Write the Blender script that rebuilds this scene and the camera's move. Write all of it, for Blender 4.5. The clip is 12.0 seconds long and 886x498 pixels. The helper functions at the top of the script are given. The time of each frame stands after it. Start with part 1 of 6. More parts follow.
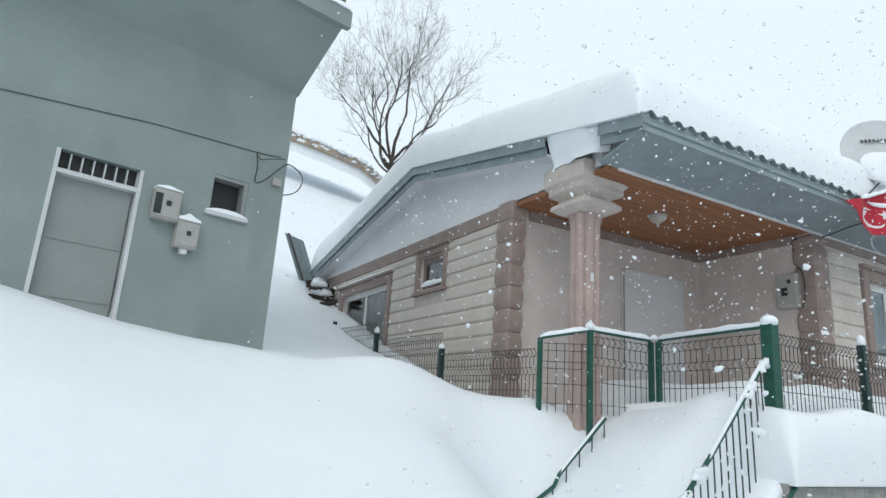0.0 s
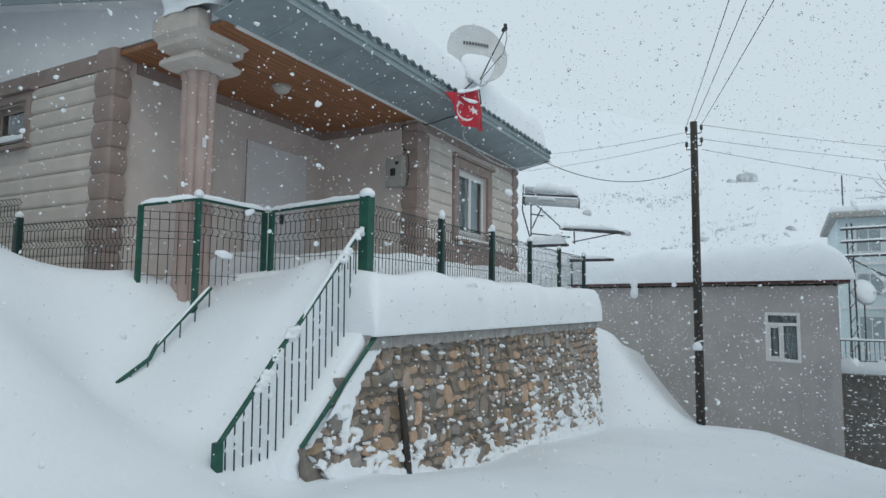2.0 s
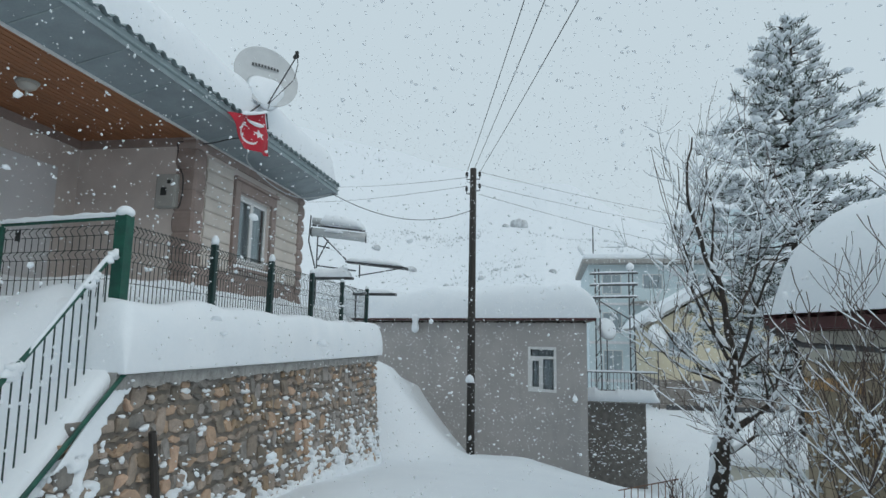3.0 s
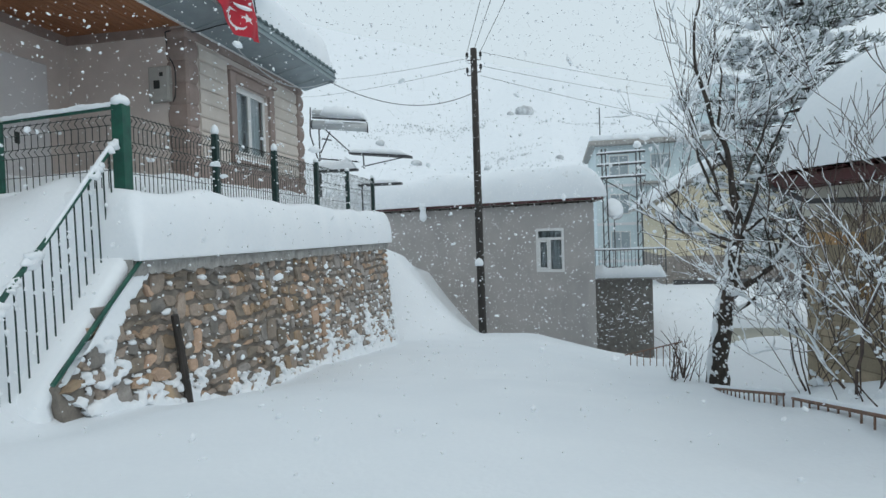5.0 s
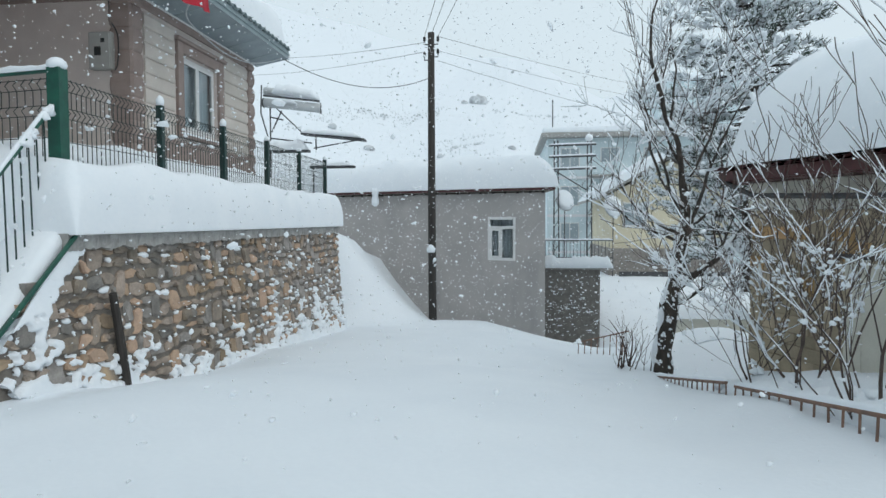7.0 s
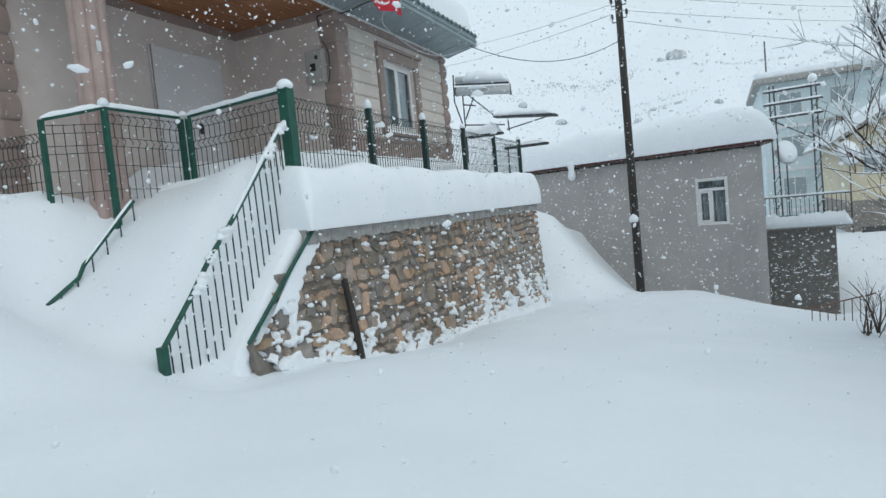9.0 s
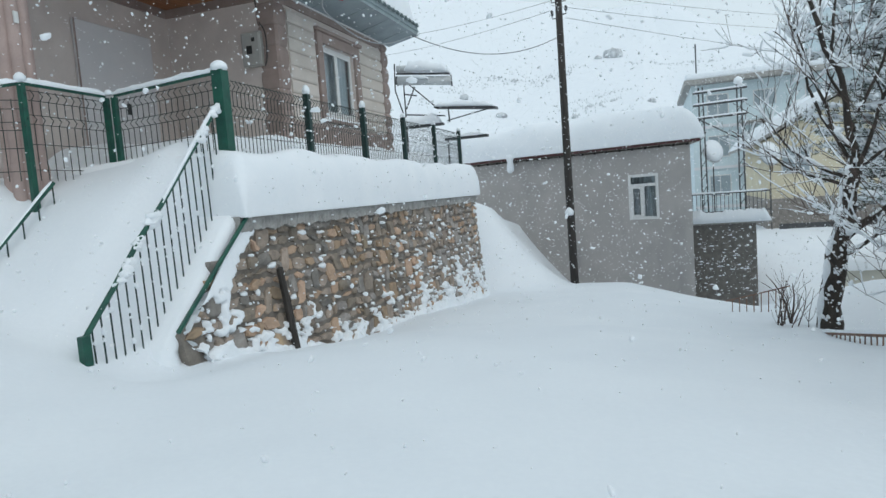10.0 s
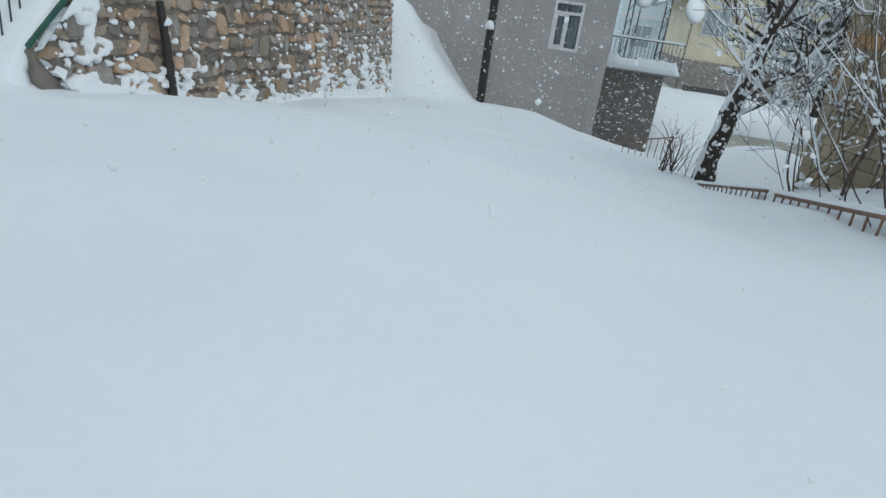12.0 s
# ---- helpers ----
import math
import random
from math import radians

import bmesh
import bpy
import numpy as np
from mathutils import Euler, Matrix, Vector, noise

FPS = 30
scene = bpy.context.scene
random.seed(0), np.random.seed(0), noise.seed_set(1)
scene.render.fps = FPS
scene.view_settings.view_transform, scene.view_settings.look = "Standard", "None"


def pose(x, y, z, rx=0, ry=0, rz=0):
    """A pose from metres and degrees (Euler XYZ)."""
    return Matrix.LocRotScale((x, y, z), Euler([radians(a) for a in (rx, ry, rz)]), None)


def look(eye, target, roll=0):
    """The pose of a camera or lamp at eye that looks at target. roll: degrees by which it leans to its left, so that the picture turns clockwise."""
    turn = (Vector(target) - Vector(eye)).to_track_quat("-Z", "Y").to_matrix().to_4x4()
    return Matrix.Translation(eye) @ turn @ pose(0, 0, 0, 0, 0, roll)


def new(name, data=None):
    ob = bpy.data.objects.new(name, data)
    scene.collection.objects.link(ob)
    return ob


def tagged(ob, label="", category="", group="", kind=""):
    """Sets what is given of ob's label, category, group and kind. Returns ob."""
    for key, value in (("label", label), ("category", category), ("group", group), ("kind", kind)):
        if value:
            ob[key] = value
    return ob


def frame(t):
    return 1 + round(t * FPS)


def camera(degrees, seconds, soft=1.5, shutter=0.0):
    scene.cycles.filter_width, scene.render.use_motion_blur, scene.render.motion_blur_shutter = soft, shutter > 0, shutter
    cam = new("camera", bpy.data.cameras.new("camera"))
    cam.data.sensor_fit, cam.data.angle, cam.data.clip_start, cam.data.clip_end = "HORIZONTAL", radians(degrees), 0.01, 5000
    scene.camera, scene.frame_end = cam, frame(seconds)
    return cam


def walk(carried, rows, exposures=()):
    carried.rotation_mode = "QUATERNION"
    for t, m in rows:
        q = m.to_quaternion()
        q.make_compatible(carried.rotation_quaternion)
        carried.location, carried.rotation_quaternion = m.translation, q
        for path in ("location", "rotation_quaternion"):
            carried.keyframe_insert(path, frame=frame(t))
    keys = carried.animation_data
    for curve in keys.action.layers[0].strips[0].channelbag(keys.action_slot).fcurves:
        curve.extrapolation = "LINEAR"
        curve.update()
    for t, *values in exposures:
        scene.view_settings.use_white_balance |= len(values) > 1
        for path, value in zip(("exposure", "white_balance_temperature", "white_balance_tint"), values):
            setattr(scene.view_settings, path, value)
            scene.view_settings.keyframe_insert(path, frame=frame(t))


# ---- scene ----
cam = camera(70.3, 12.0)
PATH = [
    (0, (-1.898, -1.319, 1.523), (-0.954, 0.372, 2.023), 3.8),
    (0.5, (-1.841, -1.385, 1.512), (-0.738, 0.214, 1.987), 1.5),
    (1, (-1.747, -1.416, 1.479), (-0.437, 0.023, 1.939), 1.0),
    (1.5, (-1.608, -1.438, 1.464), (-0.16, -0.105, 1.822), 0.7),
    (2, (-1.411, -1.507, 1.402), (0.335, -0.548, 1.576), 0.7),
    (2.5, (-1.346, -1.588, 1.413), (0.537, -0.962, 1.662), 0.3),
    (3, (-1.235, -1.591, 1.416), (0.716, -1.256, 1.704), 1.1),
    (5, (-1.245, -1.642, 1.171), (0.721, -1.277, 1.124), -1.9),
    (5.5, (-1.221, -1.636, 1.137), (0.749, -1.319, 1.003), 0.3),
    (6, (-1.241, -1.608, 1.101), (0.711, -1.201, 0.949), 0.4),
    (6.5, (-1.119, -1.549, 1.122), (0.874, -1.396, 1.039), 1.0),
    (8.5, (-1.277, -1.633, 1.107), (0.605, -0.967, 0.992), -6.8),
    (9, (-1.311, -1.604, 1.102), (0.51, -0.786, 0.974), -5.5),
    (9.5, (-1.378, -1.589, 1.152), (0.35, -0.59, 1.018), -3.2),
    (10, (-1.313, -1.626, 1.09), (0.574, -0.985, 0.916), -4.3),
    (10.5, (-1.285, -1.644, 1.132), (0.7, -1.5, 0.942), -0.5),
    (11, (-1.278, -1.686, 1.253), (0.72, -1.606, 1.216), -1.0),
    (11.5, (-1.17, -1.634, 0.97), (0.77, -1.541, 0.493), 3.2),
    (12, (-1.145, -1.599, 0.732), (0.697, -1.325, 0.003), 8.1),
]
EXPO = [(0.0, 0.31, 6500, 10), (1.5, 0.33, 6500, 10), (1.9, -0.08, 6350, 8), (2.2, -0.16, 6300, 8), (2.7, -0.25, 6250, 7), (3.4, -0.2, 6250, 7), (5.0, -0.06, 6350, 8), (5.5, 0.05, 6350, 8), (10.8, 0.03, 6300, 8), (11.4, 0.0, 6300, 8), (12.0, -0.07, 6300, 8)]
walk(cam, [(t, look(eye, target, roll)) for t, eye, target, roll in PATH], EXPO)

# ---- world and sun: overcast sky in falling snow ----
world = bpy.data.worlds.new("overcast")
scene.world = world
world.use_nodes = True
wn = world.node_tree
wn.nodes.clear()
sky = wn.nodes.new("ShaderNodeTexSky")
sky.sky_type, sky.sun_disc = "NISHITA", False
sky.sun_elevation, sky.sun_rotation = radians(38), radians(215)
sky.dust_density, sky.air_density, sky.ozone_density = 6.0, 1.0, 1.0
dim = wn.nodes.new("ShaderNodeVectorMath")
dim.operation = "SCALE"
dim.inputs["Scale"].default_value = 0.08
cloud = wn.nodes.new("ShaderNodeMix")
cloud.data_type = "RGBA"
cloud.inputs[0].default_value = 0.9
cloud.inputs[7].default_value = (0.735, 0.835, 0.89, 1)
bg = wn.nodes.new("ShaderNodeBackground")
bg.inputs[1].default_value = 1.0
wo = wn.nodes.new("ShaderNodeOutputWorld")
wn.links.new(sky.outputs[0], dim.inputs[0])
wn.links.new(dim.outputs[0], cloud.inputs[6])
wn.links.new(cloud.outputs[2], bg.inputs[0])
wn.links.new(bg.outputs[0], wo.inputs[0])
sun = new("sun", bpy.data.lights.new("sun", "SUN"))
sun.data.energy, sun.data.angle, sun.data.color = 0.5, radians(40), (1.0, 0.96, 0.9)
sun.matrix_world = look((-12, -17, 22), (0, 0, 0))


# ---- materials ----
def mat(name, base, other=None, scale=6.0, fine=60.0, rough=0.8, metal=0.0, bump=0.15, spread=0.5, rand=0.0, stretch=(1, 1, 1), trans=0.0, stain=None, island=False, dist=0.01):
    """Two tones mixed by a coarse and a fine noise, with relief; rand varies it from piece to piece."""
    m = bpy.data.materials.new(name)
    m.use_nodes = True
    nt = m.node_tree
    N, L = nt.nodes, nt.links
    b = N["Principled BSDF"]
    tc = N.new("ShaderNodeTexCoord")
    mp = N.new("ShaderNodeMapping")
    mp.inputs["Scale"].default_value = stretch
    geo = N.new("ShaderNodeNewGeometry")
    L.new(geo.outputs["Position"], mp.inputs[0])
    n1 = N.new("ShaderNodeTexNoise")
    n1.inputs["Scale"].default_value, n1.inputs["Detail"].default_value = scale, 4
    n2 = N.new("ShaderNodeTexNoise")
    n2.inputs["Scale"].default_value, n2.inputs["Detail"].default_value = fine, 3
    L.new(mp.outputs[0], n1.inputs[0])
    L.new(mp.outputs[0], n2.inputs[0])
    ad = N.new("ShaderNodeMath")
    ad.operation = "MULTIPLY_ADD"
    L.new(n2.outputs[0], ad.inputs[0])
    ad.inputs[1].default_value = 0.45
    L.new(n1.outputs[0], ad.inputs[2])
    rg = N.new("ShaderNodeMapRange")
    rg.inputs[1].default_value, rg.inputs[2].default_value = 0.72 - 0.35 * spread - 0.05, 0.72 + 0.35 * spread
    L.new(ad.outputs[0], rg.inputs[0])
    mx = N.new("ShaderNodeMix")
    mx.data_type = "RGBA"
    other = other or tuple(c * 0.8 for c in base)
    mx.inputs[6].default_value, mx.inputs[7].default_value = (*base, 1), (*other, 1)
    L.new(rg.outputs[0], mx.inputs[0])
    col = mx.outputs[2]
    if stain:
        n3 = N.new("ShaderNodeTexNoise")
        n3.inputs["Scale"].default_value, n3.inputs["Detail"].default_value = stain[1], 6
        st = N.new("ShaderNodeMapping")
        st.inputs["Scale"].default_value = (1, 1, 0.35)
        L.new(geo.outputs["Position"], st.inputs[0])
        L.new(st.outputs[0], n3.inputs[0])
        r3 = N.new("ShaderNodeMapRange")
        r3.inputs[1].default_value, r3.inputs[2].default_value = stain[2], stain[2] + 0.12
        L.new(n3.outputs[0], r3.inputs[0])
        m3 = N.new("ShaderNodeMix")
        m3.data_type = "RGBA"
        m3.inputs[7].default_value = (*stain[0], 1)
        L.new(col, m3.inputs[6])
        L.new(r3.outputs[0], m3.inputs[0])
        col = m3.outputs[2]
    if rand:
        hs = N.new("ShaderNodeHueSaturation")
        src = geo.outputs["Random Per Island"] if island else N.new("ShaderNodeObjectInfo").outputs["Random"]
        rr = N.new("ShaderNodeMapRange")
        rr.inputs[3].default_value, rr.inputs[4].default_value = 1 - rand, 1 + rand
        L.new(src, rr.inputs[0])
        L.new(rr.outputs[0], hs.inputs["Value"])
        rh = N.new("ShaderNodeMapRange")
        rh.inputs[3].default_value, rh.inputs[4].default_value = 0.5 + 0.03 * rand, 0.5 - 0.03 * rand
        L.new(src, rh.inputs[0])
        L.new(rh.outputs[0], hs.inputs["Hue"])
        L.new(col, hs.inputs["Color"])
        col = hs.outputs[0]
    L.new(col, b.inputs["Base Color"])
    b.inputs["Roughness"].default_value, b.inputs["Metallic"].default_value = rough, metal
    b.inputs["Transmission Weight"].default_value = trans
    if bump:
        bp = N.new("ShaderNodeBump")
        bp.inputs["Strength"].default_value, bp.inputs["Distance"].default_value = bump, dist
        L.new(ad.outputs[0], bp.inputs["Height"])
        L.new(bp.outputs[0], b.inputs["Normal"])
    return m


M_SNOW = mat("snow", (0.825, 0.86, 0.895), (0.76, 0.80, 0.845), scale=0.9, fine=22, rough=0.75, bump=0.35, dist=0.03, spread=0.9)
M_SNOWCAP = mat("packed_snow", (0.87, 0.90, 0.93), (0.82, 0.86, 0.90), scale=1.6, fine=18, rough=0.75, bump=0.3, dist=0.03)
M_FLAKE = bpy.data.materials.new("snowflake")
M_FLAKE.use_nodes = True
fn = M_FLAKE.node_tree
fn.nodes.remove(fn.nodes["Principled BSDF"])
f_dif, f_tra, f_mix = fn.nodes.new("ShaderNodeBsdfDiffuse"), fn.nodes.new("ShaderNodeBsdfTranslucent"), fn.nodes.new("ShaderNodeMixShader")
f_dif.inputs[0].default_value = f_tra.inputs[0].default_value = (0.93, 0.95, 0.97, 1)
fn.links.new(f_dif.outputs[0], f_mix.inputs[1])
fn.links.new(f_tra.outputs[0], f_mix.inputs[2])
fn.links.new(f_mix.outputs[0], fn.nodes["Material Output"].inputs[0])
M_ROCK = mat("dark_rock", (0.30, 0.31, 0.33), (0.65, 0.68, 0.7), scale=0.8, fine=5, rough=0.9)
M_SCRUB = mat("frosted_scrub", (0.50, 0.53, 0.55), (0.68, 0.71, 0.74), scale=0.8, fine=5, rough=0.9, bump=0.0)
M_STONE = mat("rubble_stone", (0.365, 0.30, 0.242), (0.215, 0.18, 0.15), scale=5, fine=45, rough=0.9, bump=0.8, rand=0.3, stain=((0.50, 0.37, 0.24), 2.3, 0.58))
M_STONE_ORANGE = mat("ochre_stone", (0.46, 0.33, 0.225), (0.31, 0.225, 0.16), scale=6, fine=45, rough=0.9, bump=0.6, rand=0.35)
M_STONE_GREY = mat("grey_stone", (0.31, 0.285, 0.26), (0.19, 0.176, 0.162), scale=6, fine=45, rough=0.9, bump=0.6, rand=0.35)
M_MORTAR = mat("mortar", (0.25, 0.222, 0.192), (0.155, 0.138, 0.12), scale=8, fine=60, rough=0.95, bump=0.6)
M_COPING = mat("concrete_coping", (0.43, 0.42, 0.40), (0.28, 0.272, 0.26), scale=7, fine=50, rough=0.9, bump=0.4)
M_GREYPLASTER = mat("grey_plaster", (0.455, 0.428, 0.41), (0.38, 0.36, 0.345), scale=1.2, fine=30, rough=0.9, bump=0.25, stain=((0.32, 0.305, 0.295), 0.7, 0.58))
M_GREENPLASTER = mat("green_grey_plaster", (0.275, 0.325, 0.315), (0.225, 0.27, 0.262), scale=1.0, fine=35, rough=0.85, bump=0.25, stain=((0.20, 0.235, 0.23), 0.8, 0.6))
M_BEIGE = mat("beige_plaster", (0.64, 0.57, 0.53), (0.56, 0.495, 0.46), scale=2.5, fine=60, rough=0.85, bump=0.12)
M_SIDING = mat("cream_siding", (0.60, 0.545, 0.495), (0.52, 0.47, 0.425), scale=2.5, fine=50, rough=0.75, bump=0.12, rand=0.05)
M_BROWNTRIM = mat("brown_trim", (0.325, 0.255, 0.23), (0.26, 0.203, 0.182), scale=4, fine=50, rough=0.8, bump=0.2)
M_COLUMN = mat("column_paint", (0.45, 0.345, 0.315), (0.38, 0.29, 0.265), scale=4, fine=50, rough=0.75, bump=0.15)
M_CAPITAL = mat("capital_stone", (0.58, 0.52, 0.48), (0.49, 0.44, 0.40), scale=5, fine=55, rough=0.85, bump=0.3)
M_WHITEPLASTER = mat("white_plaster", (0.74, 0.74, 0.76), (0.68, 0.68, 0.70), scale=1.5, fine=40, rough=0.85, bump=0.1)
M_ROOFMETAL = mat("teal_grey_sheet", (0.34, 0.40, 0.415), (0.28, 0.335, 0.35), scale=3, fine=40, rough=0.5, metal=0.35, bump=0.08)
M_FASCIA = mat("grey_fascia", (0.29, 0.345, 0.37), (0.235, 0.28, 0.30), scale=3, fine=40, rough=0.5, metal=0.25, bump=0.05)
M_CEILWOOD = mat("varnished_wood", (0.36, 0.155, 0.07), (0.25, 0.105, 0.048), scale=3, fine=30, rough=0.55, bump=0.15, stretch=(0.6, 6, 1))
M_GREEN = mat("green_paint", (0.012, 0.10, 0.065), (0.008, 0.06, 0.045), scale=8, fine=60, rough=0.5, bump=0.1)
M_DARKGREEN = mat("dark_green_paint", (0.012, 0.045, 0.04), (0.010, 0.03, 0.028), scale=8, fine=60, rough=0.5, bump=0.1)
M_WIRE = mat("green_grey_wire", (0.028, 0.045, 0.04), (0.018, 0.028, 0.026), scale=8, fine=60, rough=0.6, bump=0.05)
M_PVC = mat("white_plastic", (0.72, 0.72, 0.71), (0.66, 0.66, 0.65), scale=5, fine=60, rough=0.4, bump=0.03)
M_GLASS = mat("window_glass", (0.78, 0.84, 0.86), (0.74, 0.80, 0.83), scale=1.5, fine=9, rough=0.03, bump=0.0, trans=1.0)
M_CURTAIN = mat("pale_curtain", (0.70, 0.72, 0.73), (0.58, 0.60, 0.61), scale=2, fine=20, rough=0.9, bump=0.1, stretch=(9, 9, 0.4))
M_DOORPANEL = mat("pale_door", (0.66, 0.645, 0.65), (0.61, 0.60, 0.605), scale=2, fine=40, rough=0.5, bump=0.05)
M_GREYDOOR = mat("grey_sheet_door", (0.275, 0.295, 0.29), (0.235, 0.255, 0.25), scale=2, fine=40, rough=0.65, bump=0.15)
M_DARK = mat("dark_opening", (0.028, 0.03, 0.03), (0.018, 0.02, 0.02), scale=3, fine=30, rough=0.6, bump=0.1)
M_METERBOX = mat("meter_box", (0.40, 0.395, 0.37), (0.34, 0.335, 0.315), scale=4, fine=50, rough=0.6, bump=0.08)
M_RED = mat("red_cloth", (0.52, 0.022, 0.045), (0.38, 0.015, 0.03), scale=4, fine=60, rough=0.85, bump=0.2)
M_WHITECLOTH = mat("white_cloth", (0.75, 0.72, 0.73), (0.66, 0.62, 0.64), scale=4, fine=60, rough=0.9, bump=0.1)
M_DISH = mat("dish_enamel", (0.60, 0.62, 0.63), (0.52, 0.54, 0.55), scale=3, fine=40, rough=0.5, bump=0.04)
M_STEEL = mat("weathered_steel", (0.12, 0.125, 0.13), (0.07, 0.07, 0.072), scale=6, fine=50, rough=0.6, metal=0.4, bump=0.1)
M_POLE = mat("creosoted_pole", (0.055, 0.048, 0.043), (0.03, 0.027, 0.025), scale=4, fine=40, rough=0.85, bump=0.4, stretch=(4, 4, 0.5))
M_CABLE = mat("black_cable", (0.05, 0.05, 0.052), (0.03, 0.03, 0.03), scale=5, fine=50, rough=0.6, bump=0.0)
M_BARK = mat("dark_bark", (0.075, 0.062, 0.052), (0.035, 0.030, 0.027), scale=7, fine=40, rough=0.95, bump=0.7, stretch=(2, 2, 0.6))
M_TWIG = mat("brown_twig", (0.12, 0.085, 0.07), (0.06, 0.045, 0.04), scale=7, fine=40, rough=0.9, bump=0.3)
M_NEEDLE = mat("conifer_needles", (0.10, 0.13, 0.10), (0.06, 0.085, 0.068), scale=3, fine=20, rough=0.8, rand=0.3, island=True, bump=0.0)
M_RUST = mat("rusted_rail", (0.27, 0.155, 0.105), (0.16, 0.10, 0.08), scale=8, fine=50, rough=0.8, bump=0.3)
M_GUTTER = mat("maroon_gutter", (0.11, 0.035, 0.035), (0.075, 0.028, 0.028), scale=5, fine=50, rough=0.55, bump=0.1)
M_JOINT = mat("sandy_joint", (0.42, 0.345, 0.24), (0.30, 0.25, 0.18), scale=6, fine=50, rough=0.95, bump=0.5)
M_OCHRE = mat("ochre_block", (0.55, 0.34, 0.16), (0.38, 0.25, 0.13), scale=4, fine=40, rough=0.9, bump=0.5, rand=0.12)
M_SANDSTONE = mat("sandstone_block", (0.44, 0.36, 0.255), (0.31, 0.26, 0.19), scale=3, fine=40, rough=0.9, bump=0.5, rand=0.16, stain=((0.48, 0.28, 0.12), 1.3, 0.6))
M_PALEPLASTER = mat("pale_plaster", (0.68, 0.66, 0.58), (0.58, 0.56, 0.49), scale=2, fine=40, rough=0.9, bump=0.2)
# far walls: the haze of falling snow is mixed into these two base colours
M_YELLOW = mat("hazed_yellow_plaster", (0.70, 0.64, 0.48), (0.62, 0.56, 0.42), scale=1, fine=20, rough=0.9, bump=0.1)
M_BLUEWALL = mat("hazed_blue_plaster", (0.62, 0.71, 0.74), (0.56, 0.65, 0.68), scale=0.7, fine=15, rough=0.9, bump=0.1)
M_FARGLASS = mat("far_glass", (0.36, 0.42, 0.45), (0.28, 0.33, 0.36), scale=1, fine=10, rough=0.3, bump=0.0)
M_LAMPGLASS = mat("frosted_lamp_glass", (0.55, 0.53, 0.48), (0.48, 0.46, 0.42), scale=4, fine=40, rough=0.35, bump=0.02)
M_INK = mat("dark_print", (0.07, 0.075, 0.08), (0.05, 0.055, 0.06), scale=8, fine=50, rough=0.6, bump=0.0)
M_ORANGEWALL = mat("ochre_far_wall", (0.44, 0.34, 0.24), (0.34, 0.27, 0.2), scale=2, fine=15, rough=0.9, bump=0.3)


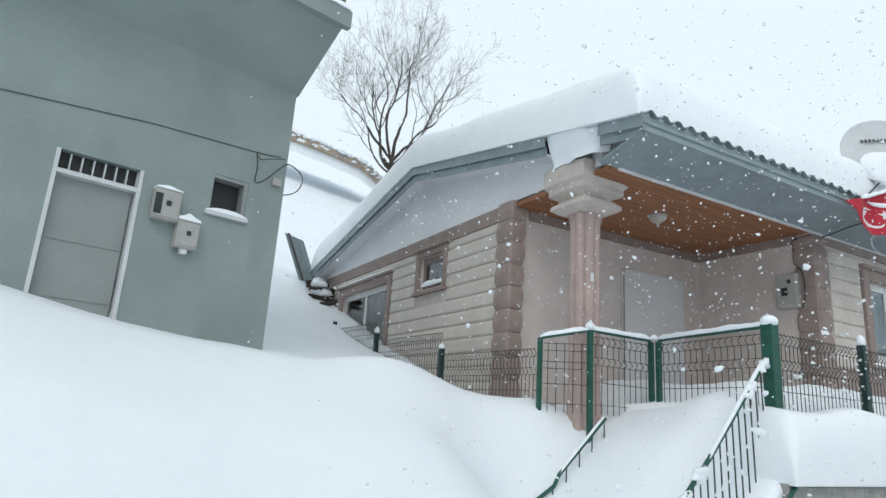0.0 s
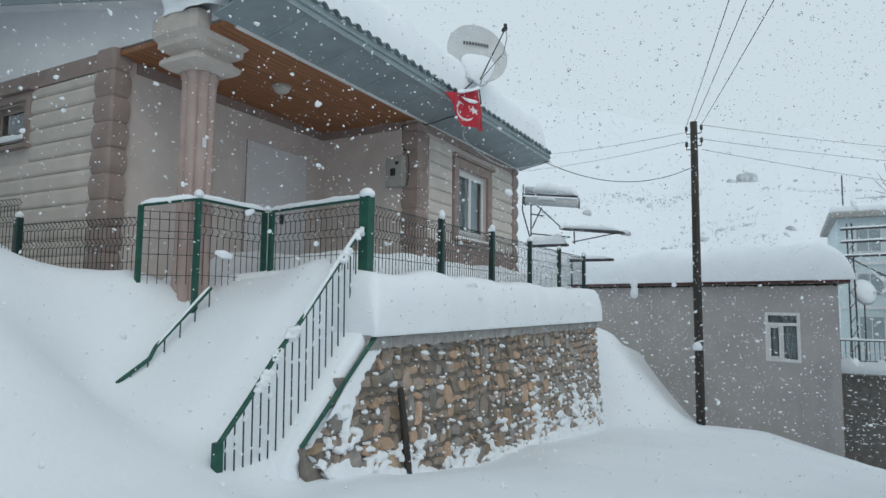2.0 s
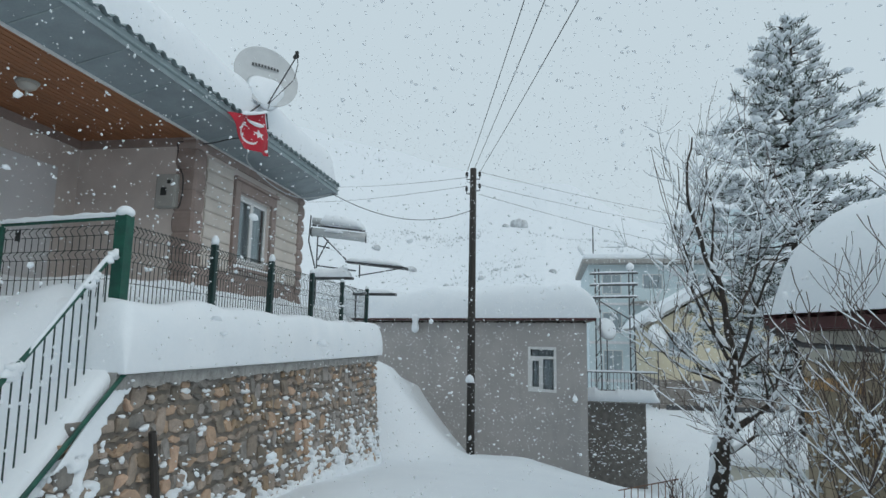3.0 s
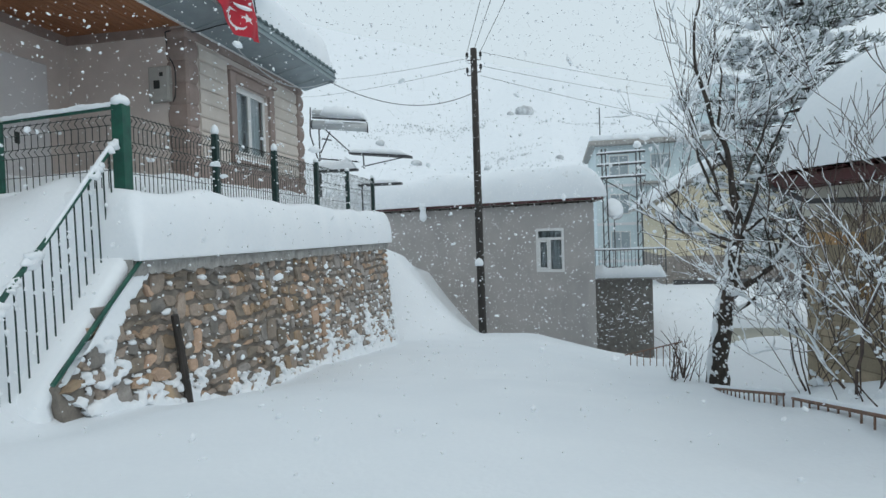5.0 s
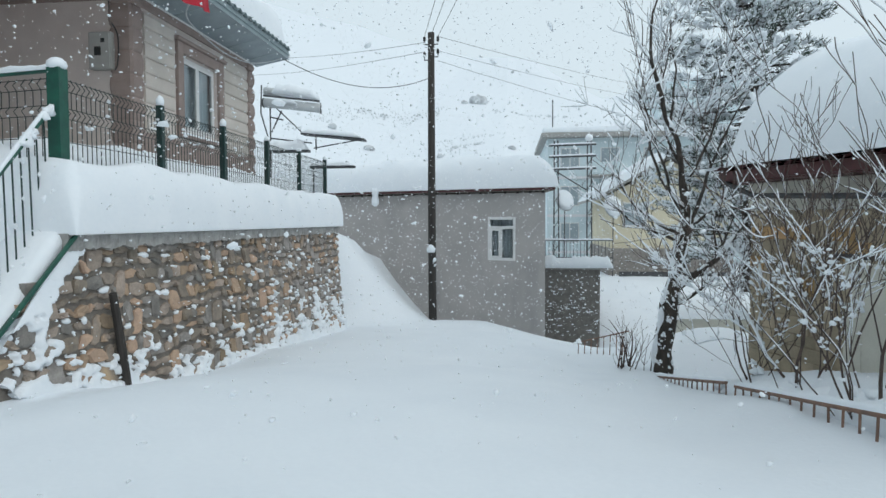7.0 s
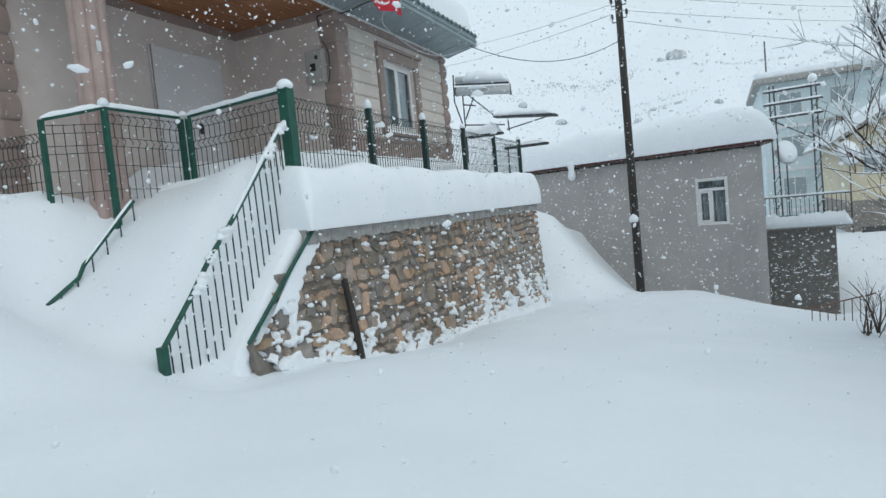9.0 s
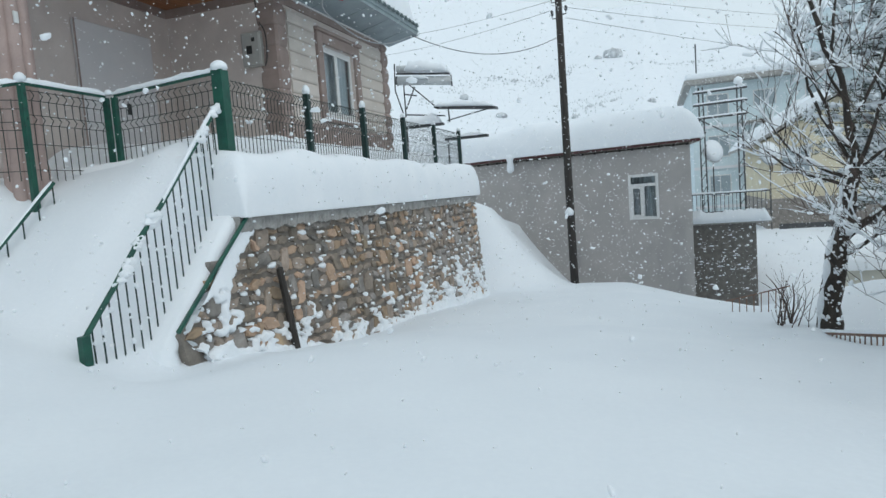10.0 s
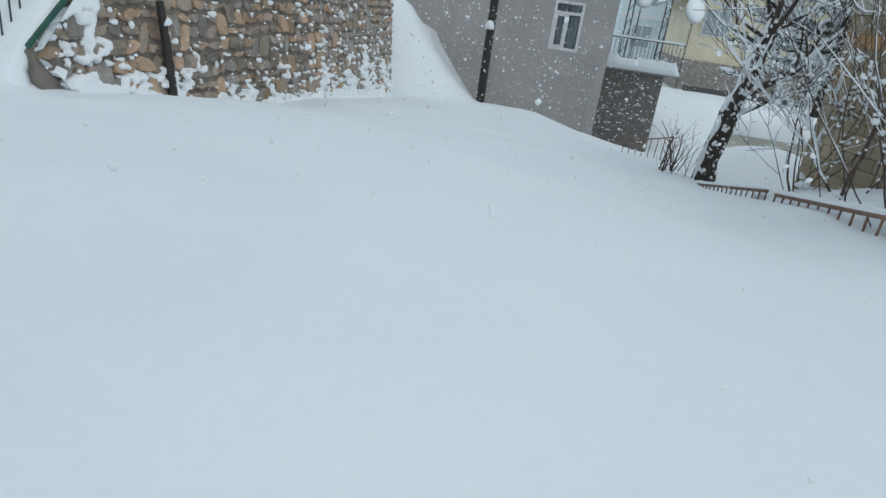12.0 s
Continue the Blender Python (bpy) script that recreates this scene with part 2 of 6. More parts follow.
# ---- mesh helpers ----
class MB:
    """Collects faces for one mesh."""

    def __init__(self):
        self.v, self.f = [], []

    def add(self, vs, fs):
        o = len(self.v)
        self.v += [tuple(p) for p in vs]
        self.f += [tuple(i + o for i in q) for q in fs]
        return self

    def box(self, x0, x1, y0, y1, z0, z1, m=None):
        vs = [Vector((x, y, z)) for x in (x0, x1) for y in (y0, y1) for z in (z0, z1)]
        if m:
            vs = [m @ p for p in vs]
        return self.add(vs, [(0, 1, 3, 2), (4, 6, 7, 5), (0, 4, 5, 1), (2, 3, 7, 6), (0, 2, 6, 4), (1, 5, 7, 3)])

    def cbox(self, x0, x1, y0, y1, z0, z1, c=0.01, m=None):
        """A box with all its edges cut by c."""
        bm = bmesh.new()
        bmesh.ops.create_cube(bm, size=1)
        for p in bm.verts:
            p.co = Vector(((x0 + x1) / 2 + p.co.x * (x1 - x0), (y0 + y1) / 2 + p.co.y * (y1 - y0), (z0 + z1) / 2 + p.co.z * (z1 - z0)))
        bmesh.ops.bevel(bm, geom=bm.edges[:], offset=min(c, abs(x1 - x0) * 0.3, abs(y1 - y0) * 0.3, abs(z1 - z0) * 0.3), segments=2, profile=0.6, affect="EDGES")
        bm.verts.index_update()
        self.add([(m @ p.co if m else p.co) for p in bm.verts], [[p.index for p in q.verts] for q in bm.faces])
        bm.free()
        return self

    def prism(self, poly, axis, a, b, m=None):
        """A polygon in the other two axes, drawn out along axis from a to b."""
        n = len(poly)

        def at(p, w):
            q = list(p)
            q.insert("xyz".index(axis), w)
            return m @ Vector(q) if m else Vector(q)

        vs = [at(p, a) for p in poly] + [at(p, b) for p in poly]
        return self.add(vs, [tuple(range(n)), tuple(range(2 * n - 1, n - 1, -1))] + [(i, i + n, (i + 1) % n + n, (i + 1) % n) for i in range(n)])

    def tube(self, pts, r, n=6, ends=True):
        """A tube along points; r a number or one radius for each."""
        pts = [Vector(p) for p in pts]
        rs = r if isinstance(r, (list, tuple)) else [r] * len(pts)
        o = len(self.v)
        side = None
        for i, p in enumerate(pts):
            d = (pts[min(i + 1, len(pts) - 1)] - pts[max(i - 1, 0)]).normalized()
            if side is None:
                side = d.orthogonal().normalized()
            side = (side - d * side.dot(d))
            side = side.normalized() if side.length > 1e-6 else d.orthogonal().normalized()
            up = d.cross(side)
            for k in range(n):
                a = 2 * math.pi * k / n
                self.v.append(tuple(p + rs[i] * (math.cos(a) * side + math.sin(a) * up)))
        for i in range(len(pts) - 1):
            for k in range(n):
                a, b = o + i * n + k, o + i * n + (k + 1) % n
                self.f.append((a, b, b + n, a + n))
        if ends:
            self.f.append(tuple(o + k for k in range(n - 1, -1, -1)))
            self.f.append(tuple(o + (len(pts) - 1) * n + k for k in range(n)))
        return self

    def lathe(self, prof, n=24, m=None, squash=None):
        o = len(self.v)
        for r, z in prof:
            for k in range(n):
                a = 2 * math.pi * k / n
                w = squash(a) if squash else 1.0
                p = Vector((r * w * math.cos(a), r * w * math.sin(a), z))
                self.v.append(tuple(m @ p if m else p))
        for i in range(len(prof) - 1):
            for k in range(n):
                a, b = o + i * n + k, o + i * n + (k + 1) % n
                self.f.append((a, b, b + n, a + n))
        self.f.append(tuple(o + k for k in range(n - 1, -1, -1)))
        self.f.append(tuple(o + (len(prof) - 1) * n + k for k in range(n)))
        return self

    def grid(self, nu, nv, fn):
        o = len(self.v)
        for i in range(nu + 1):
            for j in range(nv + 1):
                self.v.append(tuple(fn(i / nu, j / nv)))
        for i in range(nu):
            for j in range(nv):
                a = o + i * (nv + 1) + j
                self.f.append((a, a + nv + 1, a + nv + 2, a + 1))
        return self

    def mesh(self, name, material, smooth=False):
        me = bpy.data.meshes.new(name)
        me.from_pydata(self.v, [], self.f)
        me.materials.append(material)
        if smooth:
            me.polygons.foreach_set("use_smooth", [True] * len(me.polygons))
        me.update()
        return me


def part(name, mb, material, parent=None, label="", smooth=False, bevel=0.0):
    ob = new(name, mb.mesh(name, material, smooth))
    if parent:
        ob.parent = parent
    if label:
        ob["label"] = label
    if bevel:
        bv = ob.modifiers.new("bevel", "BEVEL")
        bv.width, bv.segments, bv.limit_method = bevel, 2, "ANGLE"
    return ob


def thing(name, label, category, place=(0, 0, 0), group="", kind=""):
    ob = new(name)
    ob.location = place
    ob.empty_display_size = 0.1
    return tagged(ob, label, category, group, kind)


def solo(name, mb, material, label, category, group="", kind="", smooth=False, bevel=0.0):
    return tagged(part(name, mb, material, None, "", smooth, bevel), label, category, group, kind)


def lerp(a, b, t):
    return a + (b - a) * t


def sstep(a, b, x):
    t = min(1.0, max(0.0, (x - a) / (b - a)))
    return t * t * (3 - 2 * t)


def rounded(pts, times=2):
    """A polyline with its corners cut, twice over by default."""
    pts = [Vector(p) for p in pts]
    for _ in range(times):
        pts = [pts[0]] + [q for a, b in zip(pts, pts[1:]) for q in (a.lerp(b, 0.25), a.lerp(b, 0.75))] + [pts[-1]]
    return pts


def nz(x, y, z=0.0, s=1.0):
    return noise.noise(Vector((x * s, y * s, z * s)))


def pillow(name, m, lx, ly, th, label, category="snow", under=None, nu=40, nv=30, edge=0.35, rough=0.05, seed=0.0, parent=None, lip=0.0, kind="stuff", power=2.6, turned=False):
    """A cushion of snow on the rectangle lx by ly of the plane m, th thick, its rim rounded over edge metres."""

    def param(t):
        return 0.5 - 0.5 * math.cos(math.pi * t)

    def rise(d):
        e = min(1.0, max(0.0, d / edge))
        return (1 - (1 - e) ** power) ** (1 / power)

    def pt(u, v, top):
        a, b = param(u), param(v)
        x, y = a * lx, b * ly
        du, dv = min(x, lx - x), min(y, ly - y)
        k = rise(edge - math.hypot(max(0.0, edge - du), max(0.0, edge - dv))) if turned else rise(du) * rise(dv)
        h = th * k * (1 + 0.10 * nz(x + seed, y, 3.1, 0.6)) + rough * k * (nz(x, y + seed, seed, 1.3) + 0.4 * nz(x + seed, y, seed, 3.7))
        w = lip * (1 - abs(2 * k - 1)) if k > 0 else 0
        ox = -w if x < lx / 2 and du < edge and du <= dv else (w if du < edge and du <= dv else 0)
        oy = -w if y < ly / 2 and dv < edge and dv < du else (w if dv < edge and dv < du else 0)
        base = under(x, y) if under else 0.0
        return m @ Vector((x + ox, y + oy, base + (max(h, 0.0) if top else -0.004)))

    mb = MB()
    mb.grid(nu, nv, lambda u, v: pt(u, v, True))
    mb.grid(nu, nv, lambda u, v: pt(u, 1 - v, False))
    if parent:
        return part(name, mb, M_SNOWCAP, parent, label, smooth=True)
    return solo(name, mb, M_SNOWCAP, label, category, kind=kind, smooth=True)


LUMP = bmesh.new()
bmesh.ops.create_icosphere(LUMP, subdivisions=2, radius=1.0)
LUMP_V, LUMP_F = [v.co.copy() for v in LUMP.verts], [tuple(v.index for v in f.verts) for f in LUMP.faces]
LUMP.free()


def snow_lump(mb, c, sx, sy, sz, seed=0.0):
    """An uneven clump of snow, flatter below."""
    vs = []
    for v in LUMP_V:
        k = 1 + 0.75 * nz(v.x + seed, v.y, v.z, 1.4) + 0.35 * nz(v.x, v.y + seed, v.z, 3.1)
        vs.append(Vector(c) + Vector((v.x * sx, v.y * sy, (v.z if v.z > 0 else v.z * 0.5) * sz)) * k)
    return mb.add(vs, LUMP_F)


def snow_strip(mb, pts, w, h, seed=0.0):
    """A lumpy ridge of snow along a rail, w wide and h high."""
    pts = [Vector(p) for p in pts]
    fine = []
    for a, b in zip(pts, pts[1:]):
        n = max(2, int((b - a).length / 0.06))
        fine += [a.lerp(b, i / n) for i in range(n)]
    fine.append(pts[-1])
    o, n = len(mb.v), 9
    for i, p in enumerate(fine):
        d = (fine[min(i + 1, len(fine) - 1)] - fine[max(i - 1, 0)]).normalized()
        side = d.cross(Vector((0, 0, 1))).normalized()
        k = 1 + 0.35 * nz(p.x + seed, p.y, p.z, 3.0) + 0.2 * nz(p.x, p.y + seed, p.z, 9.0)
        end = min(1.0, 0.35 + min(i, len(fine) - 1 - i) * 0.3)
        for j in range(n):
            a = math.pi * j / (n - 1)
            mb.v.append(tuple(p + side * (math.cos(a) * w / 2 * (0.85 + 0.15 * k)) + Vector((0, 0, math.sin(a) ** 0.7 * h * k * end))))
    for i in range(len(fine) - 1):
        for j in range(n):
            a, b = o + i * n + j, o + i * n + (j + 1) % n
            mb.f.append((a, a + n, b + n, b))
    mb.f.append(tuple(o + j for j in range(n)))
    mb.f.append(tuple(o + (len(fine) - 1) * n + j for j in range(n - 1, -1, -1)))
    return mb


# ---- ground: one sheet of snow ----
STREET = ([-60, -6, 0, 2.6, 4.2, 6.0, 8.3, 11.4, 15.8, 19.3, 22, 30, 45, 60], [4.0, 0.15, -0.1, -0.30, -0.47, -0.70, -1.02, -1.30, -1.80, -2.17, -2.95, -3.3, -3.6, -3.6])
BANK = ([1.5, 3, 4, 5, 6, 6.6, 7.5, 9, 12, 16, 20, 30, 45, 80], [0, 0.25, 0.8, 1.45, 1.92, 2.14, 2.24, 2.5, 3.3, 4.7, 6.7, 13.6, 20, 38])


def ground(x, y):
    s = float(np.interp(x, *STREET))
    cross = 0.05 + 0.085 * sstep(5, 12, x) + 0.11 * sstep(14.5, 20, x)
    s += cross * min(0.0, max(y, -5.2) + 0.8) + 2.6 * sstep(20.5, 33, x) * sstep(-3.4, -5.6, y) * (1 - sstep(50, 70, x))
    b = float(np.interp(y, *BANK))
    near = 1 - sstep(4.6, 6.0, x) * (1 - sstep(17.5, 20.5, y) * (1 - sstep(18, 40, x)))
    k = lerp(1.0, 0.34, sstep(1.5, 3.2, x) * (1 - sstep(4.9, 6.4, y))) + 0.12 * sstep(0, -3, x)
    dip = 0.32 * math.exp(-((x - 1.9) / 0.9) ** 2 - ((y - 6.8) / 0.8) ** 2) + 0.04 * math.exp(-((x - 0.1) / 1.5) ** 2 - ((y - 7.7) / 0.9) ** 2) + 0.14 * math.exp(-((x + 3.2) / 0.8) ** 2 - ((y - 7.4) / 1.2) ** 2)
    drift = 0.42 * math.exp(-((x - 4.95) / 0.5) ** 2 - ((y - 5.55) / 0.6) ** 2) + 0.55 * math.exp(-((x - 4.1) / 0.75) ** 2 - ((y - 5.95) / 0.55) ** 2)
    hollow = dip + drift - 0.42 * math.exp(-((x - 4.4) / 0.7) ** 2 - ((y - 7.6) / 1.5) ** 2)
    left = b * k * near + hollow * near
    ramp = float(np.interp(x, [2.55, 3.2, 3.8, 4.5, 5.3], [0, 0.5, 1.08, 1.85, 2.38])) * sstep(3.1, 4.1, y) * (1 - sstep(6.6, 8.0, y)) * (1 - sstep(8.0, 9.0, x))
    z = s + max(left, ramp) + 0.12 * math.exp(-abs(left - ramp) / 0.25) * sstep(2.9, 3.9, y) * (1 - sstep(8, 9, x))
    z += 0.32 * math.exp(-((x - 5.75) / 0.55) ** 2 - ((y - 4.15) / 0.6) ** 2)
    inside = sstep(4.6, 5.2, x) * (1 - sstep(15.7, 15.9, x)) * sstep(3.30, 3.42, y) * (1 - sstep(17, 19, y))
    z = lerp(z, 0.9, inside * sstep(7.4, 8.4, y) if x < 9 else inside)
    z += sstep(16.2, 18.6, x) * (1 - sstep(32, 48, x)) * (2.65 * min(1.0, max(0.0, (y - 0.95) / 2.6)) ** 1.35 + 0.42 * max(0.0, min(y, 14) - 3.5)) * (1 - sstep(14, 24, y))
    # heap between the low railing and the stone house
    z += 0.6 * math.exp(-((x - 13.2) / 1.2) ** 2 - ((y + 5.5) / 1.5) ** 2)
    z += 0.45 * math.exp(-((x - 12.6) / 1.1) ** 2 - ((y + 6.6) / 1.3) ** 2)
    z += 0.34 * sstep(-4.3, -4.75, y) * (1 - sstep(7.2, 8.2, x)) * sstep(-2, 1, x)
    z += 0.12 * sstep(-3.2, -4.2, y) * (1 - sstep(5, 7, x)) * sstep(-1, 1.5, x)
    # hillsides beyond the village
    z += 0.30 * max(0.0, x - 48) * (1 - 0.25 * sstep(-10, -60, y)) + 0.30 * max(0.0, y - 22) * sstep(18, 40, x)
    z += 0.22 * max(0.0, -y - 55) + 0.16 * max(0.0, -x - 25)
    far = sstep(35, 70, abs(x)) + sstep(25, 60, abs(y))
    z += 2.2 * min(1, far) * nz(x, y, 0.3, 0.035) + 0.5 * min(1, far) * nz(x, y, 0.9, 0.11)
    # the wind has scoured the foot of the stone wall
    z -= 0.19 * math.exp(-((y - 3.0) / 0.75) ** 2) * sstep(2.4, 3.4, x) * (1 - 0.5 * sstep(6, 11, x)) * (1 - sstep(15.2, 16.4, x))
    # a half-filled footpath along the street
    trail = math.exp(-((y + 2.75 + 0.25 * math.sin(x * 0.7)) / 0.32) ** 2) * sstep(2.5, 4.5, x) * (1 - sstep(11, 14, x))
    z -= trail * (0.05 + 0.05 * nz(x, y, 7.5, 1.9))
    z += 0.07 * nz(x, y, 5.5, 0.45) + 0.02 * nz(x, y, 1.5, 1.7)
    return z


def axis_steps(lo, hi, fine_lo, fine_hi, step):
    mid = list(np.arange(fine_lo, fine_hi + 1e-6, step))
    out, d, p = [], step, fine_hi
    while p < hi:
        d *= 1.13
        p += d
        out.append(min(p, hi))
    low, d, p = [], step, fine_lo
    while p > lo:
        d *= 1.13
        p -= d
        low.append(max(p, lo))
    return low[::-1] + mid + out


gx, gy = axis_steps(-300, 420, -6, 26, 0.22), axis_steps(-320, 320, -9, 16, 0.22)
mb = MB()
mb.grid(len(gx) - 1, len(gy) - 1, lambda u, v: (gx[round(u * (len(gx) - 1))], gy[round(v * (len(gy) - 1))], ground(gx[round(u * (len(gx) - 1))], gy[round(v * (len(gy) - 1))])))
solo("ground", mb, M_SNOW, "deep smooth fresh snow covering street and hillside", "snow ground", kind="structure", smooth=True)

# ---- the house with the porch ----
GX, BY, FY, XR, XE, YE = 4.42, 7.43, 4.95, 9.28, 14.35, 17.6   # gable plane, recess wall, facade, recess side, far end, rear
TOP, FLOOR = 5.28, 1.3
house = thing("village_house", "single-storey cream and brown house with corner porch, deep snow on roof", "house", (9, 9, 1.2))
house.location = (0, 0, 0)
W = 0.3


def wall_with_holes(axis, at, thick, a0, a1, z0, z1, holes):
    """A wall across axis at a plane, between a0 and a1, with oblong holes (a, b, z, z) through it."""
    ca = sorted({a0, a1, *[h[0] for h in holes], *[h[1] for h in holes]})
    cz = sorted({z0, z1, *[min(max(v, z0), z1) for h in holes for v in h[2:]]})

    def solid(i, j):
        if not (0 <= i < len(ca) - 1 and 0 <= j < len(cz) - 1):
            return False
        a, z = (ca[i] + ca[i + 1]) / 2, (cz[j] + cz[j + 1]) / 2
        return not any(h[0] < a < h[1] and h[2] < z < h[3] for h in holes)

    mb, index = MB(), {}

    def v(i, j, k):
        if (i, j, k) not in index:
            index[i, j, k] = len(mb.v)
            d = at + k * thick
            mb.v.append((d, ca[i], cz[j]) if axis == "x" else (ca[i], d, cz[j]))
        return index[i, j, k]

    for i in range(len(ca) - 1):
        for j in range(len(cz) - 1):
            if not solid(i, j):
                continue
            mb.f += [(v(i, j, 0), v(i, j + 1, 0), v(i + 1, j + 1, 0), v(i + 1, j, 0)), (v(i, j, 1), v(i + 1, j, 1), v(i + 1, j + 1, 1), v(i, j + 1, 1))]
            for di, dj, p, q in ((-1, 0, (i, j), (i, j + 1)), (1, 0, (i + 1, j + 1), (i + 1, j)), (0, -1, (i + 1, j), (i, j)), (0, 1, (i, j + 1), (i + 1, j + 1))):
                if not solid(i + di, j + dj):
                    mb.f.append((v(*p, 0), v(*p, 1), v(*q, 1), v(*q, 0)))
    return mb


GWIN = (9.86, 10.94, 4.08, 4.80)
GDOOR = (12.6, 15.6, 2.2, 4.5)
FWIN = (10.95, 12.5, 2.95, 4.47)
part("gable_wall", wall_with_holes("x", GX, W, BY, YE, FLOOR, TOP, [GWIN, GDOOR]), M_BEIGE, house)
part("porch_wall", wall_with_holes("y", BY, W, GX + W, XR + W, FLOOR, TOP, []), M_BEIGE, house)
part("porch_side_wall", wall_with_holes("x", XR, W, FY + W, BY, FLOOR, TOP, []), M_BEIGE, house)
part("front_wall", wall_with_holes("y", FY, W, XR, XE, FLOOR, TOP, [FWIN]), M_BEIGE, house)
part("far_wall", wall_with_holes("x", XE - W, W, FY + W, YE, FLOOR, TOP, []), M_BEIGE, house)
part("rear_wall", wall_with_holes("y", YE - W, W, GX + W, XE - W, FLOOR, TOP, []), M_BEIGE, house)

# roof: ridge along x
EY, RY, EZ, RZ, VX, HX = 4.08, 10.9, 5.50, 6.87, 4.02, 14.75
SL = (RZ - EZ) / (RY - EY)
YB = 2 * RY - EY
for n, (ya, za, yb, zb) in enumerate(((EY - 0.06, EZ - 0.06 * SL, RY, RZ), (YB + 0.06, EZ - 0.06 * SL, RY, RZ))):
    mb, waves = MB(), 164

    def wavy(u, v, lift=0.0):
        k = round(u * waves)
        ridge = 0.062 if k % 4 in (1, 2) else 0.0
        return Vector((lerp(VX, HX, u), lerp(ya, yb, v), lerp(za, zb, v) + 0.02 + ridge + lift))

    mb.grid(waves, 1, wavy)
    mb.grid(waves, 1, lambda u, v: wavy(u, 1 - v, -0.012))
    part("roof_sheet", mb, M_ROOFMETAL, house, "grey corrugated metal roof sheet")
# gable plaster triangle, verge boards, eave boards
mb = MB()
mb.prism([(BY - 2.2, TOP - 0.02), (YE, TOP - 0.02), (YE, EZ - 0.05 + SL * (YB - YE)), (RY, RZ - 0.1), (BY - 2.2, EZ + SL * (BY - 2.2 - EY) - 0.1)], "x", GX - 0.03, GX + 0.2)
part("gable_plaster", mb, M_WHITEPLASTER, house, "white plastered gable triangle")
for ya, yb in ((6.15, RY), (YB, RY), (EY, 4.92)):
    z = lambda y: EZ + SL * (min(y, YB - (y - EY)) - EY if y <= RY else YB - y)
    mb = MB()
    mb.prism([(ya, z(ya) - 0.16), (yb, z(yb) - 0.16), (yb, z(yb) + 0.05), (ya, z(ya) + 0.05)], "x", VX - 0.02, VX + 0.01)
    part("verge_board", mb, M_FASCIA, house)
    mb = MB()
    mb.prism([(ya, z(ya) - 0.30), (yb, z(yb) - 0.30), (yb, z(yb) - 0.155), (ya, z(ya) - 0.155)], "x", VX + 0.03, VX + 0.06)
    part("verge_underboard", mb, M_FASCIA, house)
    if ya == EY:
        continue
    mb = MB()
    mb.prism([(ya, z(ya) - 0.29), (yb, z(yb) - 0.29), (yb, z(yb) - 0.26), (ya, z(ya) - 0.26)], "x", VX + 0.06, GX - 0.03)
    part("verge_soffit", mb, M_WHITEPLASTER, house)
mb = MB()
mb.box(VX, HX - 0.02, EY + 0.005, EY + 0.03, EZ - 0.21, EZ + 0.012)
part("eave_board", mb, M_ROOFMETAL, house)
part("drip_edge", MB().prism([(EY - 0.035, EZ - 0.095), (EY + 0.004, EZ - 0.06), (EY + 0.004, EZ - 0.125), (EY - 0.03, EZ - 0.115)], "x", VX - 0.01, HX), M_ROOFMETAL, house)
part("drip_edge", MB().prism([(EY - 0.02, EZ - 0.225), (EY + 0.004, EZ - 0.19), (EY + 0.03, EZ - 0.2), (EY + 0.03, EZ - 0.225)], "x", VX - 0.01, HX), M_FASCIA, house)
# sheet joints of the sloping soffit
for i in range(9):
    x = lerp(VX + 0.9, HX - 0.7, i / 8)
    part("soffit_joint", MB().prism([(EY + 0.06, EZ - 0.212), (EY + 0.06, EZ - 0.196), (FY - 0.06, 5.122), (FY - 0.06, 5.106)], "x", x, x + 0.025), M_ROOFMETAL, house)
mb = MB()
mb.prism([(EY + 0.03, EZ - 0.20), (EY + 0.03, EZ - 0.17), (FY - 0.02, 5.14), (FY - 0.02, 5.11)], "x", VX + 0.02, HX - 0.02)
part("eave_soffit", mb, M_FASCIA, house, "smooth blue-grey sloping eave soffit")
mb = MB()
mb.box(VX + 0.4, HX - 0.3, FY - 0.05, FY - 0.005, 5.085, 5.125)
part("soffit_trim", mb, M_PVC, house, "thin white trim strip")
mb = MB()
mb.prism([(EY + 0.0, EZ - 0.09), (EY, EZ + 0.01), (FY, EZ + 0.15), (FY, 5.12), (EY + 0.02, EZ - 0.21)], "x", HX - 0.02, HX)
part("eave_end", mb, M_FASCIA, house)
# porch ceiling of boards
mb = MB()
y = FY
while y < BY:
    mb.box(GX - 0.05, XR, y + 0.006, min(y + 0.115, BY), 5.13, 5.16)
    y += 0.12
mb.box(GX - 0.05, XR, FY, BY, 5.16, 5.2)
solo("ceiling", mb, M_CEILWOOD, "varnished brown board ceiling of the porch", "ceiling", kind="structure")
# dark frieze round the recess and on the gable
mb = MB()
mb.box(GX + W, XR, BY - 0.03, BY - 0.004, 4.96, 5.128)
part("porch_frieze", mb, M_BROWNTRIM, house)
mb = MB()
mb.box(XR - 0.03, XR - 0.004, FY + W, BY - 0.03, 4.96, 5.128)
part("porch_frieze", mb, M_BROWNTRIM, house)
mb = MB()
mb.box(GX - 0.035, GX - 0.004, BY + 0.4, YE, 4.98, TOP - 0.02)
part("gable_band", mb, M_BROWNTRIM, house, "brown band under the gable")
mb = MB()
mb.box(XR + 0.3, XE, FY - 0.035, FY - 0.004, 4.93, 5.08)
part("front_band", mb, M_BROWNTRIM, house)
mb = MB()
mb.box(XR + 0.3, XE, FY - 0.03, FY - 0.004, FLOOR, 2.72)
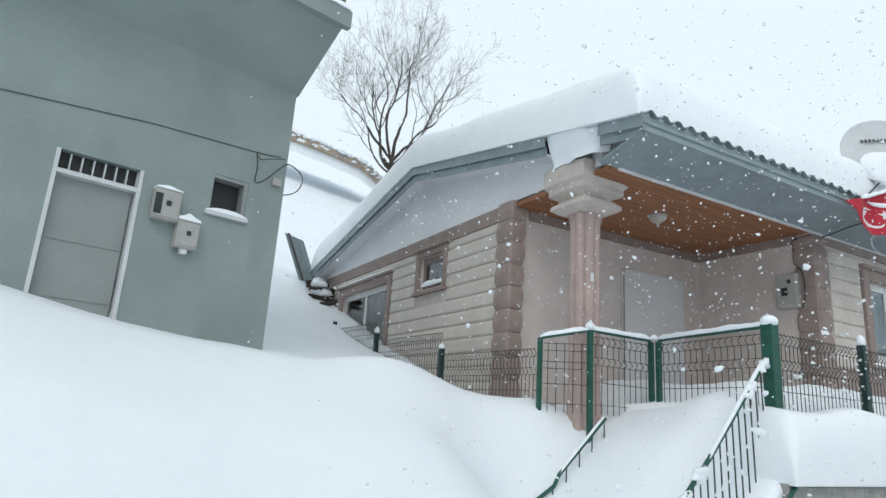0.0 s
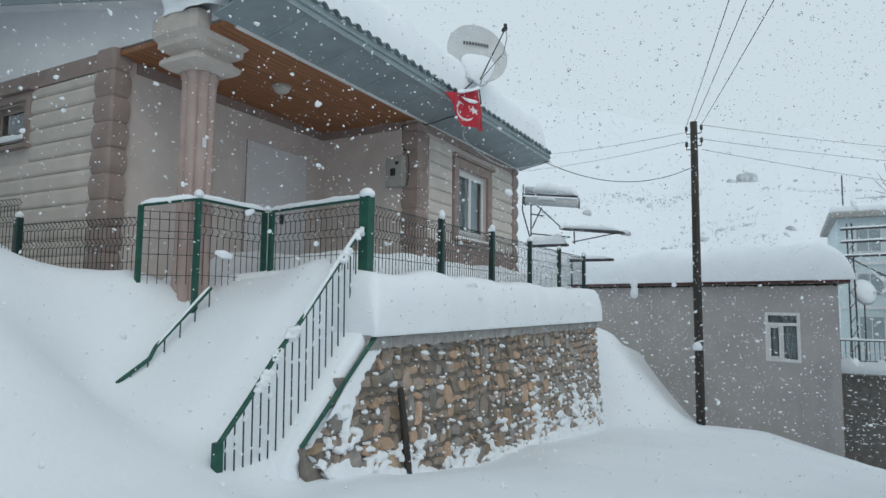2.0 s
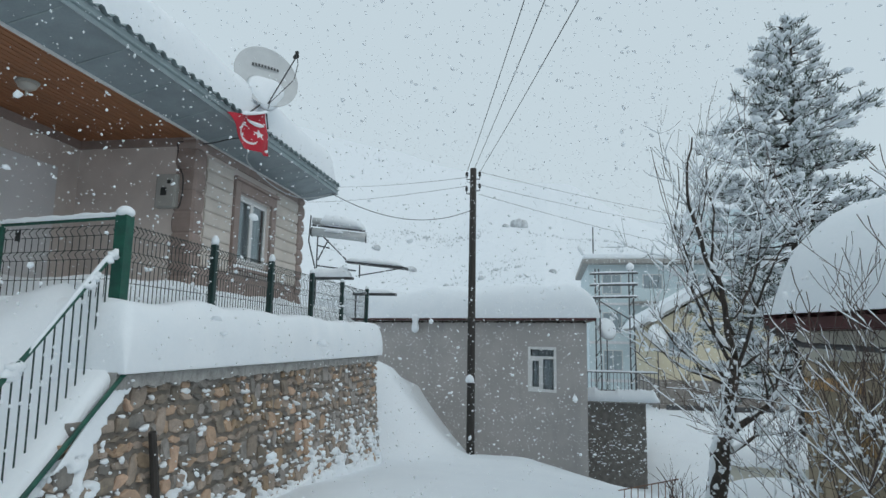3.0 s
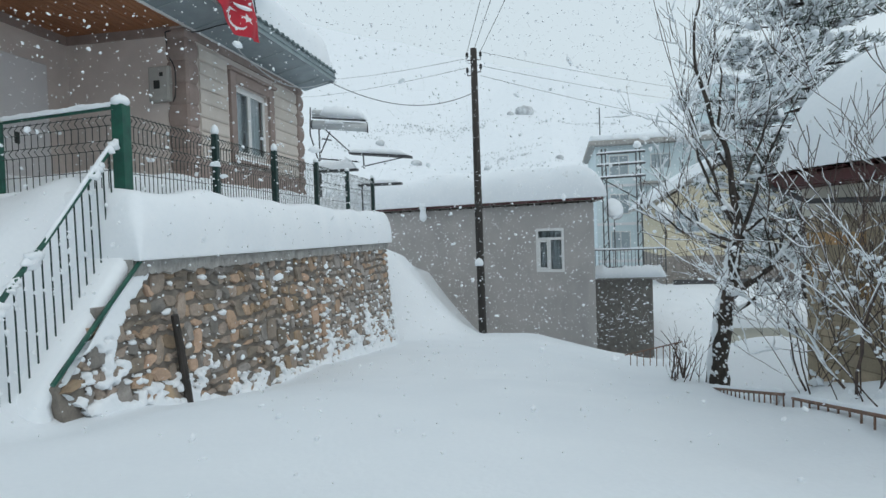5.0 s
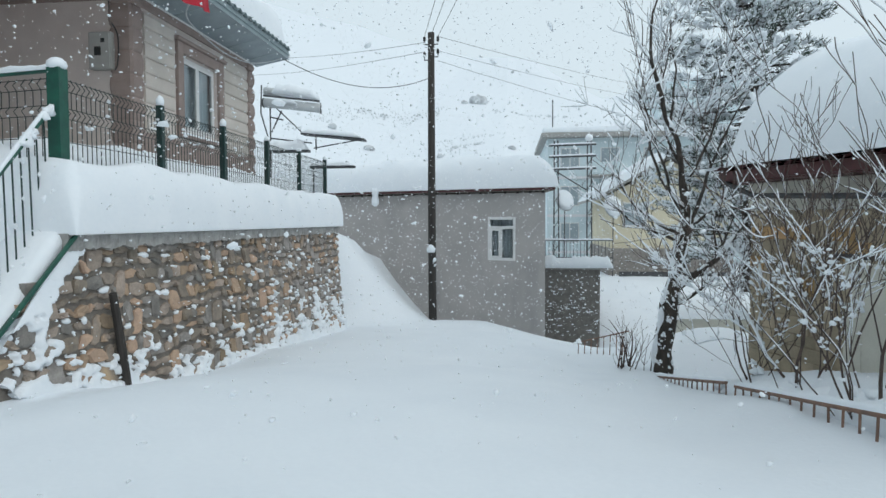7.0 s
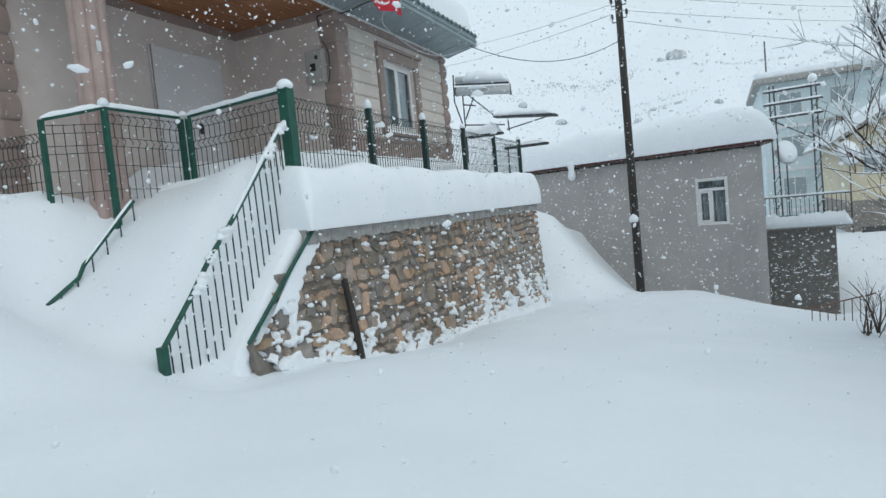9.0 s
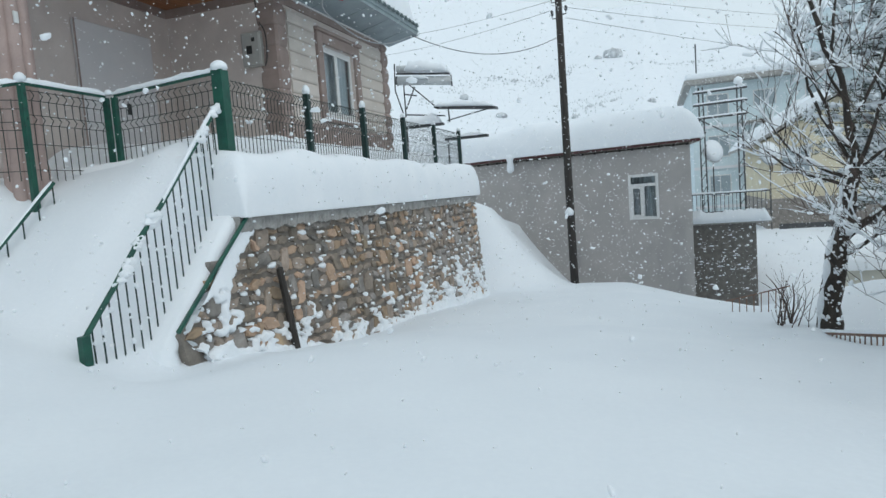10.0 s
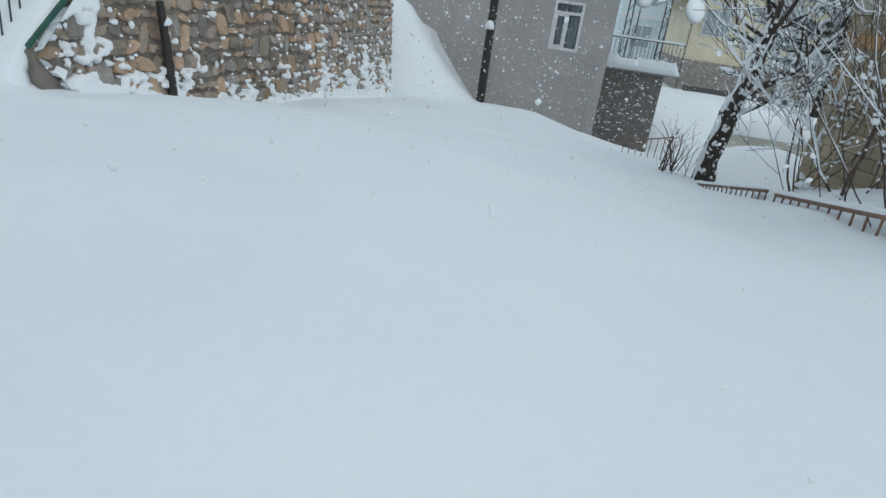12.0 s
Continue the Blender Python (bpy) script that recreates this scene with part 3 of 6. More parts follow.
part("plinth", mb, M_BROWNTRIM, house)

# siding boards on the gable and the front, each a rounded plank
PLANK = 0.27


def plank(parent, axis, at, a, b, z0, z1, proud=0.035):
    """One moulded board on the wall plane across axis, from a to b."""
    prof = [(0.004, z0), (-proud * 0.55, z0 + 0.006), (-proud, z0 + 0.04), (-proud, z1 - 0.06), (-proud * 0.5, z1 - 0.012), (0.004, z1)]
    mb = MB()
    if axis == "x":
        n = len(prof)
        mb.add([(at + p, a, z) for p, z in prof] + [(at + p, b, z) for p, z in prof], [tuple(range(n)), tuple(range(2 * n - 1, n - 1, -1))] + [(i, i + n, (i + 1) % n + n, (i + 1) % n) for i in range(n)])
    else:
        n = len(prof)
        mb.add([(a, at + p, z) for p, z in prof] + [(b, at + p, z) for p, z in prof], [tuple(range(n)), tuple(range(2 * n - 1, n - 1, -1))] + [(i, i + n, (i + 1) % n + n, (i + 1) % n) for i in range(n)])
    return part("siding_board", mb, M_SIDING, parent)


def board_rows(axis, at, a0, a1, z0, z1, holes):
    z = z0
    while z < z1 - 0.05:
        top = min(z + PLANK, z1)
        spans = [(a0, a1)]
        for h in holes:
            if h[2] < top - 0.02 and h[3] > z + 0.02:
                spans = [s for lo, hi in spans for s in ((lo, min(hi, h[0])), (max(lo, h[1]), hi)) if s[1] > s[0] + 0.03]
        for lo, hi in spans:
            plank(house, axis, at - 0.004, lo, hi, z + 0.004, top - 0.004)
        z += PLANK


grow = lambda h, d: (h[0] - d, h[1] + d, h[2] - d, h[3] + d)
board_rows("x", GX, BY + 0.42, YE - 0.05, 1.55, 4.97, [grow(GWIN, 0.14), grow(GDOOR, 0.25)])
board_rows("y", FY, XR + 0.36, XE - 0.25, 2.73, 4.92, [grow(FWIN, 0.3)])


def quoin(cx, cy, wx, wy, z0, z1, sway):
    """A corner pier of bulging rounded blocks."""
    mb = MB()
    prof, z = [], z0
    while z < z1 - 1e-6:
        h = min(0.40, z1 - z)
        for t in (0.0, 0.08, 0.3, 0.5, 0.7, 0.92):
            prof.append((1 + sway * math.sin(math.pi * t) ** 0.8 - (0.06 if t == 0.0 else 0), z + t * h))
        z += h
    prof.append((1, z1))
    n = len(prof)
    corner = [(-1, -1), (-0.8, -1.0), (0.8, -1), (1, -0.8), (1, 0.8), (0.8, 1), (-0.8, 1), (-1, 0.8)]
    corner[0] = (-1, -0.8)
    for k, zz in prof:
        mb.v += [(cx + px * wx * k, cy + py * wy * k, zz) for px, py in corner]
    for i in range(n - 1):
        for j in range(8):
            mb.f.append((i * 8 + j, i * 8 + (j + 1) % 8, (i + 1) * 8 + (j + 1) % 8, (i + 1) * 8 + j))
    mb.f.append(tuple(range(7, -1, -1)))
    mb.f.append(tuple((n - 1) * 8 + j for j in range(8)))
    return part("quoin", mb, M_BROWNTRIM, house, "brown bulging corner blocks")


quoin(GX + 0.02, BY + 0.15, 0.145, 0.215, FLOOR, TOP - 0.03, 0.2)
quoin(XR + 0.13, FY + 0.17, 0.17, 0.20, FLOOR, 5.08, 0.13)
quoin(XE - 0.09, FY + 0.12, 0.15, 0.16, FLOOR, 5.08, 0.3)

# corner column with its stepped capital
COL = (4.66, 5.88)
column = part("column", MB().lathe([(0.26, FLOOR), (0.26, 1.8), (0.245, 1.85), (0.24, 4.52), (0.262, 4.57), (0.262, 4.64), (0.24, 4.7)], n=64, m=Matrix.Translation((*COL, 0)), squash=lambda a: 1 - 0.17 * (1 - abs(math.sin(4 * a))) ** 1.6), M_COLUMN, house, "fluted pinkish porch column", smooth=False)
mb = MB()
steps = [(0.20, 4.66), (0.30, 4.70), (0.36, 4.74), (0.36, 4.80), (0.29, 4.84), (0.27, 4.90), (0.31, 4.94), (0.38, 4.98), (0.38, 5.06), (0.43, 5.12), (0.43, 5.38), (0.40, 5.42)]
mb.lathe([(r * 1.40, z) for r, z in steps], n=32, m=Matrix.Translation((*COL, 0)) @ Matrix.Rotation(0, 4, "Z"), squash=lambda a: (abs(math.cos(a)) ** 9 + abs(math.sin(a)) ** 9) ** (-1 / 9) * 0.84)
part("capital", mb, M_CAPITAL, column, "stepped pale stone capital")
mb = MB()
mb.cbox(-0.03, 0.03, -0.012, 0.012, -0.07, 0.07, 0.01, pose(COL[0] - 0.08, COL[1] - 0.245, 3.62))
part("switch_box", mb, M_PVC, column, "small white switch box")


# windows
def casement(parent, axis, at, hole, leaves, surround, mat_frame=M_PVC, depth=0.07, mat_sur=M_BROWNTRIM, sill=True, curtain=True):
    """A window in a hole of a wall plane across axis; at is the outer face."""
    a0, a1, z0, z1 = hole

    def bx(mb, p, q, lo, hi, d0, d1, c=0.008):
        if axis == "x":
            return mb.cbox(at + d0, at + d1, p, q, lo, hi, c)
        return mb.cbox(p, q, at + d0, at + d1, lo, hi, c)

    win = part("window", bx(bx(bx(bx(MB(), a0, a1, z1 - 0.07, z1, depth, depth + 0.08), a0, a1, z0, z0 + 0.07, depth, depth + 0.08), a0, a0 + 0.07, z0 + 0.07, z1 - 0.07, depth, depth + 0.08), a1 - 0.07, a1, z0 + 0.07, z1 - 0.07, depth, depth + 0.08), mat_frame, parent, "white plastic window")
    w = (a1 - a0 - 0.14) / leaves
    for i in range(leaves):
        p = a0 + 0.07 + i * w
        mb = MB()
        for q in ((p + 0.004, p + 0.06, z0 + 0.075, z1 - 0.075), (p + w - 0.06, p + w - 0.004, z0 + 0.075, z1 - 0.075), (p + 0.06, p + w - 0.06, z1 - 0.135, z1 - 0.075), (p + 0.06, p + w - 0.06, z0 + 0.075, z0 + 0.135)):
            bx(mb, *q, depth - 0.015, depth + 0.05)
        part("sash", mb, mat_frame, win)
        g = part("pane", bx(MB(), p + 0.06, p + w - 0.06, z0 + 0.135, z1 - 0.135, depth + 0.01, depth + 0.02, 0.001), M_GLASS, win)
    if surround:
        mb = MB()
        s = surround
        bx(mb, a0 - s, a0, z0 - s * 0.4, z1 + s, -0.07, 0.02, 0.02)
        bx(mb, a1, a1 + s, z0 - s * 0.4, z1 + s, -0.07, 0.02, 0.02)
        bx(mb, a0, a1, z1, z1 + s, -0.07, 0.02, 0.02)
        bx(mb, a0 - s - 0.08, a1 + s + 0.08, z1 + s, z1 + s + 0.07, -0.13, 0.02, 0.02)
        part("surround", mb, mat_sur, win, "brown moulded surround")
        if sill:
            part("window_sill", bx(MB(), a0 - s - 0.03, a1 + s + 0.03, z0 - s * 0.4 - 0.06, z0 - s * 0.4, -0.12, 0.02, 0.01), mat_sur if mat_sur == M_BROWNTRIM else M_PVC, win)
    return win


fw = casement(house, "y", FY, FWIN, 2, 0.22)
part("curtain", MB().grid(30, 2, lambda u, v: (lerp(FWIN[0], FWIN[1], u), FY + 0.22 + 0.02 * math.sin(u * 60), lerp(FWIN[2], FWIN[3], v))), M_CURTAIN, fw, "pale curtain")
part("sill_snow", snow_strip(MB(), [(FWIN[0] - 0.2, FY - 0.06, FWIN[2] - 0.088), (FWIN[1] + 0.2, FY - 0.06, FWIN[2] - 0.088)], 0.1, 0.05), M_SNOWCAP, fw)
gw = casement(house, "x", GX, GWIN, 1, 0.15, M_BROWNTRIM)
part("sill_snow", snow_strip(MB(), [(GX + 0.03, GWIN[0] + 0.07, GWIN[2] + 0.07), (GX + 0.03, GWIN[1] - 0.1, GWIN[2] + 0.07)], 0.12, 0.13), M_SNOWCAP, gw)
gd = casement(house, "x", GX, GDOOR, 2, 0.22, M_PVC)
part("hood_snow", snow_strip(MB(), [(GX - 0.05, GDOOR[0] - 0.3, GDOOR[3] + 0.29), (GX - 0.05, GDOOR[1] + 0.3, GDOOR[3] + 0.29)], 0.14, 0.05), M_SNOWCAP, gd)
# added dark sheets behind the gable panes; their colour stands for the unlit rooms
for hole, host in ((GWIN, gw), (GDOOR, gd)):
    part("curtain", MB().grid(24, 2, lambda u, v: (GX + 0.24 + 0.02 * math.sin(u * 50), lerp(hole[0] - 0.1, hole[1] + 0.1, u), lerp(hole[2] - 0.1, hole[3] + 0.1, v))), M_POLE, host, "added dark backing sheet in place of the unlit interior")
# pale sheet door in the porch with its leaf below
door = part("porch_door", MB().cbox(7.0, 8.72, BY - 0.06, BY - 0.004, 1.5, 4.46, 0.012), M_DOORPANEL, house, "pale flat sheet over the porch door")
part("door_edge", MB().box(7.0, 7.03, BY - 0.066, BY - 0.058, 1.5, 4.46), M_BROWNTRIM, door)
part("lock", MB().cbox(7.95, 8.05, BY - 0.075, BY - 0.056, 2.95, 3.15, 0.01), M_DARK, door)
# interior floor slab so the house stands closed
part("floor_slab", MB().box(GX + W, XE - W, BY + W, YE - W, FLOOR, FLOOR + 0.1), M_COPING, house)

# porch lamp
lamp = thing("porch_lamp", "round frosted glass ceiling lamp, unlit, under the porch", "lamp", (6.55, 6.1, 5.13))
part("lamp_base", MB().lathe([(0.15, -0.035), (0.165, -0.02), (0.165, 0.0)], 28), M_METERBOX, lamp, smooth=False)
part("shade", MB().lathe([(0.02, -0.135), (0.075, -0.125), (0.12, -0.095), (0.14, -0.05), (0.14, -0.035)], 28), M_LAMPGLASS, lamp, "frosted glass bowl", smooth=True)
part("finial", MB().lathe([(0.01, -0.22), (0.022, -0.2), (0.022, -0.135)], 10), M_LAMPGLASS, lamp)
# electricity meter box on the porch side wall
box = thing("meter_box", "grey plastic electricity meter box on the porch wall", "meter box", (XR, 5.43, 4.07))
part("case", MB().cbox(-0.15, -0.004, -0.21, 0.21, -0.32, 0.32, 0.025), M_METERBOX, box)
part("lid", MB().cbox(-0.165, -0.148, -0.18, 0.18, -0.29, 0.29, 0.012), M_METERBOX, box)
part("meter_window", MB().box(-0.17, -0.163, -0.03, 0.09, -0.09, 0.06), M_DARK, box)
part("meter_window", MB().box(-0.17, -0.163, -0.1, -0.03, 0.13, 0.2), M_DARK, box)
solo("cable_loop", MB().tube(rounded([(XR - 0.08, 5.2, 3.75), (XR - 0.13, 5.12, 3.82), (XR - 0.12, 5.1, 4.1), (XR - 0.05, 5.16, 4.4), (XR - 0.04, 5.3, 4.6), (XR - 0.04, 5.32, 4.95), (XR - 0.1, 5.3, 5.04), (XR + 0.1, 4.9, 5.02), (XR + 0.25, 4.7, 5.1), (XR + 0.3, 4.35, 5.2), (XR + 0.7, 4.05, 5.3)]), 0.012, 6), M_CABLE, "dark cable looping from the meter box to the eave", "cable")

solo("eave_cable", MB().tube(rounded([(XR + 0.7, 4.06, 5.28), (10.2, 4.5, 5.0), (11.2, 4.7, 4.96), (12.6, 4.82, 4.9), (13.8, 4.78, 4.97), (14.35, 4.5, 5.12), (14.6, 4.2, 5.28)]), 0.013, 6), M_DISH, "pale cable sagging along the front under the eave", "cable")

# snow on the roof: both slopes and the ridge in one body
RL = HX - VX


def roof_under(x, y):
    return SL * min(y, (YB - EY - 0.06) - y)


pillow("roof_snow", pose(VX - 0.06, EY + 0.03, EZ + 0.03), RL - 0.08, YB - EY - 0.06, 0.88, "thick rounded layer of fresh snow on the house roof", under=roof_under, nu=64, nv=90, edge=0.36, rough=0.05, seed=2.0)
# snow draped from the roof over the column head, where the verge board is missing
def apron(u, v):
    """u along the verge, v down the fall of the snow."""
    half = lerp(0.88, 0.60, sstep(0.2, 1.0, v)) * (1 + 0.05 * nz(v * 4, u * 2, 5.0))
    e = abs(2 * u - 1)
    y = lerp(5.55, 5.62, v) + half * (2 * u - 1)
    top = EZ + SL * (y - EY) + 0.72
    foot = 5.37 + 0.05 * nz(u * 5, 0, 2.0)
    z = lerp(top, foot, v)
    bulge = 0.20 * math.sin(math.pi * min(1.0, v * 0.95 + 0.15)) ** 0.7 * (1 - e ** 4)
    x = lerp(4.22, 4.12, v) - bulge * 0.9 + 0.04 * nz(y * 3, z * 3, 1.0) + 0.22 * e ** 8
    return (x, y, z)


def apron_back(u, v):
    x, y, z = apron(1 - u, v)
    return (max(x + 0.03, 4.62), y, z)


solo("hanging_snow", MB().grid(28, 22, apron).grid(28, 22, apron_back), M_SNOWCAP, "snow sagging from the roof over the column head", "snow", kind="stuff", smooth=True)

# ---- terrace behind the stone wall ----
pillow("terrace_snow", pose(5.08, 2.99, 0.985), 10.8, 4.35, 0.84, "deep snow bank lying on the terrace behind the stone wall", under=lambda x, y: 0.42 * sstep(0.5, 1.5, y) * sstep(0.5, 1.4, x), nu=90, nv=50, edge=0.22, rough=0.06, seed=4.0, lip=0.03)

# ---- stone retaining wall: core and coping (its stones stand at the end of the file) ----
stone_wall = thing("stone_wall", "rubble retaining wall of ochre and grey stones, patched with snow", "wall", kind="structure")
mb = MB()
core = [(4.3, -2.4), (3.9, -0.18), (5.02, 0.86), (15.72, 0.86), (15.86, -2.8)]
mb.v = [(x, 3.17 - 0.075 * (0.86 - z), z) for x, z in core] + [(x, 3.56, z) for x, z in core]
mb.f = [(0, 1, 2, 3, 4), (9, 8, 7, 6, 5)] + [(i, i + 5, (i + 1) % 5 + 5, (i + 1) % 5) for i in range(5)]
part("wall_core", mb, M_MORTAR, stone_wall, "dark mortar")
mb = MB()
cope = lambda u, j: (lerp(5.06, 15.76, u), 3.58 if j in (0, 3) else 3.07 + 0.05 * nz(u * 60, j, 3.0) + 0.03 * nz(u * 190, j, 5.0), (1.0 + 0.02 * nz(u * 70, j, 1.0)) if j > 1 else 0.82 + 0.045 * nz(u * 50, j, 2.0) + 0.03 * nz(u * 170, j, 2.0))
mb.grid(260, 4, lambda u, v: cope(u, round(v * 4) % 4))
for u in (0.0, 1.0):
    mb.add([cope(u, j) for j in range(4)], [(0, 1, 2, 3)])
part("coping", mb, M_COPING, stone_wall, "rough concrete coping")
mb = MB()
mb.prism([(3.62, -0.85), (3.74, -0.28), (4.35, 0.34), (4.95, 0.97), (5.2, 1.08), (5.12, 0.80), (5.0, 0.68), (4.45, 0.14), (3.95, -0.36), (4.1, -0.85)], "y", 3.14, 3.75)
tagged(part("end_snow", mb, M_SNOWCAP, stone_wall, "snow lying down the sloping wall end", smooth=True, bevel=0.09), kind="stuff")

# ---- fence round the terrace: green posts and mesh panels ----
fence = thing("mesh_fence", "green metal mesh panel fence with snow on its posts", "fence")
SOIL = 1.55


def mesh_panel(parent, a, b, z0, z1, step=0.085):
    """A panel of thin upright wires with two folds and cross wires."""
    a, b = Vector((*a, 0)), Vector((*b, 0))
    d = (b - a).normalized()
    out = d.cross(Vector((0, 0, 1)))
    n = max(2, int((b - a).length / step))
    mb = MB()
    h = z1 - z0
    prof = [(0, z0), (0, z0 + 0.62 * h), (0.05, z0 + 0.67 * h), (0, z0 + 0.72 * h), (0, z0 + 0.88 * h), (0.05, z0 + 0.93 * h), (0, z0 + 0.985 * h), (0, z1)]
    for i in range(n + 1):
        p = a.lerp(b, i / n)
        mb.tube([p + out * o + Vector((0, 0, z)) for o, z in prof], 0.0055, 4, ends=False)
    for o, z in ((0, z0 + 0.12 * h), (0, z0 + 0.4 * h), (0, z0 + 0.62 * h), (0, z0 + 0.72 * h), (0, z0 + 0.88 * h), (0, z0 + 0.985 * h)):
        mb.tube([a + Vector((0, 0, z)), b + Vector((0, 0, z))], 0.0055, 4, ends=False)
    return part("mesh_panel", mb, M_WIRE, parent)


def snow_knob(parent, x, y, z, w=0.09, h=0.1):
    mb = MB()
    mb.lathe([(w * 0.75, 0), (w, h * 0.3), (w * 0.9, h * 0.6), (w * 0.5, h * 0.9), (w * 0.1, h)], 10, pose(x, y, z))
    return part("snow_cap", mb, M_SNOWCAP, parent, smooth=True)


def fence_post(x, y, z0, z1, w=0.045, material=M_DARKGREEN):
    p = part("post", MB().cbox(x - w, x + w, y - w, y + w, z0, z1, 0.008), material, fence)
    snow_knob(p, x, y, z1 - 0.005, w * 1.35, 0.05 + 0.12 * random.random())
    return p


POSTS = [7.5, 9.5, 11.5, 13.5, 15.62]
for x in POSTS:
    fence_post(x, 3.42, 1.2, 2.79)
for a, b in zip([5.5] + POSTS, POSTS):
    mesh_panel(fence, (a + 0.06, 3.42), (b - 0.06, 3.42), SOIL, 2.74)
# along the gable side
SIDE = [(3.92, 6.0), (3.75, 8.6), (3.6, 11.2), (3.5, 13.6)]
for i, (x, y) in enumerate(SIDE[1:]):
    fence_post(x, y, 1.2, 2.62 + 0.45 * i)
for i, ((x0, y0), (x1, y1)) in enumerate(zip(SIDE, SIDE[1:])):
    mesh_panel(fence, (x0, y0 + 0.05), (x1, y1 - 0.05), 1.5 + 0.45 * i, 2.52 + 0.4 * i)

rng = random.Random(64)
mb = MB()
for k in range(150):
    x, z = rng.uniform(5.6, 15.5), rng.uniform(1.75, 2.7)
    w = rng.uniform(0.008, 0.026)
    snow_lump(mb, (x, 3.41, z), w * rng.uniform(0.8, 1.8), w, w * rng.uniform(0.7, 1.6), rng.uniform(0, 50))
tagged(part("mesh_snow", mb, M_SNOWCAP, fence, "flecks of snow caught in the mesh", smooth=True), kind="stuff")

# ---- gate and handrails at the head of the steps ----
RA, RB, RM, RC = (4.42, 5.50, 2.79), (3.90, 5.98, 2.66), (5.72, 5.56, 2.79), (5.40, 3.40, 2.80)
gate = thing("gate_rail", "green metal gate and railing at the head of the steps", "railing")


def gate_post(x, y, z0, z1, w):
    return part("post", MB().cbox(x - w, x + w, y - w, y + w, z0, z1, 0.008), M_GREEN, gate)


gate_post(RA[0], RA[1], 1.0, RA[2], 0.035)
gate_post(RB[0], RB[1], 1.0, RB[2], 0.03)
gate_post(RM[0], RM[1], 1.3, RM[2] - 0.02, 0.035)
gate_post(RM[0] + 0.02, RM[1] - 0.13, 1.3, RM[2] - 0.02, 0.035)
gate_post(RC[0], RC[1], 0.9, RC[2] + 0.02, 0.075)
for a, b in ((RB, RA), (RA, RM), ((RM[0] + 0.02, RM[1] - 0.13, RM[2]), RC)):
    a, b = Vector(a), Vector(b)
    d = (b - a).normalized()
    part("top_rail", MB().tube([a + d * 0.02, b - d * 0.02], 0.024, 8), M_GREEN, gate)
    mesh_panel(gate, a[:2], b[:2], 1.62, min(a.z, b.z) - 0.06, step=0.11)
    part("rail_snow", snow_strip(MB(), [a + Vector((0, 0, 0.01)), b + Vector((0, 0, 0.01))], 0.085, 0.07, seed=a.x), M_SNOWCAP, gate)
snow_knob(gate, RC[0], RC[1], RC[2] + 0.01, 0.11, 0.13)
snow_knob(gate, RA[0], RA[1], RA[2] + 0.02, 0.07, 0.11)
snow_knob(gate, RM[0], RM[1] - 0.06, RM[2] + 0.01, 0.06, 0.08)

# stair handrails
rail = thing("stair_railing", "green stair railing with upright bars, half drowned in snow", "railing", group="stair railings")
hr = [Vector((5.30, 3.42, 2.36)), Vector((4.20, 3.42, 1.20)), Vector((3.84, 3.42, 0.86)), Vector((3.46, 3.42, 0.43)), Vector((3.05, 3.42, 0.0))]
part("handrail", MB().tube(hr, 0.028, 8), M_GREEN, rail)
part("lower_rail", MB().tube([(5.22, 3.06, 1.02), (3.82, 3.04, -0.12)], 0.026, 8), M_GREEN, rail)
part("foot_post", MB().cbox(3.00, 3.09, 3.38, 3.46, -0.8, 0.03, 0.01), M_GREEN, rail)
for i in range(19):
    x = lerp(5.20, 3.14, i / 18)
    zt = float(np.interp(x, [p.x for p in hr[::-1]], [p.z for p in hr[::-1]]))
    part("baluster", MB().tube([(x, 3.42, zt - 0.01), (x, 3.40, max(zt - 1.15, -0.6))], 0.0095, 6), M_DARKGREEN, rail)
part("rail_snow", snow_strip(MB(), [hr[0] + Vector((-0.03, 0, 0.01)), hr[1] + Vector((0, 0, 0.015))], 0.055, 0.04, seed=3), M_SNOWCAP, rail, smooth=True)
rng = random.Random(63)
mb = MB()
for x0, x1, n in ((5.05, 4.86, 9), (4.16, 3.98, 8), (3.86, 3.78, 4), (3.66, 3.52, 6), (5.3, 5.2, 4)):
    for k in range(n):   # snow stuck on the rail and sagging between the bars
        x = lerp(x0, x1, (k + rng.random()) / n)
        zt = float(np.interp(x, [p.x for p in hr[::-1]], [p.z for p in hr[::-1]]))
        w = rng.uniform(0.035, 0.06)
        snow_lump(mb, (x, 3.41 + rng.uniform(-0.02, 0.02), zt + rng.uniform(-0.06, 0.012)), w * 1.3, w, w * rng.uniform(0.8, 1.5), rng.uniform(0, 50))
for k in range(34):   # clots on the bars
    x = lerp(5.20, 3.14, rng.randrange(19) / 18)
    zt = float(np.interp(x, [p.x for p in hr[::-1]], [p.z for p in hr[::-1]]))
    w = rng.uniform(0.012, 0.024)
    snow_lump(mb, (x, 3.40, zt - rng.uniform(0.1, 0.8)), w, w, w * rng.uniform(1.0, 2.6), rng.uniform(0, 50))
tagged(part("clinging_snow", mb, M_SNOWCAP, rail, "clumps of snow stuck on rail and bars", smooth=True), kind="stuff")
rail2 = thing("stair_railing", "short green stair railing sinking into deep snow", "railing", group="stair railings")
lr = [Vector((4.52, 5.30, 1.58)), Vector((3.72, 5.30, 0.84)), Vector((3.64, 5.30, 0.70)), Vector((3.05, 5.30, 0.34))]
part("handrail", MB().tube(lr, 0.026, 8), M_GREEN, rail2)
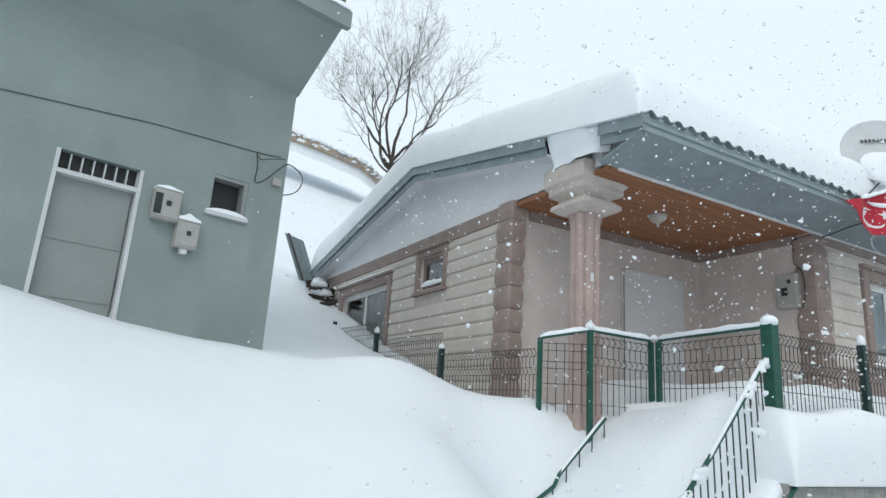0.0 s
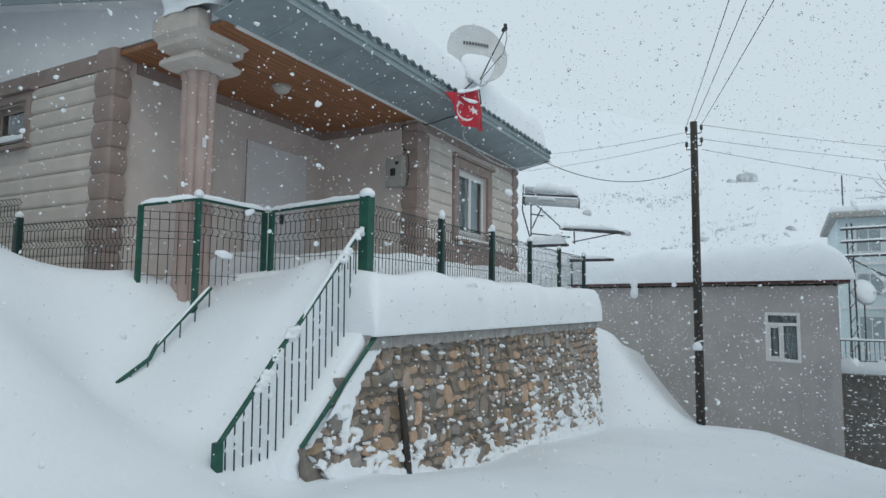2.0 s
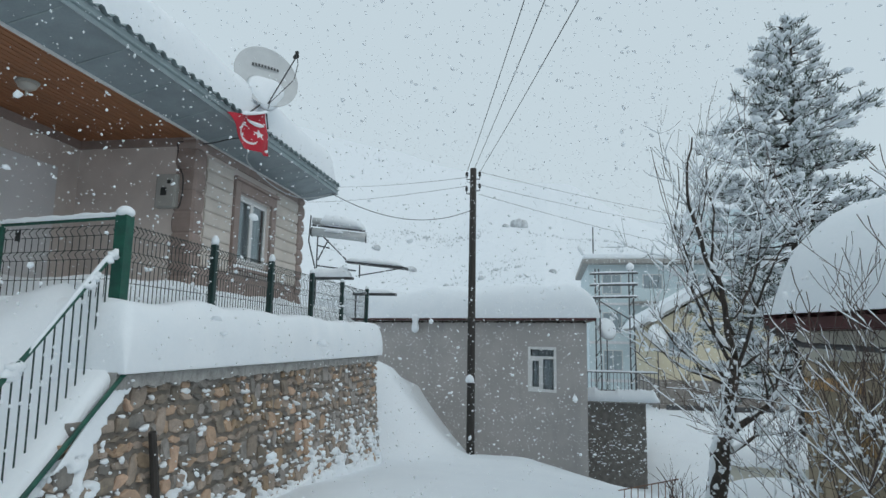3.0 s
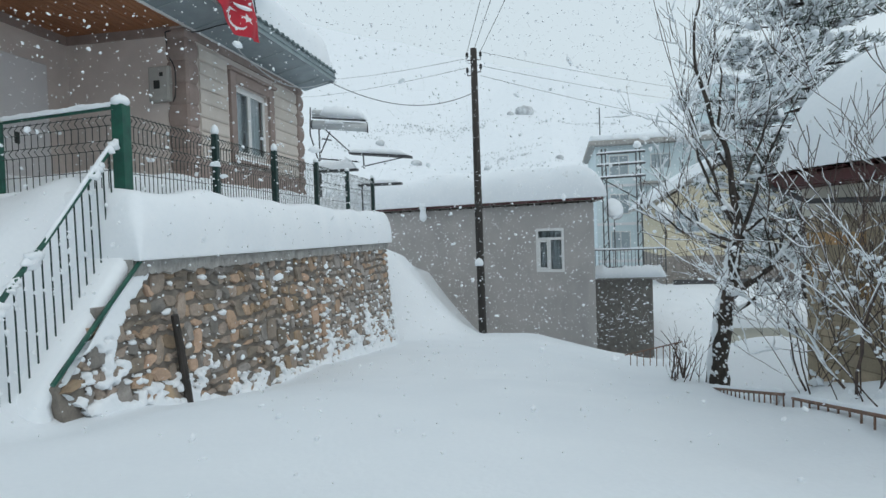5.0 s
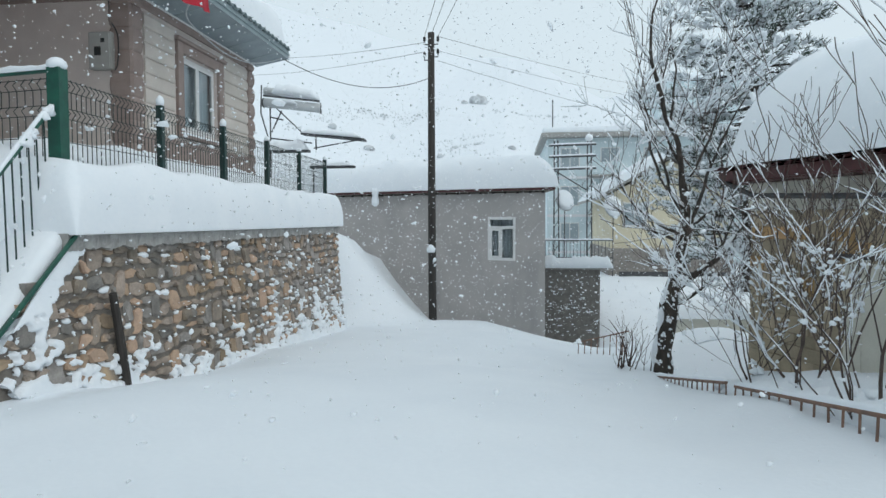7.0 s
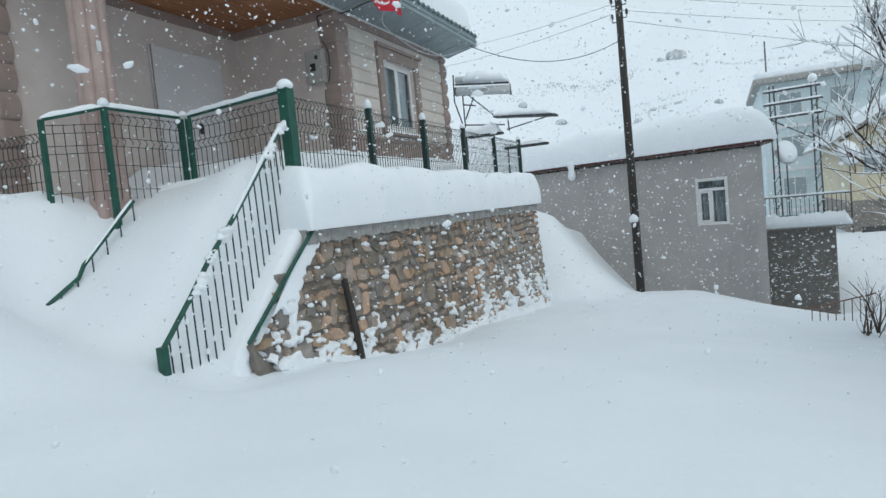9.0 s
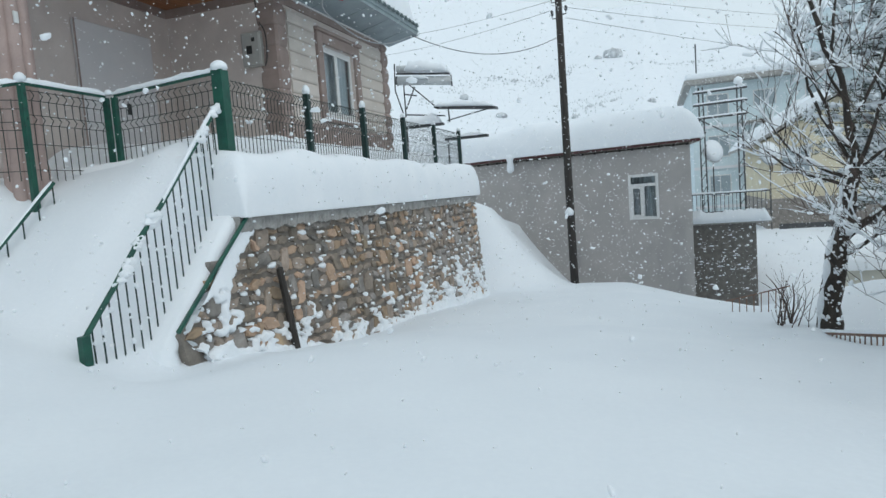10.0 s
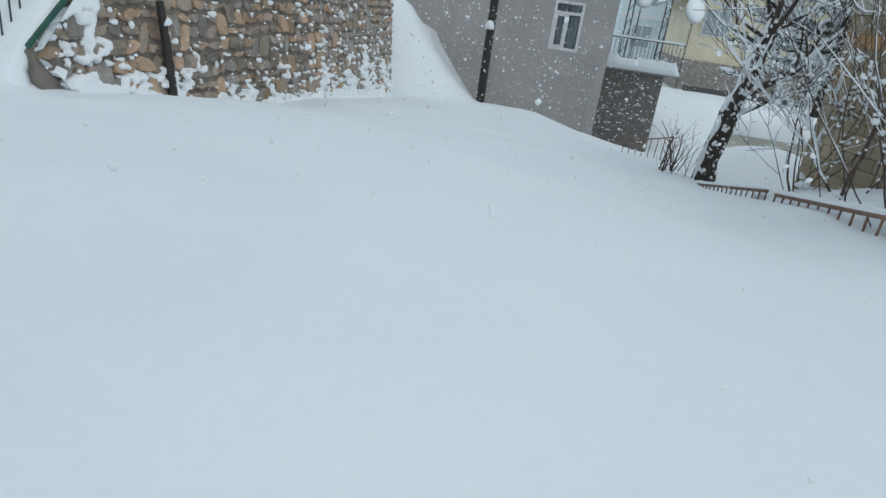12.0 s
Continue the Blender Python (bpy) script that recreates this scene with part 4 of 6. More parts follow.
for i in range(6):
    x = lerp(4.5, 3.4, i / 5)
    zt = float(np.interp(x, [p.x for p in lr[::-1]], [p.z for p in lr[::-1]]))
    part("baluster", MB().tube([(x, 5.30, zt), (x, 5.30, zt - 0.8)], 0.0095, 6), M_DARKGREEN, rail2)
part("rail_snow", snow_strip(MB(), [lr[0] + Vector((-0.03, 0, 0.01)), lr[1] + Vector((0, 0, 0.015))], 0.045, 0.025, seed=5), M_SNOWCAP, rail2)

# leaning stake in front of the stone wall
solo("wooden_stake", MB().tube([(5.93, 2.97, -1.2), (5.84, 2.97, -0.67), (5.74, 2.98, -0.1), (5.65, 2.98, 0.30)], [0.05, 0.052, 0.05, 0.045], 9), M_POLE, "dark leaning wooden stake in front of the stone wall", "stake")

pile = thing("woodpile", "small heap of dark logs under snow beside the gable wall", "woodpile")
rng = random.Random(70)
heap = MB()
for k in range(8):
    x, y = rng.uniform(3.75, 4.15), rng.uniform(16.0, 17.3)
    z = ground(x, y) + 0.08 + 0.13 * (k % 3)
    a = rng.uniform(-0.5, 0.5)
    d = Vector((math.cos(a), math.sin(a), rng.uniform(-0.2, 0.4))) * rng.uniform(0.25, 0.4)
    part("log", MB().tube([Vector((x, y, z)) - d, Vector((x, y, z)) + d], rng.uniform(0.05, 0.08), 8), M_BARK, pile)
    if k % 2 == 0:
        snow_lump(heap, (x, y, z + 0.12), 0.26, 0.2, 0.13, rng.uniform(0, 50))
tagged(part("heap_snow", heap, M_SNOWCAP, pile, smooth=True), kind="stuff")

# ---- neighbour's green-grey building ----
LA = radians(12)
LM = Matrix.Translation((-0.2, 7.85, 0)) @ Matrix.Rotation(LA, 4, "Z")   # local x along the wall, y into the building
neighbour = thing("grey_green_building", "tall grey-green plastered building with overhanging upper floor", "house")
LH = (-2.42, -1.40, 1.2, 4.36)
LW = (-0.46, 0.06, 4.06, 4.62)


def local_wall(mb):
    mb.v = [tuple(LM @ Vector(p)) for p in mb.v]
    return mb


part("front_wall", local_wall(wall_with_holes("y", 0.0, 0.35, -9.0, 0.62, 0.6, 6.35, [LH, LW])), M_GREENPLASTER, neighbour)
part("side_wall", local_wall(MB().box(0.27, 0.62, 0.35, 7.0, 0.6, 6.35)), M_GREENPLASTER, neighbour)
part("rear_wall", local_wall(MB().box(-9.0, 0.62, 7.0, 7.35, 0.6, 6.35)), M_GREENPLASTER, neighbour)
# upper floor stands out over a slanting underside
mb = MB()
mb.prism([(0.0, 6.3), (-1.15, 7.05), (-1.15, 10.5), (7.3, 10.5), (7.3, 6.3)], "x", -9.0, 0.66)
part("upper_floor", local_wall(mb), M_GREENPLASTER, neighbour)
mb = MB()
mb.box(-9.0, 0.74, -1.25, -1.14, 7.02, 7.3)
part("balcony_edge", local_wall(mb), M_GREENPLASTER, neighbour)
part("edge_snow", local_wall(snow_strip(MB(), [(-9.0, -1.22, 7.3), (0.7, -1.22, 7.3)], 0.12, 0.10)), M_SNOWCAP, neighbour)
for i in range(5):
    part("balcony_bar", local_wall(MB().tube([(0.05 + 0.14 * i, -1.2, 7.3), (0.05 + 0.14 * i, -1.2, 8.3)], 0.012, 6)), M_RUST, neighbour)
# sheet door with glazed transom
d = part("sheet_door", local_wall(MB().cbox(-2.36, -1.46, 0.10, 0.15, 1.2, 4.06, 0.01)), M_GREYDOOR, neighbour, "grey sheet metal double door")
mb = MB()
for x in (-2.42, -1.44):
    mb.cbox(x, x + 0.05, -0.015, 0.2, 1.2, 4.36, 0.006)
mb.cbox(-2.42, -1.39, -0.02, 0.2, 4.05, 4.11, 0.006)
part("door_frame", local_wall(mb), M_DISH, d, "pale door frame")
for z in (3.25, 2.55):
    part("door_rib", local_wall(MB().cbox(-2.34, -1.48, 0.088, 0.102, z, z + 0.03, 0.004)), M_GREYDOOR, d)
part("transom_glass", local_wall(MB().box(-2.37, -1.44, 0.13, 0.15, 4.11, 4.36)), M_DARK, d)
for i in range(8):
    x = lerp(-2.37, -1.44, i / 7)
    part("transom_bar", local_wall(MB().box(x - 0.008, x + 0.008, 0.06, 0.12, 4.11, 4.34)), M_DISH, d)
wn_ = part("small_window", local_wall(MB().box(-0.46, 0.06, 0.2, 0.22, 4.06, 4.62)), M_DARK, neighbour, "small dark open window")
part("window_sill", local_wall(MB().cbox(-0.54, 0.10, -0.06, 0.3, 4.0, 4.06, 0.008)), M_DISH, wn_)
part("window_lining", local_wall(MB().box(0.0, 0.058, 0.01, 0.2, 4.06, 4.62).box(-0.458, 0.0, 0.01, 0.2, 4.57, 4.618)), M_GREYDOOR, wn_)
part("sill_snow", local_wall(snow_strip(MB(), [(-0.52, -0.01, 4.06), (0.08, -0.01, 4.06)], 0.09, 0.06)), M_SNOWCAP, wn_)
for (x0, x1, z0, z1), op in (((-1.24, -0.90, 3.74, 4.16), True), ((-0.90, -0.60, 3.42, 3.80), False)):
    bx = thing("meter_box", "grey metal meter box with snow on top, on the green-grey wall", "meter box", group="wall meter boxes")
    part("case", local_wall(MB().cbox(x0, x1, -0.16, -0.004, z0, z1, 0.015)), M_METERBOX, bx)
    part("lid", local_wall(MB().cbox(x0 + 0.02, x1 - 0.02, -0.178, -0.158, z0 + 0.03, z1 - 0.03, 0.008)), M_METERBOX, bx)
    part("meter_window", local_wall(MB().box(lerp(x0, x1, 0.42), lerp(x0, x1, 0.62), -0.184, -0.176, lerp(z0, z1, 0.45), lerp(z0, z1, 0.62))), M_DARK, bx)
    if op:
        part("side_opening", local_wall(MB().box(x0 - 0.004, x0 + 0.09, -0.186, -0.172, z0 + 0.06, z1 - 0.08)), M_DARK, bx)
    else:
        part("gland", local_wall(MB().cbox(x0 + 0.1, x0 + 0.19, -0.12, -0.03, z0 - 0.07, z0 + 0.005, 0.008)), M_PVC, bx)
    part("snow_cap", local_wall(snow_strip(MB(), [(x0, -0.09, z1), (x1, -0.09, z1)], 0.17, 0.07 if op else 0.14, seed=x0)), M_SNOWCAP, bx)
solo("wall_cable", local_wall(MB().tube([(-6.0, -0.012, 4.35), (-3.1, -0.012, 4.86), (-1.4, -0.012, 5.05), (0.24, -0.012, 5.14), (0.5, -0.02, 5.18)], 0.006, 5)), M_CABLE, "thin dark cable along the green-grey wall", "cable")
solo("cable_tangle", local_wall(MB().tube(rounded([(0.10, -0.02, 5.12), (0.14, -0.05, 4.9), (0.1, -0.05, 4.6), (0.3, -0.05, 4.75), (0.5, -0.04, 5.0), (0.62, -0.06, 5.12), (0.9, -0.1, 4.95), (0.95, 0.2, 4.75), (0.7, 0.4, 4.7)]), 0.009, 5).tube(rounded([(0.1, -0.03, 5.1), (0.16, -0.08, 5.0), (0.3, -0.06, 5.08), (0.55, -0.05, 5.15)]), 0.007, 5)), M_CABLE, "tangle of black cables on the building corner", "cable")
solo("junction_box", local_wall(MB().cbox(0.40, 0.53, -0.07, -0.004, 4.69, 4.81, 0.01)), M_METERBOX, "small grey junction box on the wall corner", "junction box")

# ---- electricity pole and lines ----
PX, PY = 19.34, 0.95
pole = thing("utility_pole", "dark wooden electricity pole with insulators standing in snow", "utility pole")
part("shaft", MB().tube([(PX - 0.02, PY - 0.02, -3.0), (PX, PY, 2.0), (PX, PY, 7.2)], [0.135, 0.125, 0.105], 12), M_POLE, pole, smooth=True)
for z, s in ((6.95, 1), (6.95, -1), (6.55, 1), (6.45, -1)):
    ins = part("bracket", MB().tube([(PX, PY, z - 0.12), (PX, PY - s * 0.22, z - 0.12), (PX, PY - s * 0.22, z)], 0.018, 6), M_STEEL, pole)
    part("insulator", MB().lathe([(0.03, 0), (0.055, 0.03), (0.035, 0.07), (0.05, 0.1), (0.03, 0.15)], 12, pose(PX, PY - s * 0.22, z - 0.02)), M_DARK, ins)
part("pole_snow", MB().lathe([(0.13, 0), (0.15, 0.1), (0.1, 0.2), (0.02, 0.26)], 9, pose(PX - 0.13, PY + 0.02, 0.1)), M_SNOWCAP, pole, smooth=True)


def wire(a, b, sag, r=0.008, name="overhead_wire", label="thin overhead electricity line"):
    a, b = Vector(a), Vector(b)
    pts = [a.lerp(b, i / 24) - Vector((0, 0, sag * 4 * (i / 24) * (1 - i / 24))) for i in range(25)]
    return solo(name, MB().tube(pts, r, 5), M_CABLE, label, "wire", group="overhead lines")


wire((14.6, 4.2, 5.28), (PX, PY + 0.1, 5.75), 0.5, 0.011, "house_cable", "sagging supply cable from house eave to pole")
for dy, z, ye in ((0.22, 7.08, -7.3), (0.0, 7.12, -7.9), (-0.22, 7.08, -9.1)):
    wire((PX, PY + dy, z), (-22, ye, z - 0.7), 0.5, 0.008)
for dy, z, ze in ((-0.22, 7.08, 13.0), (0.22, 6.75, 12.2), (-0.22, 6.3, 9.6)):
    wire((PX, PY + dy, z), (62, -22 + dy * 3, ze), 0.5, 0.007)
wire((PX, PY + 0.2, 6.9), (60, 30, 19), 0.9, 0.007)
wire((PX, PY + 0.2, 6.6), (60, 32, 17), 0.9, 0.007)

# ---- grey plastered house down the street ----
GA = radians(70)
GM = Matrix.Translation((21.2, -2.83, 0)) @ Matrix.Rotation(GA, 4, "Z") @ Matrix(((1, -0.47, 0, 0), (0, 1, 0, 0), (0, 0, 1, 0), (0, 0, 0, 1)))   # local x along the street wall, y away from it: negative


def gl(mb):
    mb.v = [tuple(GM @ Vector(p)) for p in mb.v]
    return mb


grey = thing("grey_house", "plain grey plastered house with a snow-laden flat roof", "house")
GH = (1.10, 2.17, -0.32, 1.26)
part("street_wall", gl(wall_with_holes("y", -0.35, 0.35, 0.0, 12.0, -4.5, 2.12, [GH])), M_GREYPLASTER, grey)
part("end_wall", gl(MB().box(0.0, 0.35, -8.0, -0.35, -4.5, 2.12)), M_GREYPLASTER, grey)
part("rear_wall", gl(MB().box(0.0, 12.0, -8.35, -8.0, -4.5, 2.12)), M_GREYPLASTER, grey)
part("far_wall", gl(MB().box(11.65, 12.0, -8.0, -0.35, -4.5, 2.12)), M_GREYPLASTER, grey)
part("roof_slab", gl(MB().cbox(-0.28, 12.4, -8.4, 0.2, 2.17, 2.27, 0.02)), M_MORTAR, grey, "dark roof edge")
part("roof_edge", gl(MB().box(-0.30, 12.4, 0.201, 0.215, 2.19, 2.28)), M_GUTTER, grey)
rng = random.Random(21)
for i in range(26):   # rafter ends under the roof edge
    x = lerp(0.1, 11.8, i / 25)
    part("rafter_end", gl(MB().cbox(x - 0.04, x + 0.04, 0.002, 0.19, 2.10, 2.168, 0.008)), M_POLE, grey)
mb = MB()
a0, a1, z0, z1 = GH
for q in ((a0, a0 + 0.1, z0, z1),):
    mb.cbox(q[0], q[1], -0.12, 0.02, q[2], q[3], 0.01)
gwd = part("window", gl(mb), M_PVC, grey, "white framed window with a top light")
for q in ((a0 + 0.1, a1 - 0.1, z0, z0 + 0.1), (a0 + 0.1, a1 - 0.1, z1 - 0.1, z1), (a0 + 0.1, a1 - 0.1, 0.83, 0.93), (1.6, 1.68, z0 + 0.1, 0.83), (a1 - 0.1, a1, z0, z1)):
    part("frame_bar", gl(MB().cbox(q[0], q[1], -0.12, 0.02, q[2], q[3], 0.01)), M_PVC, gwd)
for q in ((1.2, 1.6, -0.22, 0.83), (1.68, 2.07, -0.22, 0.83), (1.2, 2.07, 0.93, 1.16)):
    part("pane", gl(MB().box(q[0], q[1], -0.09, -0.08, q[2], q[3])), M_GLASS, gwd)
part("casement", gl(MB().cbox(1.68, 1.75, -0.1, 0.03, -0.22, 0.83, 0.01).cbox(2.0, 2.07, -0.1, 0.03, -0.22, 0.83, 0.01).cbox(1.75, 2.0, -0.1, 0.03, 0.76, 0.83, 0.01).cbox(1.75, 2.0, -0.1, 0.03, -0.22, -0.15, 0.01)), M_PVC, gwd)
part("curtain", gl(MB().grid(24, 1, lambda u, v: (lerp(1.2, 2.07, u), -0.2 + 0.02 * math.sin(u * 40), lerp(-0.22, 1.16, v)))), M_CURTAIN, gwd)
pillow("roof_snow", GM @ pose(-0.42, -8.5, 2.28), 12.8, 8.85, 1.25, "very deep rounded snow on the grey house roof", nu=70, nv=50, edge=1.15, rough=0.08, seed=11.0)
part("roof_drip", gl(MB().lathe([(0.05, -0.52), (0.14, -0.44), (0.15, -0.28), (0.11, -0.1), (0.16, 0.08), (0.14, 0.2)], 14, pose(6.95, 0.26, 2.22), squash=lambda a: 1 + 0.2 * math.sin(2 * a + 1))), M_SNOWCAP, grey, smooth=True)

# ---- stone house across the street ----
rh = thing("stone_house", "sandstone house corner with maroon gutter and snow-heaped roof", "house")
RX, RYY = 7.9, -4.95
part("street_wall", MB().box(-2.0, RX - 0.04, RYY - 0.4, RYY - 0.012, -2.2, 1.25), M_JOINT, rh)
part("end_wall", MB().box(RX - 0.4, RX - 0.04, RYY - 6.0, RYY - 0.4, -2.6, 1.25), M_JOINT, rh)
part("beam", MB().cbox(-2.0, RX + 0.05, RYY - 0.42, RYY + 0.03, 1.25, 1.635, 0.02), M_PALEPLASTER, rh, "pale plaster ring beam")
part("beam", MB().cbox(RX - 0.42, RX + 0.05, RYY - 6.0, RYY - 0.42, 1.25, 1.635, 0.02), M_PALEPLASTER, rh)
part("eave_board", MB().cbox(-2.2, 8.05, -4.56, -4.50, 1.66, 1.80, 0.01), M_GUTTER, rh, "maroon eave board")
part("eave_board", MB().cbox(8.0, 8.06, -11, -4.56, 1.62, 1.80, 0.01), M_GUTTER, rh)
part("soffit", MB().box(-2.2, 8.0, -11, -4.56, 1.64, 1.70), M_GUTTER, rh)
mb, waves = MB(), 200
mb.grid(waves, 1, lambda u, v: (lerp(-2.2, 8.1, u), lerp(-4.44, -11, v), 1.83 + 0.05 * v + 0.022 * math.sin(u * waves * math.pi / 2)))
part("roof_sheet", mb, M_GUTTER, rh, "corrugated roof edge")
TURN_RH = Matrix.Translation((8.12, -4.53, 0)) @ Matrix.Rotation(radians(21), 4, "Z") @ Matrix.Translation((-8.0, 4.5, 0))   # the house stands askew to the street
rh.matrix_basis = TURN_RH
pillow("roof_snow", TURN_RH @ pose(-2.3, -11.2, 1.84), 10.62, 6.92, 1.3, "huge rounded heap of snow on the stone house roof", nu=60, nv=50, edge=1.25, rough=0.07, seed=15.0, power=2.1, turned=True, under=lambda x, y: 0.13 * max(0.0, min(10.62 - x, 6.92 - y, 3.2)))
for x, h in ((5.42, 1.0),):
    part("window", MB().cbox(x - 0.95, x + 0.95, RYY - 0.06, RYY + 0.02, -1.9, 0.66, 0.01), M_PALEPLASTER, rh, "pale boarded opening")
    part("lintel", MB().cbox(x - 1.1, x + 1.1, RYY - 0.05, RYY + 0.035, 0.66, 0.72, 0.01), M_STEEL, rh)
    for k in range(4):   # board joints of the opening
        part("batten", MB().cbox(x - 0.72 + 0.48 * k - 0.02, x - 0.72 + 0.48 * k + 0.02, RYY + 0.021, RYY + 0.034, -1.9, 0.655, 0.005), M_PALEPLASTER, rh)
pipe = solo("downpipe", MB().tube([(8.0, -4.5, 1.68), (7.6, -4.7, 1.45), (5.0, -4.75, 1.35), (3.0, -4.75, 1.38)], 0.035, 8), M_STEEL, "grey drain pipe under the maroon eave", "pipe")
pipe.matrix_basis = TURN_RH

# ---- satellite dish and flag on the eave ----
dish = thing("satellite_dish", "large white satellite dish with snow, mounted on the roof eave", "satellite dish")
DC = Vector((10.05, 4.02, 6.62))
DN = Vector((-0.66, -0.72, 0.2)).normalized()
DM = Matrix.Translation(DC) @ DN.to_track_quat("Z", "Y").to_matrix().to_4x4()
R = 0.66
prof = [(0.001, -0.115), (R * 0.3, -0.10), (R * 0.6, -0.07), (R * 0.85, -0.025), (R, 0.0), (R + 0.012, 0.006), (R + 0.012, -0.012), (R * 0.85, -0.045), (R * 0.6, -0.09), (R * 0.3, -0.125), (0.001, -0.14)]
part("reflector", MB().lathe(prof, 40, DM), M_DISH, dish, smooth=True)
up = DM.to_3x3() @ Vector((0, 1, 0))
rt = DM.to_3x3() @ Vector((1, 0, 0))
if up.z < 0:
    up, rt = -up, -rt
part("dish_snow", MB().lathe([(0.001, 0.0), (R * 0.3, -0.005), (R * 0.5, -0.03), (R * 0.58, -0.09)], 26, Matrix.Translation(-0.33 * up + 0.03 * DN) @ DM, squash=lambda a: 1 + 0.12 * math.sin(3 * a)), M_SNOWCAP, dish, smooth=True)
lnb = DC + Vector((-0.22, -0.72, 0.30))
foot = DC - up * (R - 0.02) + DN * 0.02
part("arm", MB().tube([foot, lnb], 0.014, 8), M_STEEL, dish)
part("receiver", MB().tube([lnb - DN * 0.01, lnb - DN * 0.11 + up * 0.02], [0.05, 0.04], 10).cbox(-0.03, 0.03, -0.03, 0.03, -0.05, 0.05, 0.01, Matrix.Translation(lnb + up * 0.04)), M_DARK, dish, "dark receiver head")
part("lead", MB().tube([lnb, lnb - up * 0.22 + DN * 0.02, lnb - up * 0.45 - DN * 0.18, foot + DN * 0.1 - up * 0.02, foot - up * 0.1], 0.008, 5), M_CABLE, dish)
base = Vector((10.0, 4.3, 5.62))
part("mast", MB().tube([base, DC - DN * 0.16 - up * 0.25, DC - DN * 0.14], 0.025, 8), M_STEEL, dish)
part("stay", MB().tube([base + Vector((-0.5, -0.2, 0.0)), DC - up * 0.5 - DN * 0.1], 0.015, 6).tube([base + Vector((0.4, -0.2, 0.02)), DC - up * 0.5 - DN * 0.1], 0.015, 6), M_STEEL, dish)
# unreadable maker's mark: short dark bars along an arc
mb = MB()
for i in range(9):
    a = lerp(-0.26, 0.26, i / 8)
    c = DC + rt * a + up * (0.26 - 0.16 * a * a) + DN * (-0.055)
    mb.add([c - rt * 0.022 - up * 0.035, c + rt * 0.022 - up * 0.035, c + rt * 0.022 + up * 0.035, c - rt * 0.022 + up * 0.035], [(0, 1, 2, 3)])
part("maker_mark", mb, M_INK, dish, "dark unreadable maker's mark")

flag = thing("flag", "red cloth flag with white crescent and star, sagging from the eave", "flag")
FTL, FTR, FBR, FBL = Vector((8.45, 3.94, 5.28)), Vector((9.88, 3.93, 5.80)), Vector((10.16, 3.9, 4.98)), Vector((9.0, 3.9, 4.80))


def cloth(u, v, lift=0.0):
    p = FTL.lerp(FTR, u).lerp(FBL.lerp(FBR, u), v)
    return p + Vector((0, -0.05 * math.sin(u * 9 + v * 3) - 0.03 * math.sin(v * 7 + u * 4) - 0.02 - lift, -0.05 * math.sin(math.pi * u) * (1 - v)))


mb = MB()
mb.grid(30, 20, cloth)
mb.grid(30, 20, lambda u, v: cloth(u, 1 - v) + Vector((0, 0.006, 0)))
part("cloth", mb, M_RED, flag, smooth=True)
mb = MB()
for i in range(26):
    a0, a1 = lerp(0.6, 2 * math.pi - 0.6, i / 26), lerp(0.6, 2 * math.pi - 0.6, (i + 1) / 26)
    q = []
    for a in (a0, a1):
        w = 0.105 * math.sin((a - 0.6) / (2 * math.pi - 1.2) * math.pi)
        q.append([(0.36 + (0.2 - k * w) * math.cos(a), 0.52 + (0.3 - k * w * 1.3) * math.sin(a)) for k in (0, 1)])
    mb.add([cloth(*q[0][0], 0.004), cloth(*q[1][0], 0.004), cloth(*q[1][1], 0.004), cloth(*q[0][1], 0.004)], [(0, 1, 2, 3)])
part("crescent", mb, M_WHITECLOTH, flag, "white crescent")
star = [(0.64 + (0.1 if i % 2 == 0 else 0.045) * math.cos(i * math.pi / 5), 0.52 + (0.15 if i % 2 == 0 else 0.065) * math.sin(i * math.pi / 5)) for i in range(10)]
part("star", MB().add([cloth(0.64, 0.52, 0.004)] + [cloth(u, v, 0.004) for u, v in star], [(0, i + 1, (i + 1) % 10 + 1) for i in range(10)]), M_WHITECLOTH, flag, "white star")

part("flag_snow", snow_strip(MB(), [cloth(u, 0.02, 0.02) for u in (0.3, 0.5, 0.7, 0.9, 1.0)], 0.10, 0.07, seed=2.7), M_SNOWCAP, flag, smooth=True)
part("flag_snow", MB().grid(14, 6, lambda u, v: cloth(lerp(0.48, 0.86, u), lerp(0.10, 0.30, u) + (0.02 + 0.10 * math.sin(math.pi * u)) * v, 0.012 + 0.03 * math.sin(math.pi * u) * math.sin(math.pi * v))), M_SNOWCAP, flag, smooth=True)

# ---- snow-laden frames beyond the fence ----
heater = thing("solar_heater", "snow-buried solar water heater on a steel frame", "solar heater")
part("tank", MB().tube([(19.0, 6.42, 5.02), (19.0, 5.6, 4.93), (19.0, 4.55, 4.80)], 0.15, 14), M_DISH, heater, "pale insulated tank", smooth=True)
part("end_cap", MB().lathe([(0.155, 0), (0.165, 0.03), (0.12, 0.07), (0.02, 0.09)], 14, Matrix.Translation((19.0, 6.43, 5.02)) @ Matrix.Rotation(radians(-90), 4, "X")), M_STEEL, heater)
part("tank", MB().tube([(19.05, 6.45, 5.42), (19.05, 5.9, 5.36)], 0.12, 12), M_DISH, heater, smooth=True)
part("carrier", MB().cbox(18.9, 18.96, 4.55, 6.45, -0.03, 0.03, 0.008, Matrix.Translation((0, 0, 5.13)) @ Matrix.Translation((0, 5.5, 0)) @ Matrix.Rotation(radians(7), 4, "X") @ Matrix.Translation((0, -5.5, 0))), M_STEEL, heater, "dark carrier bar")
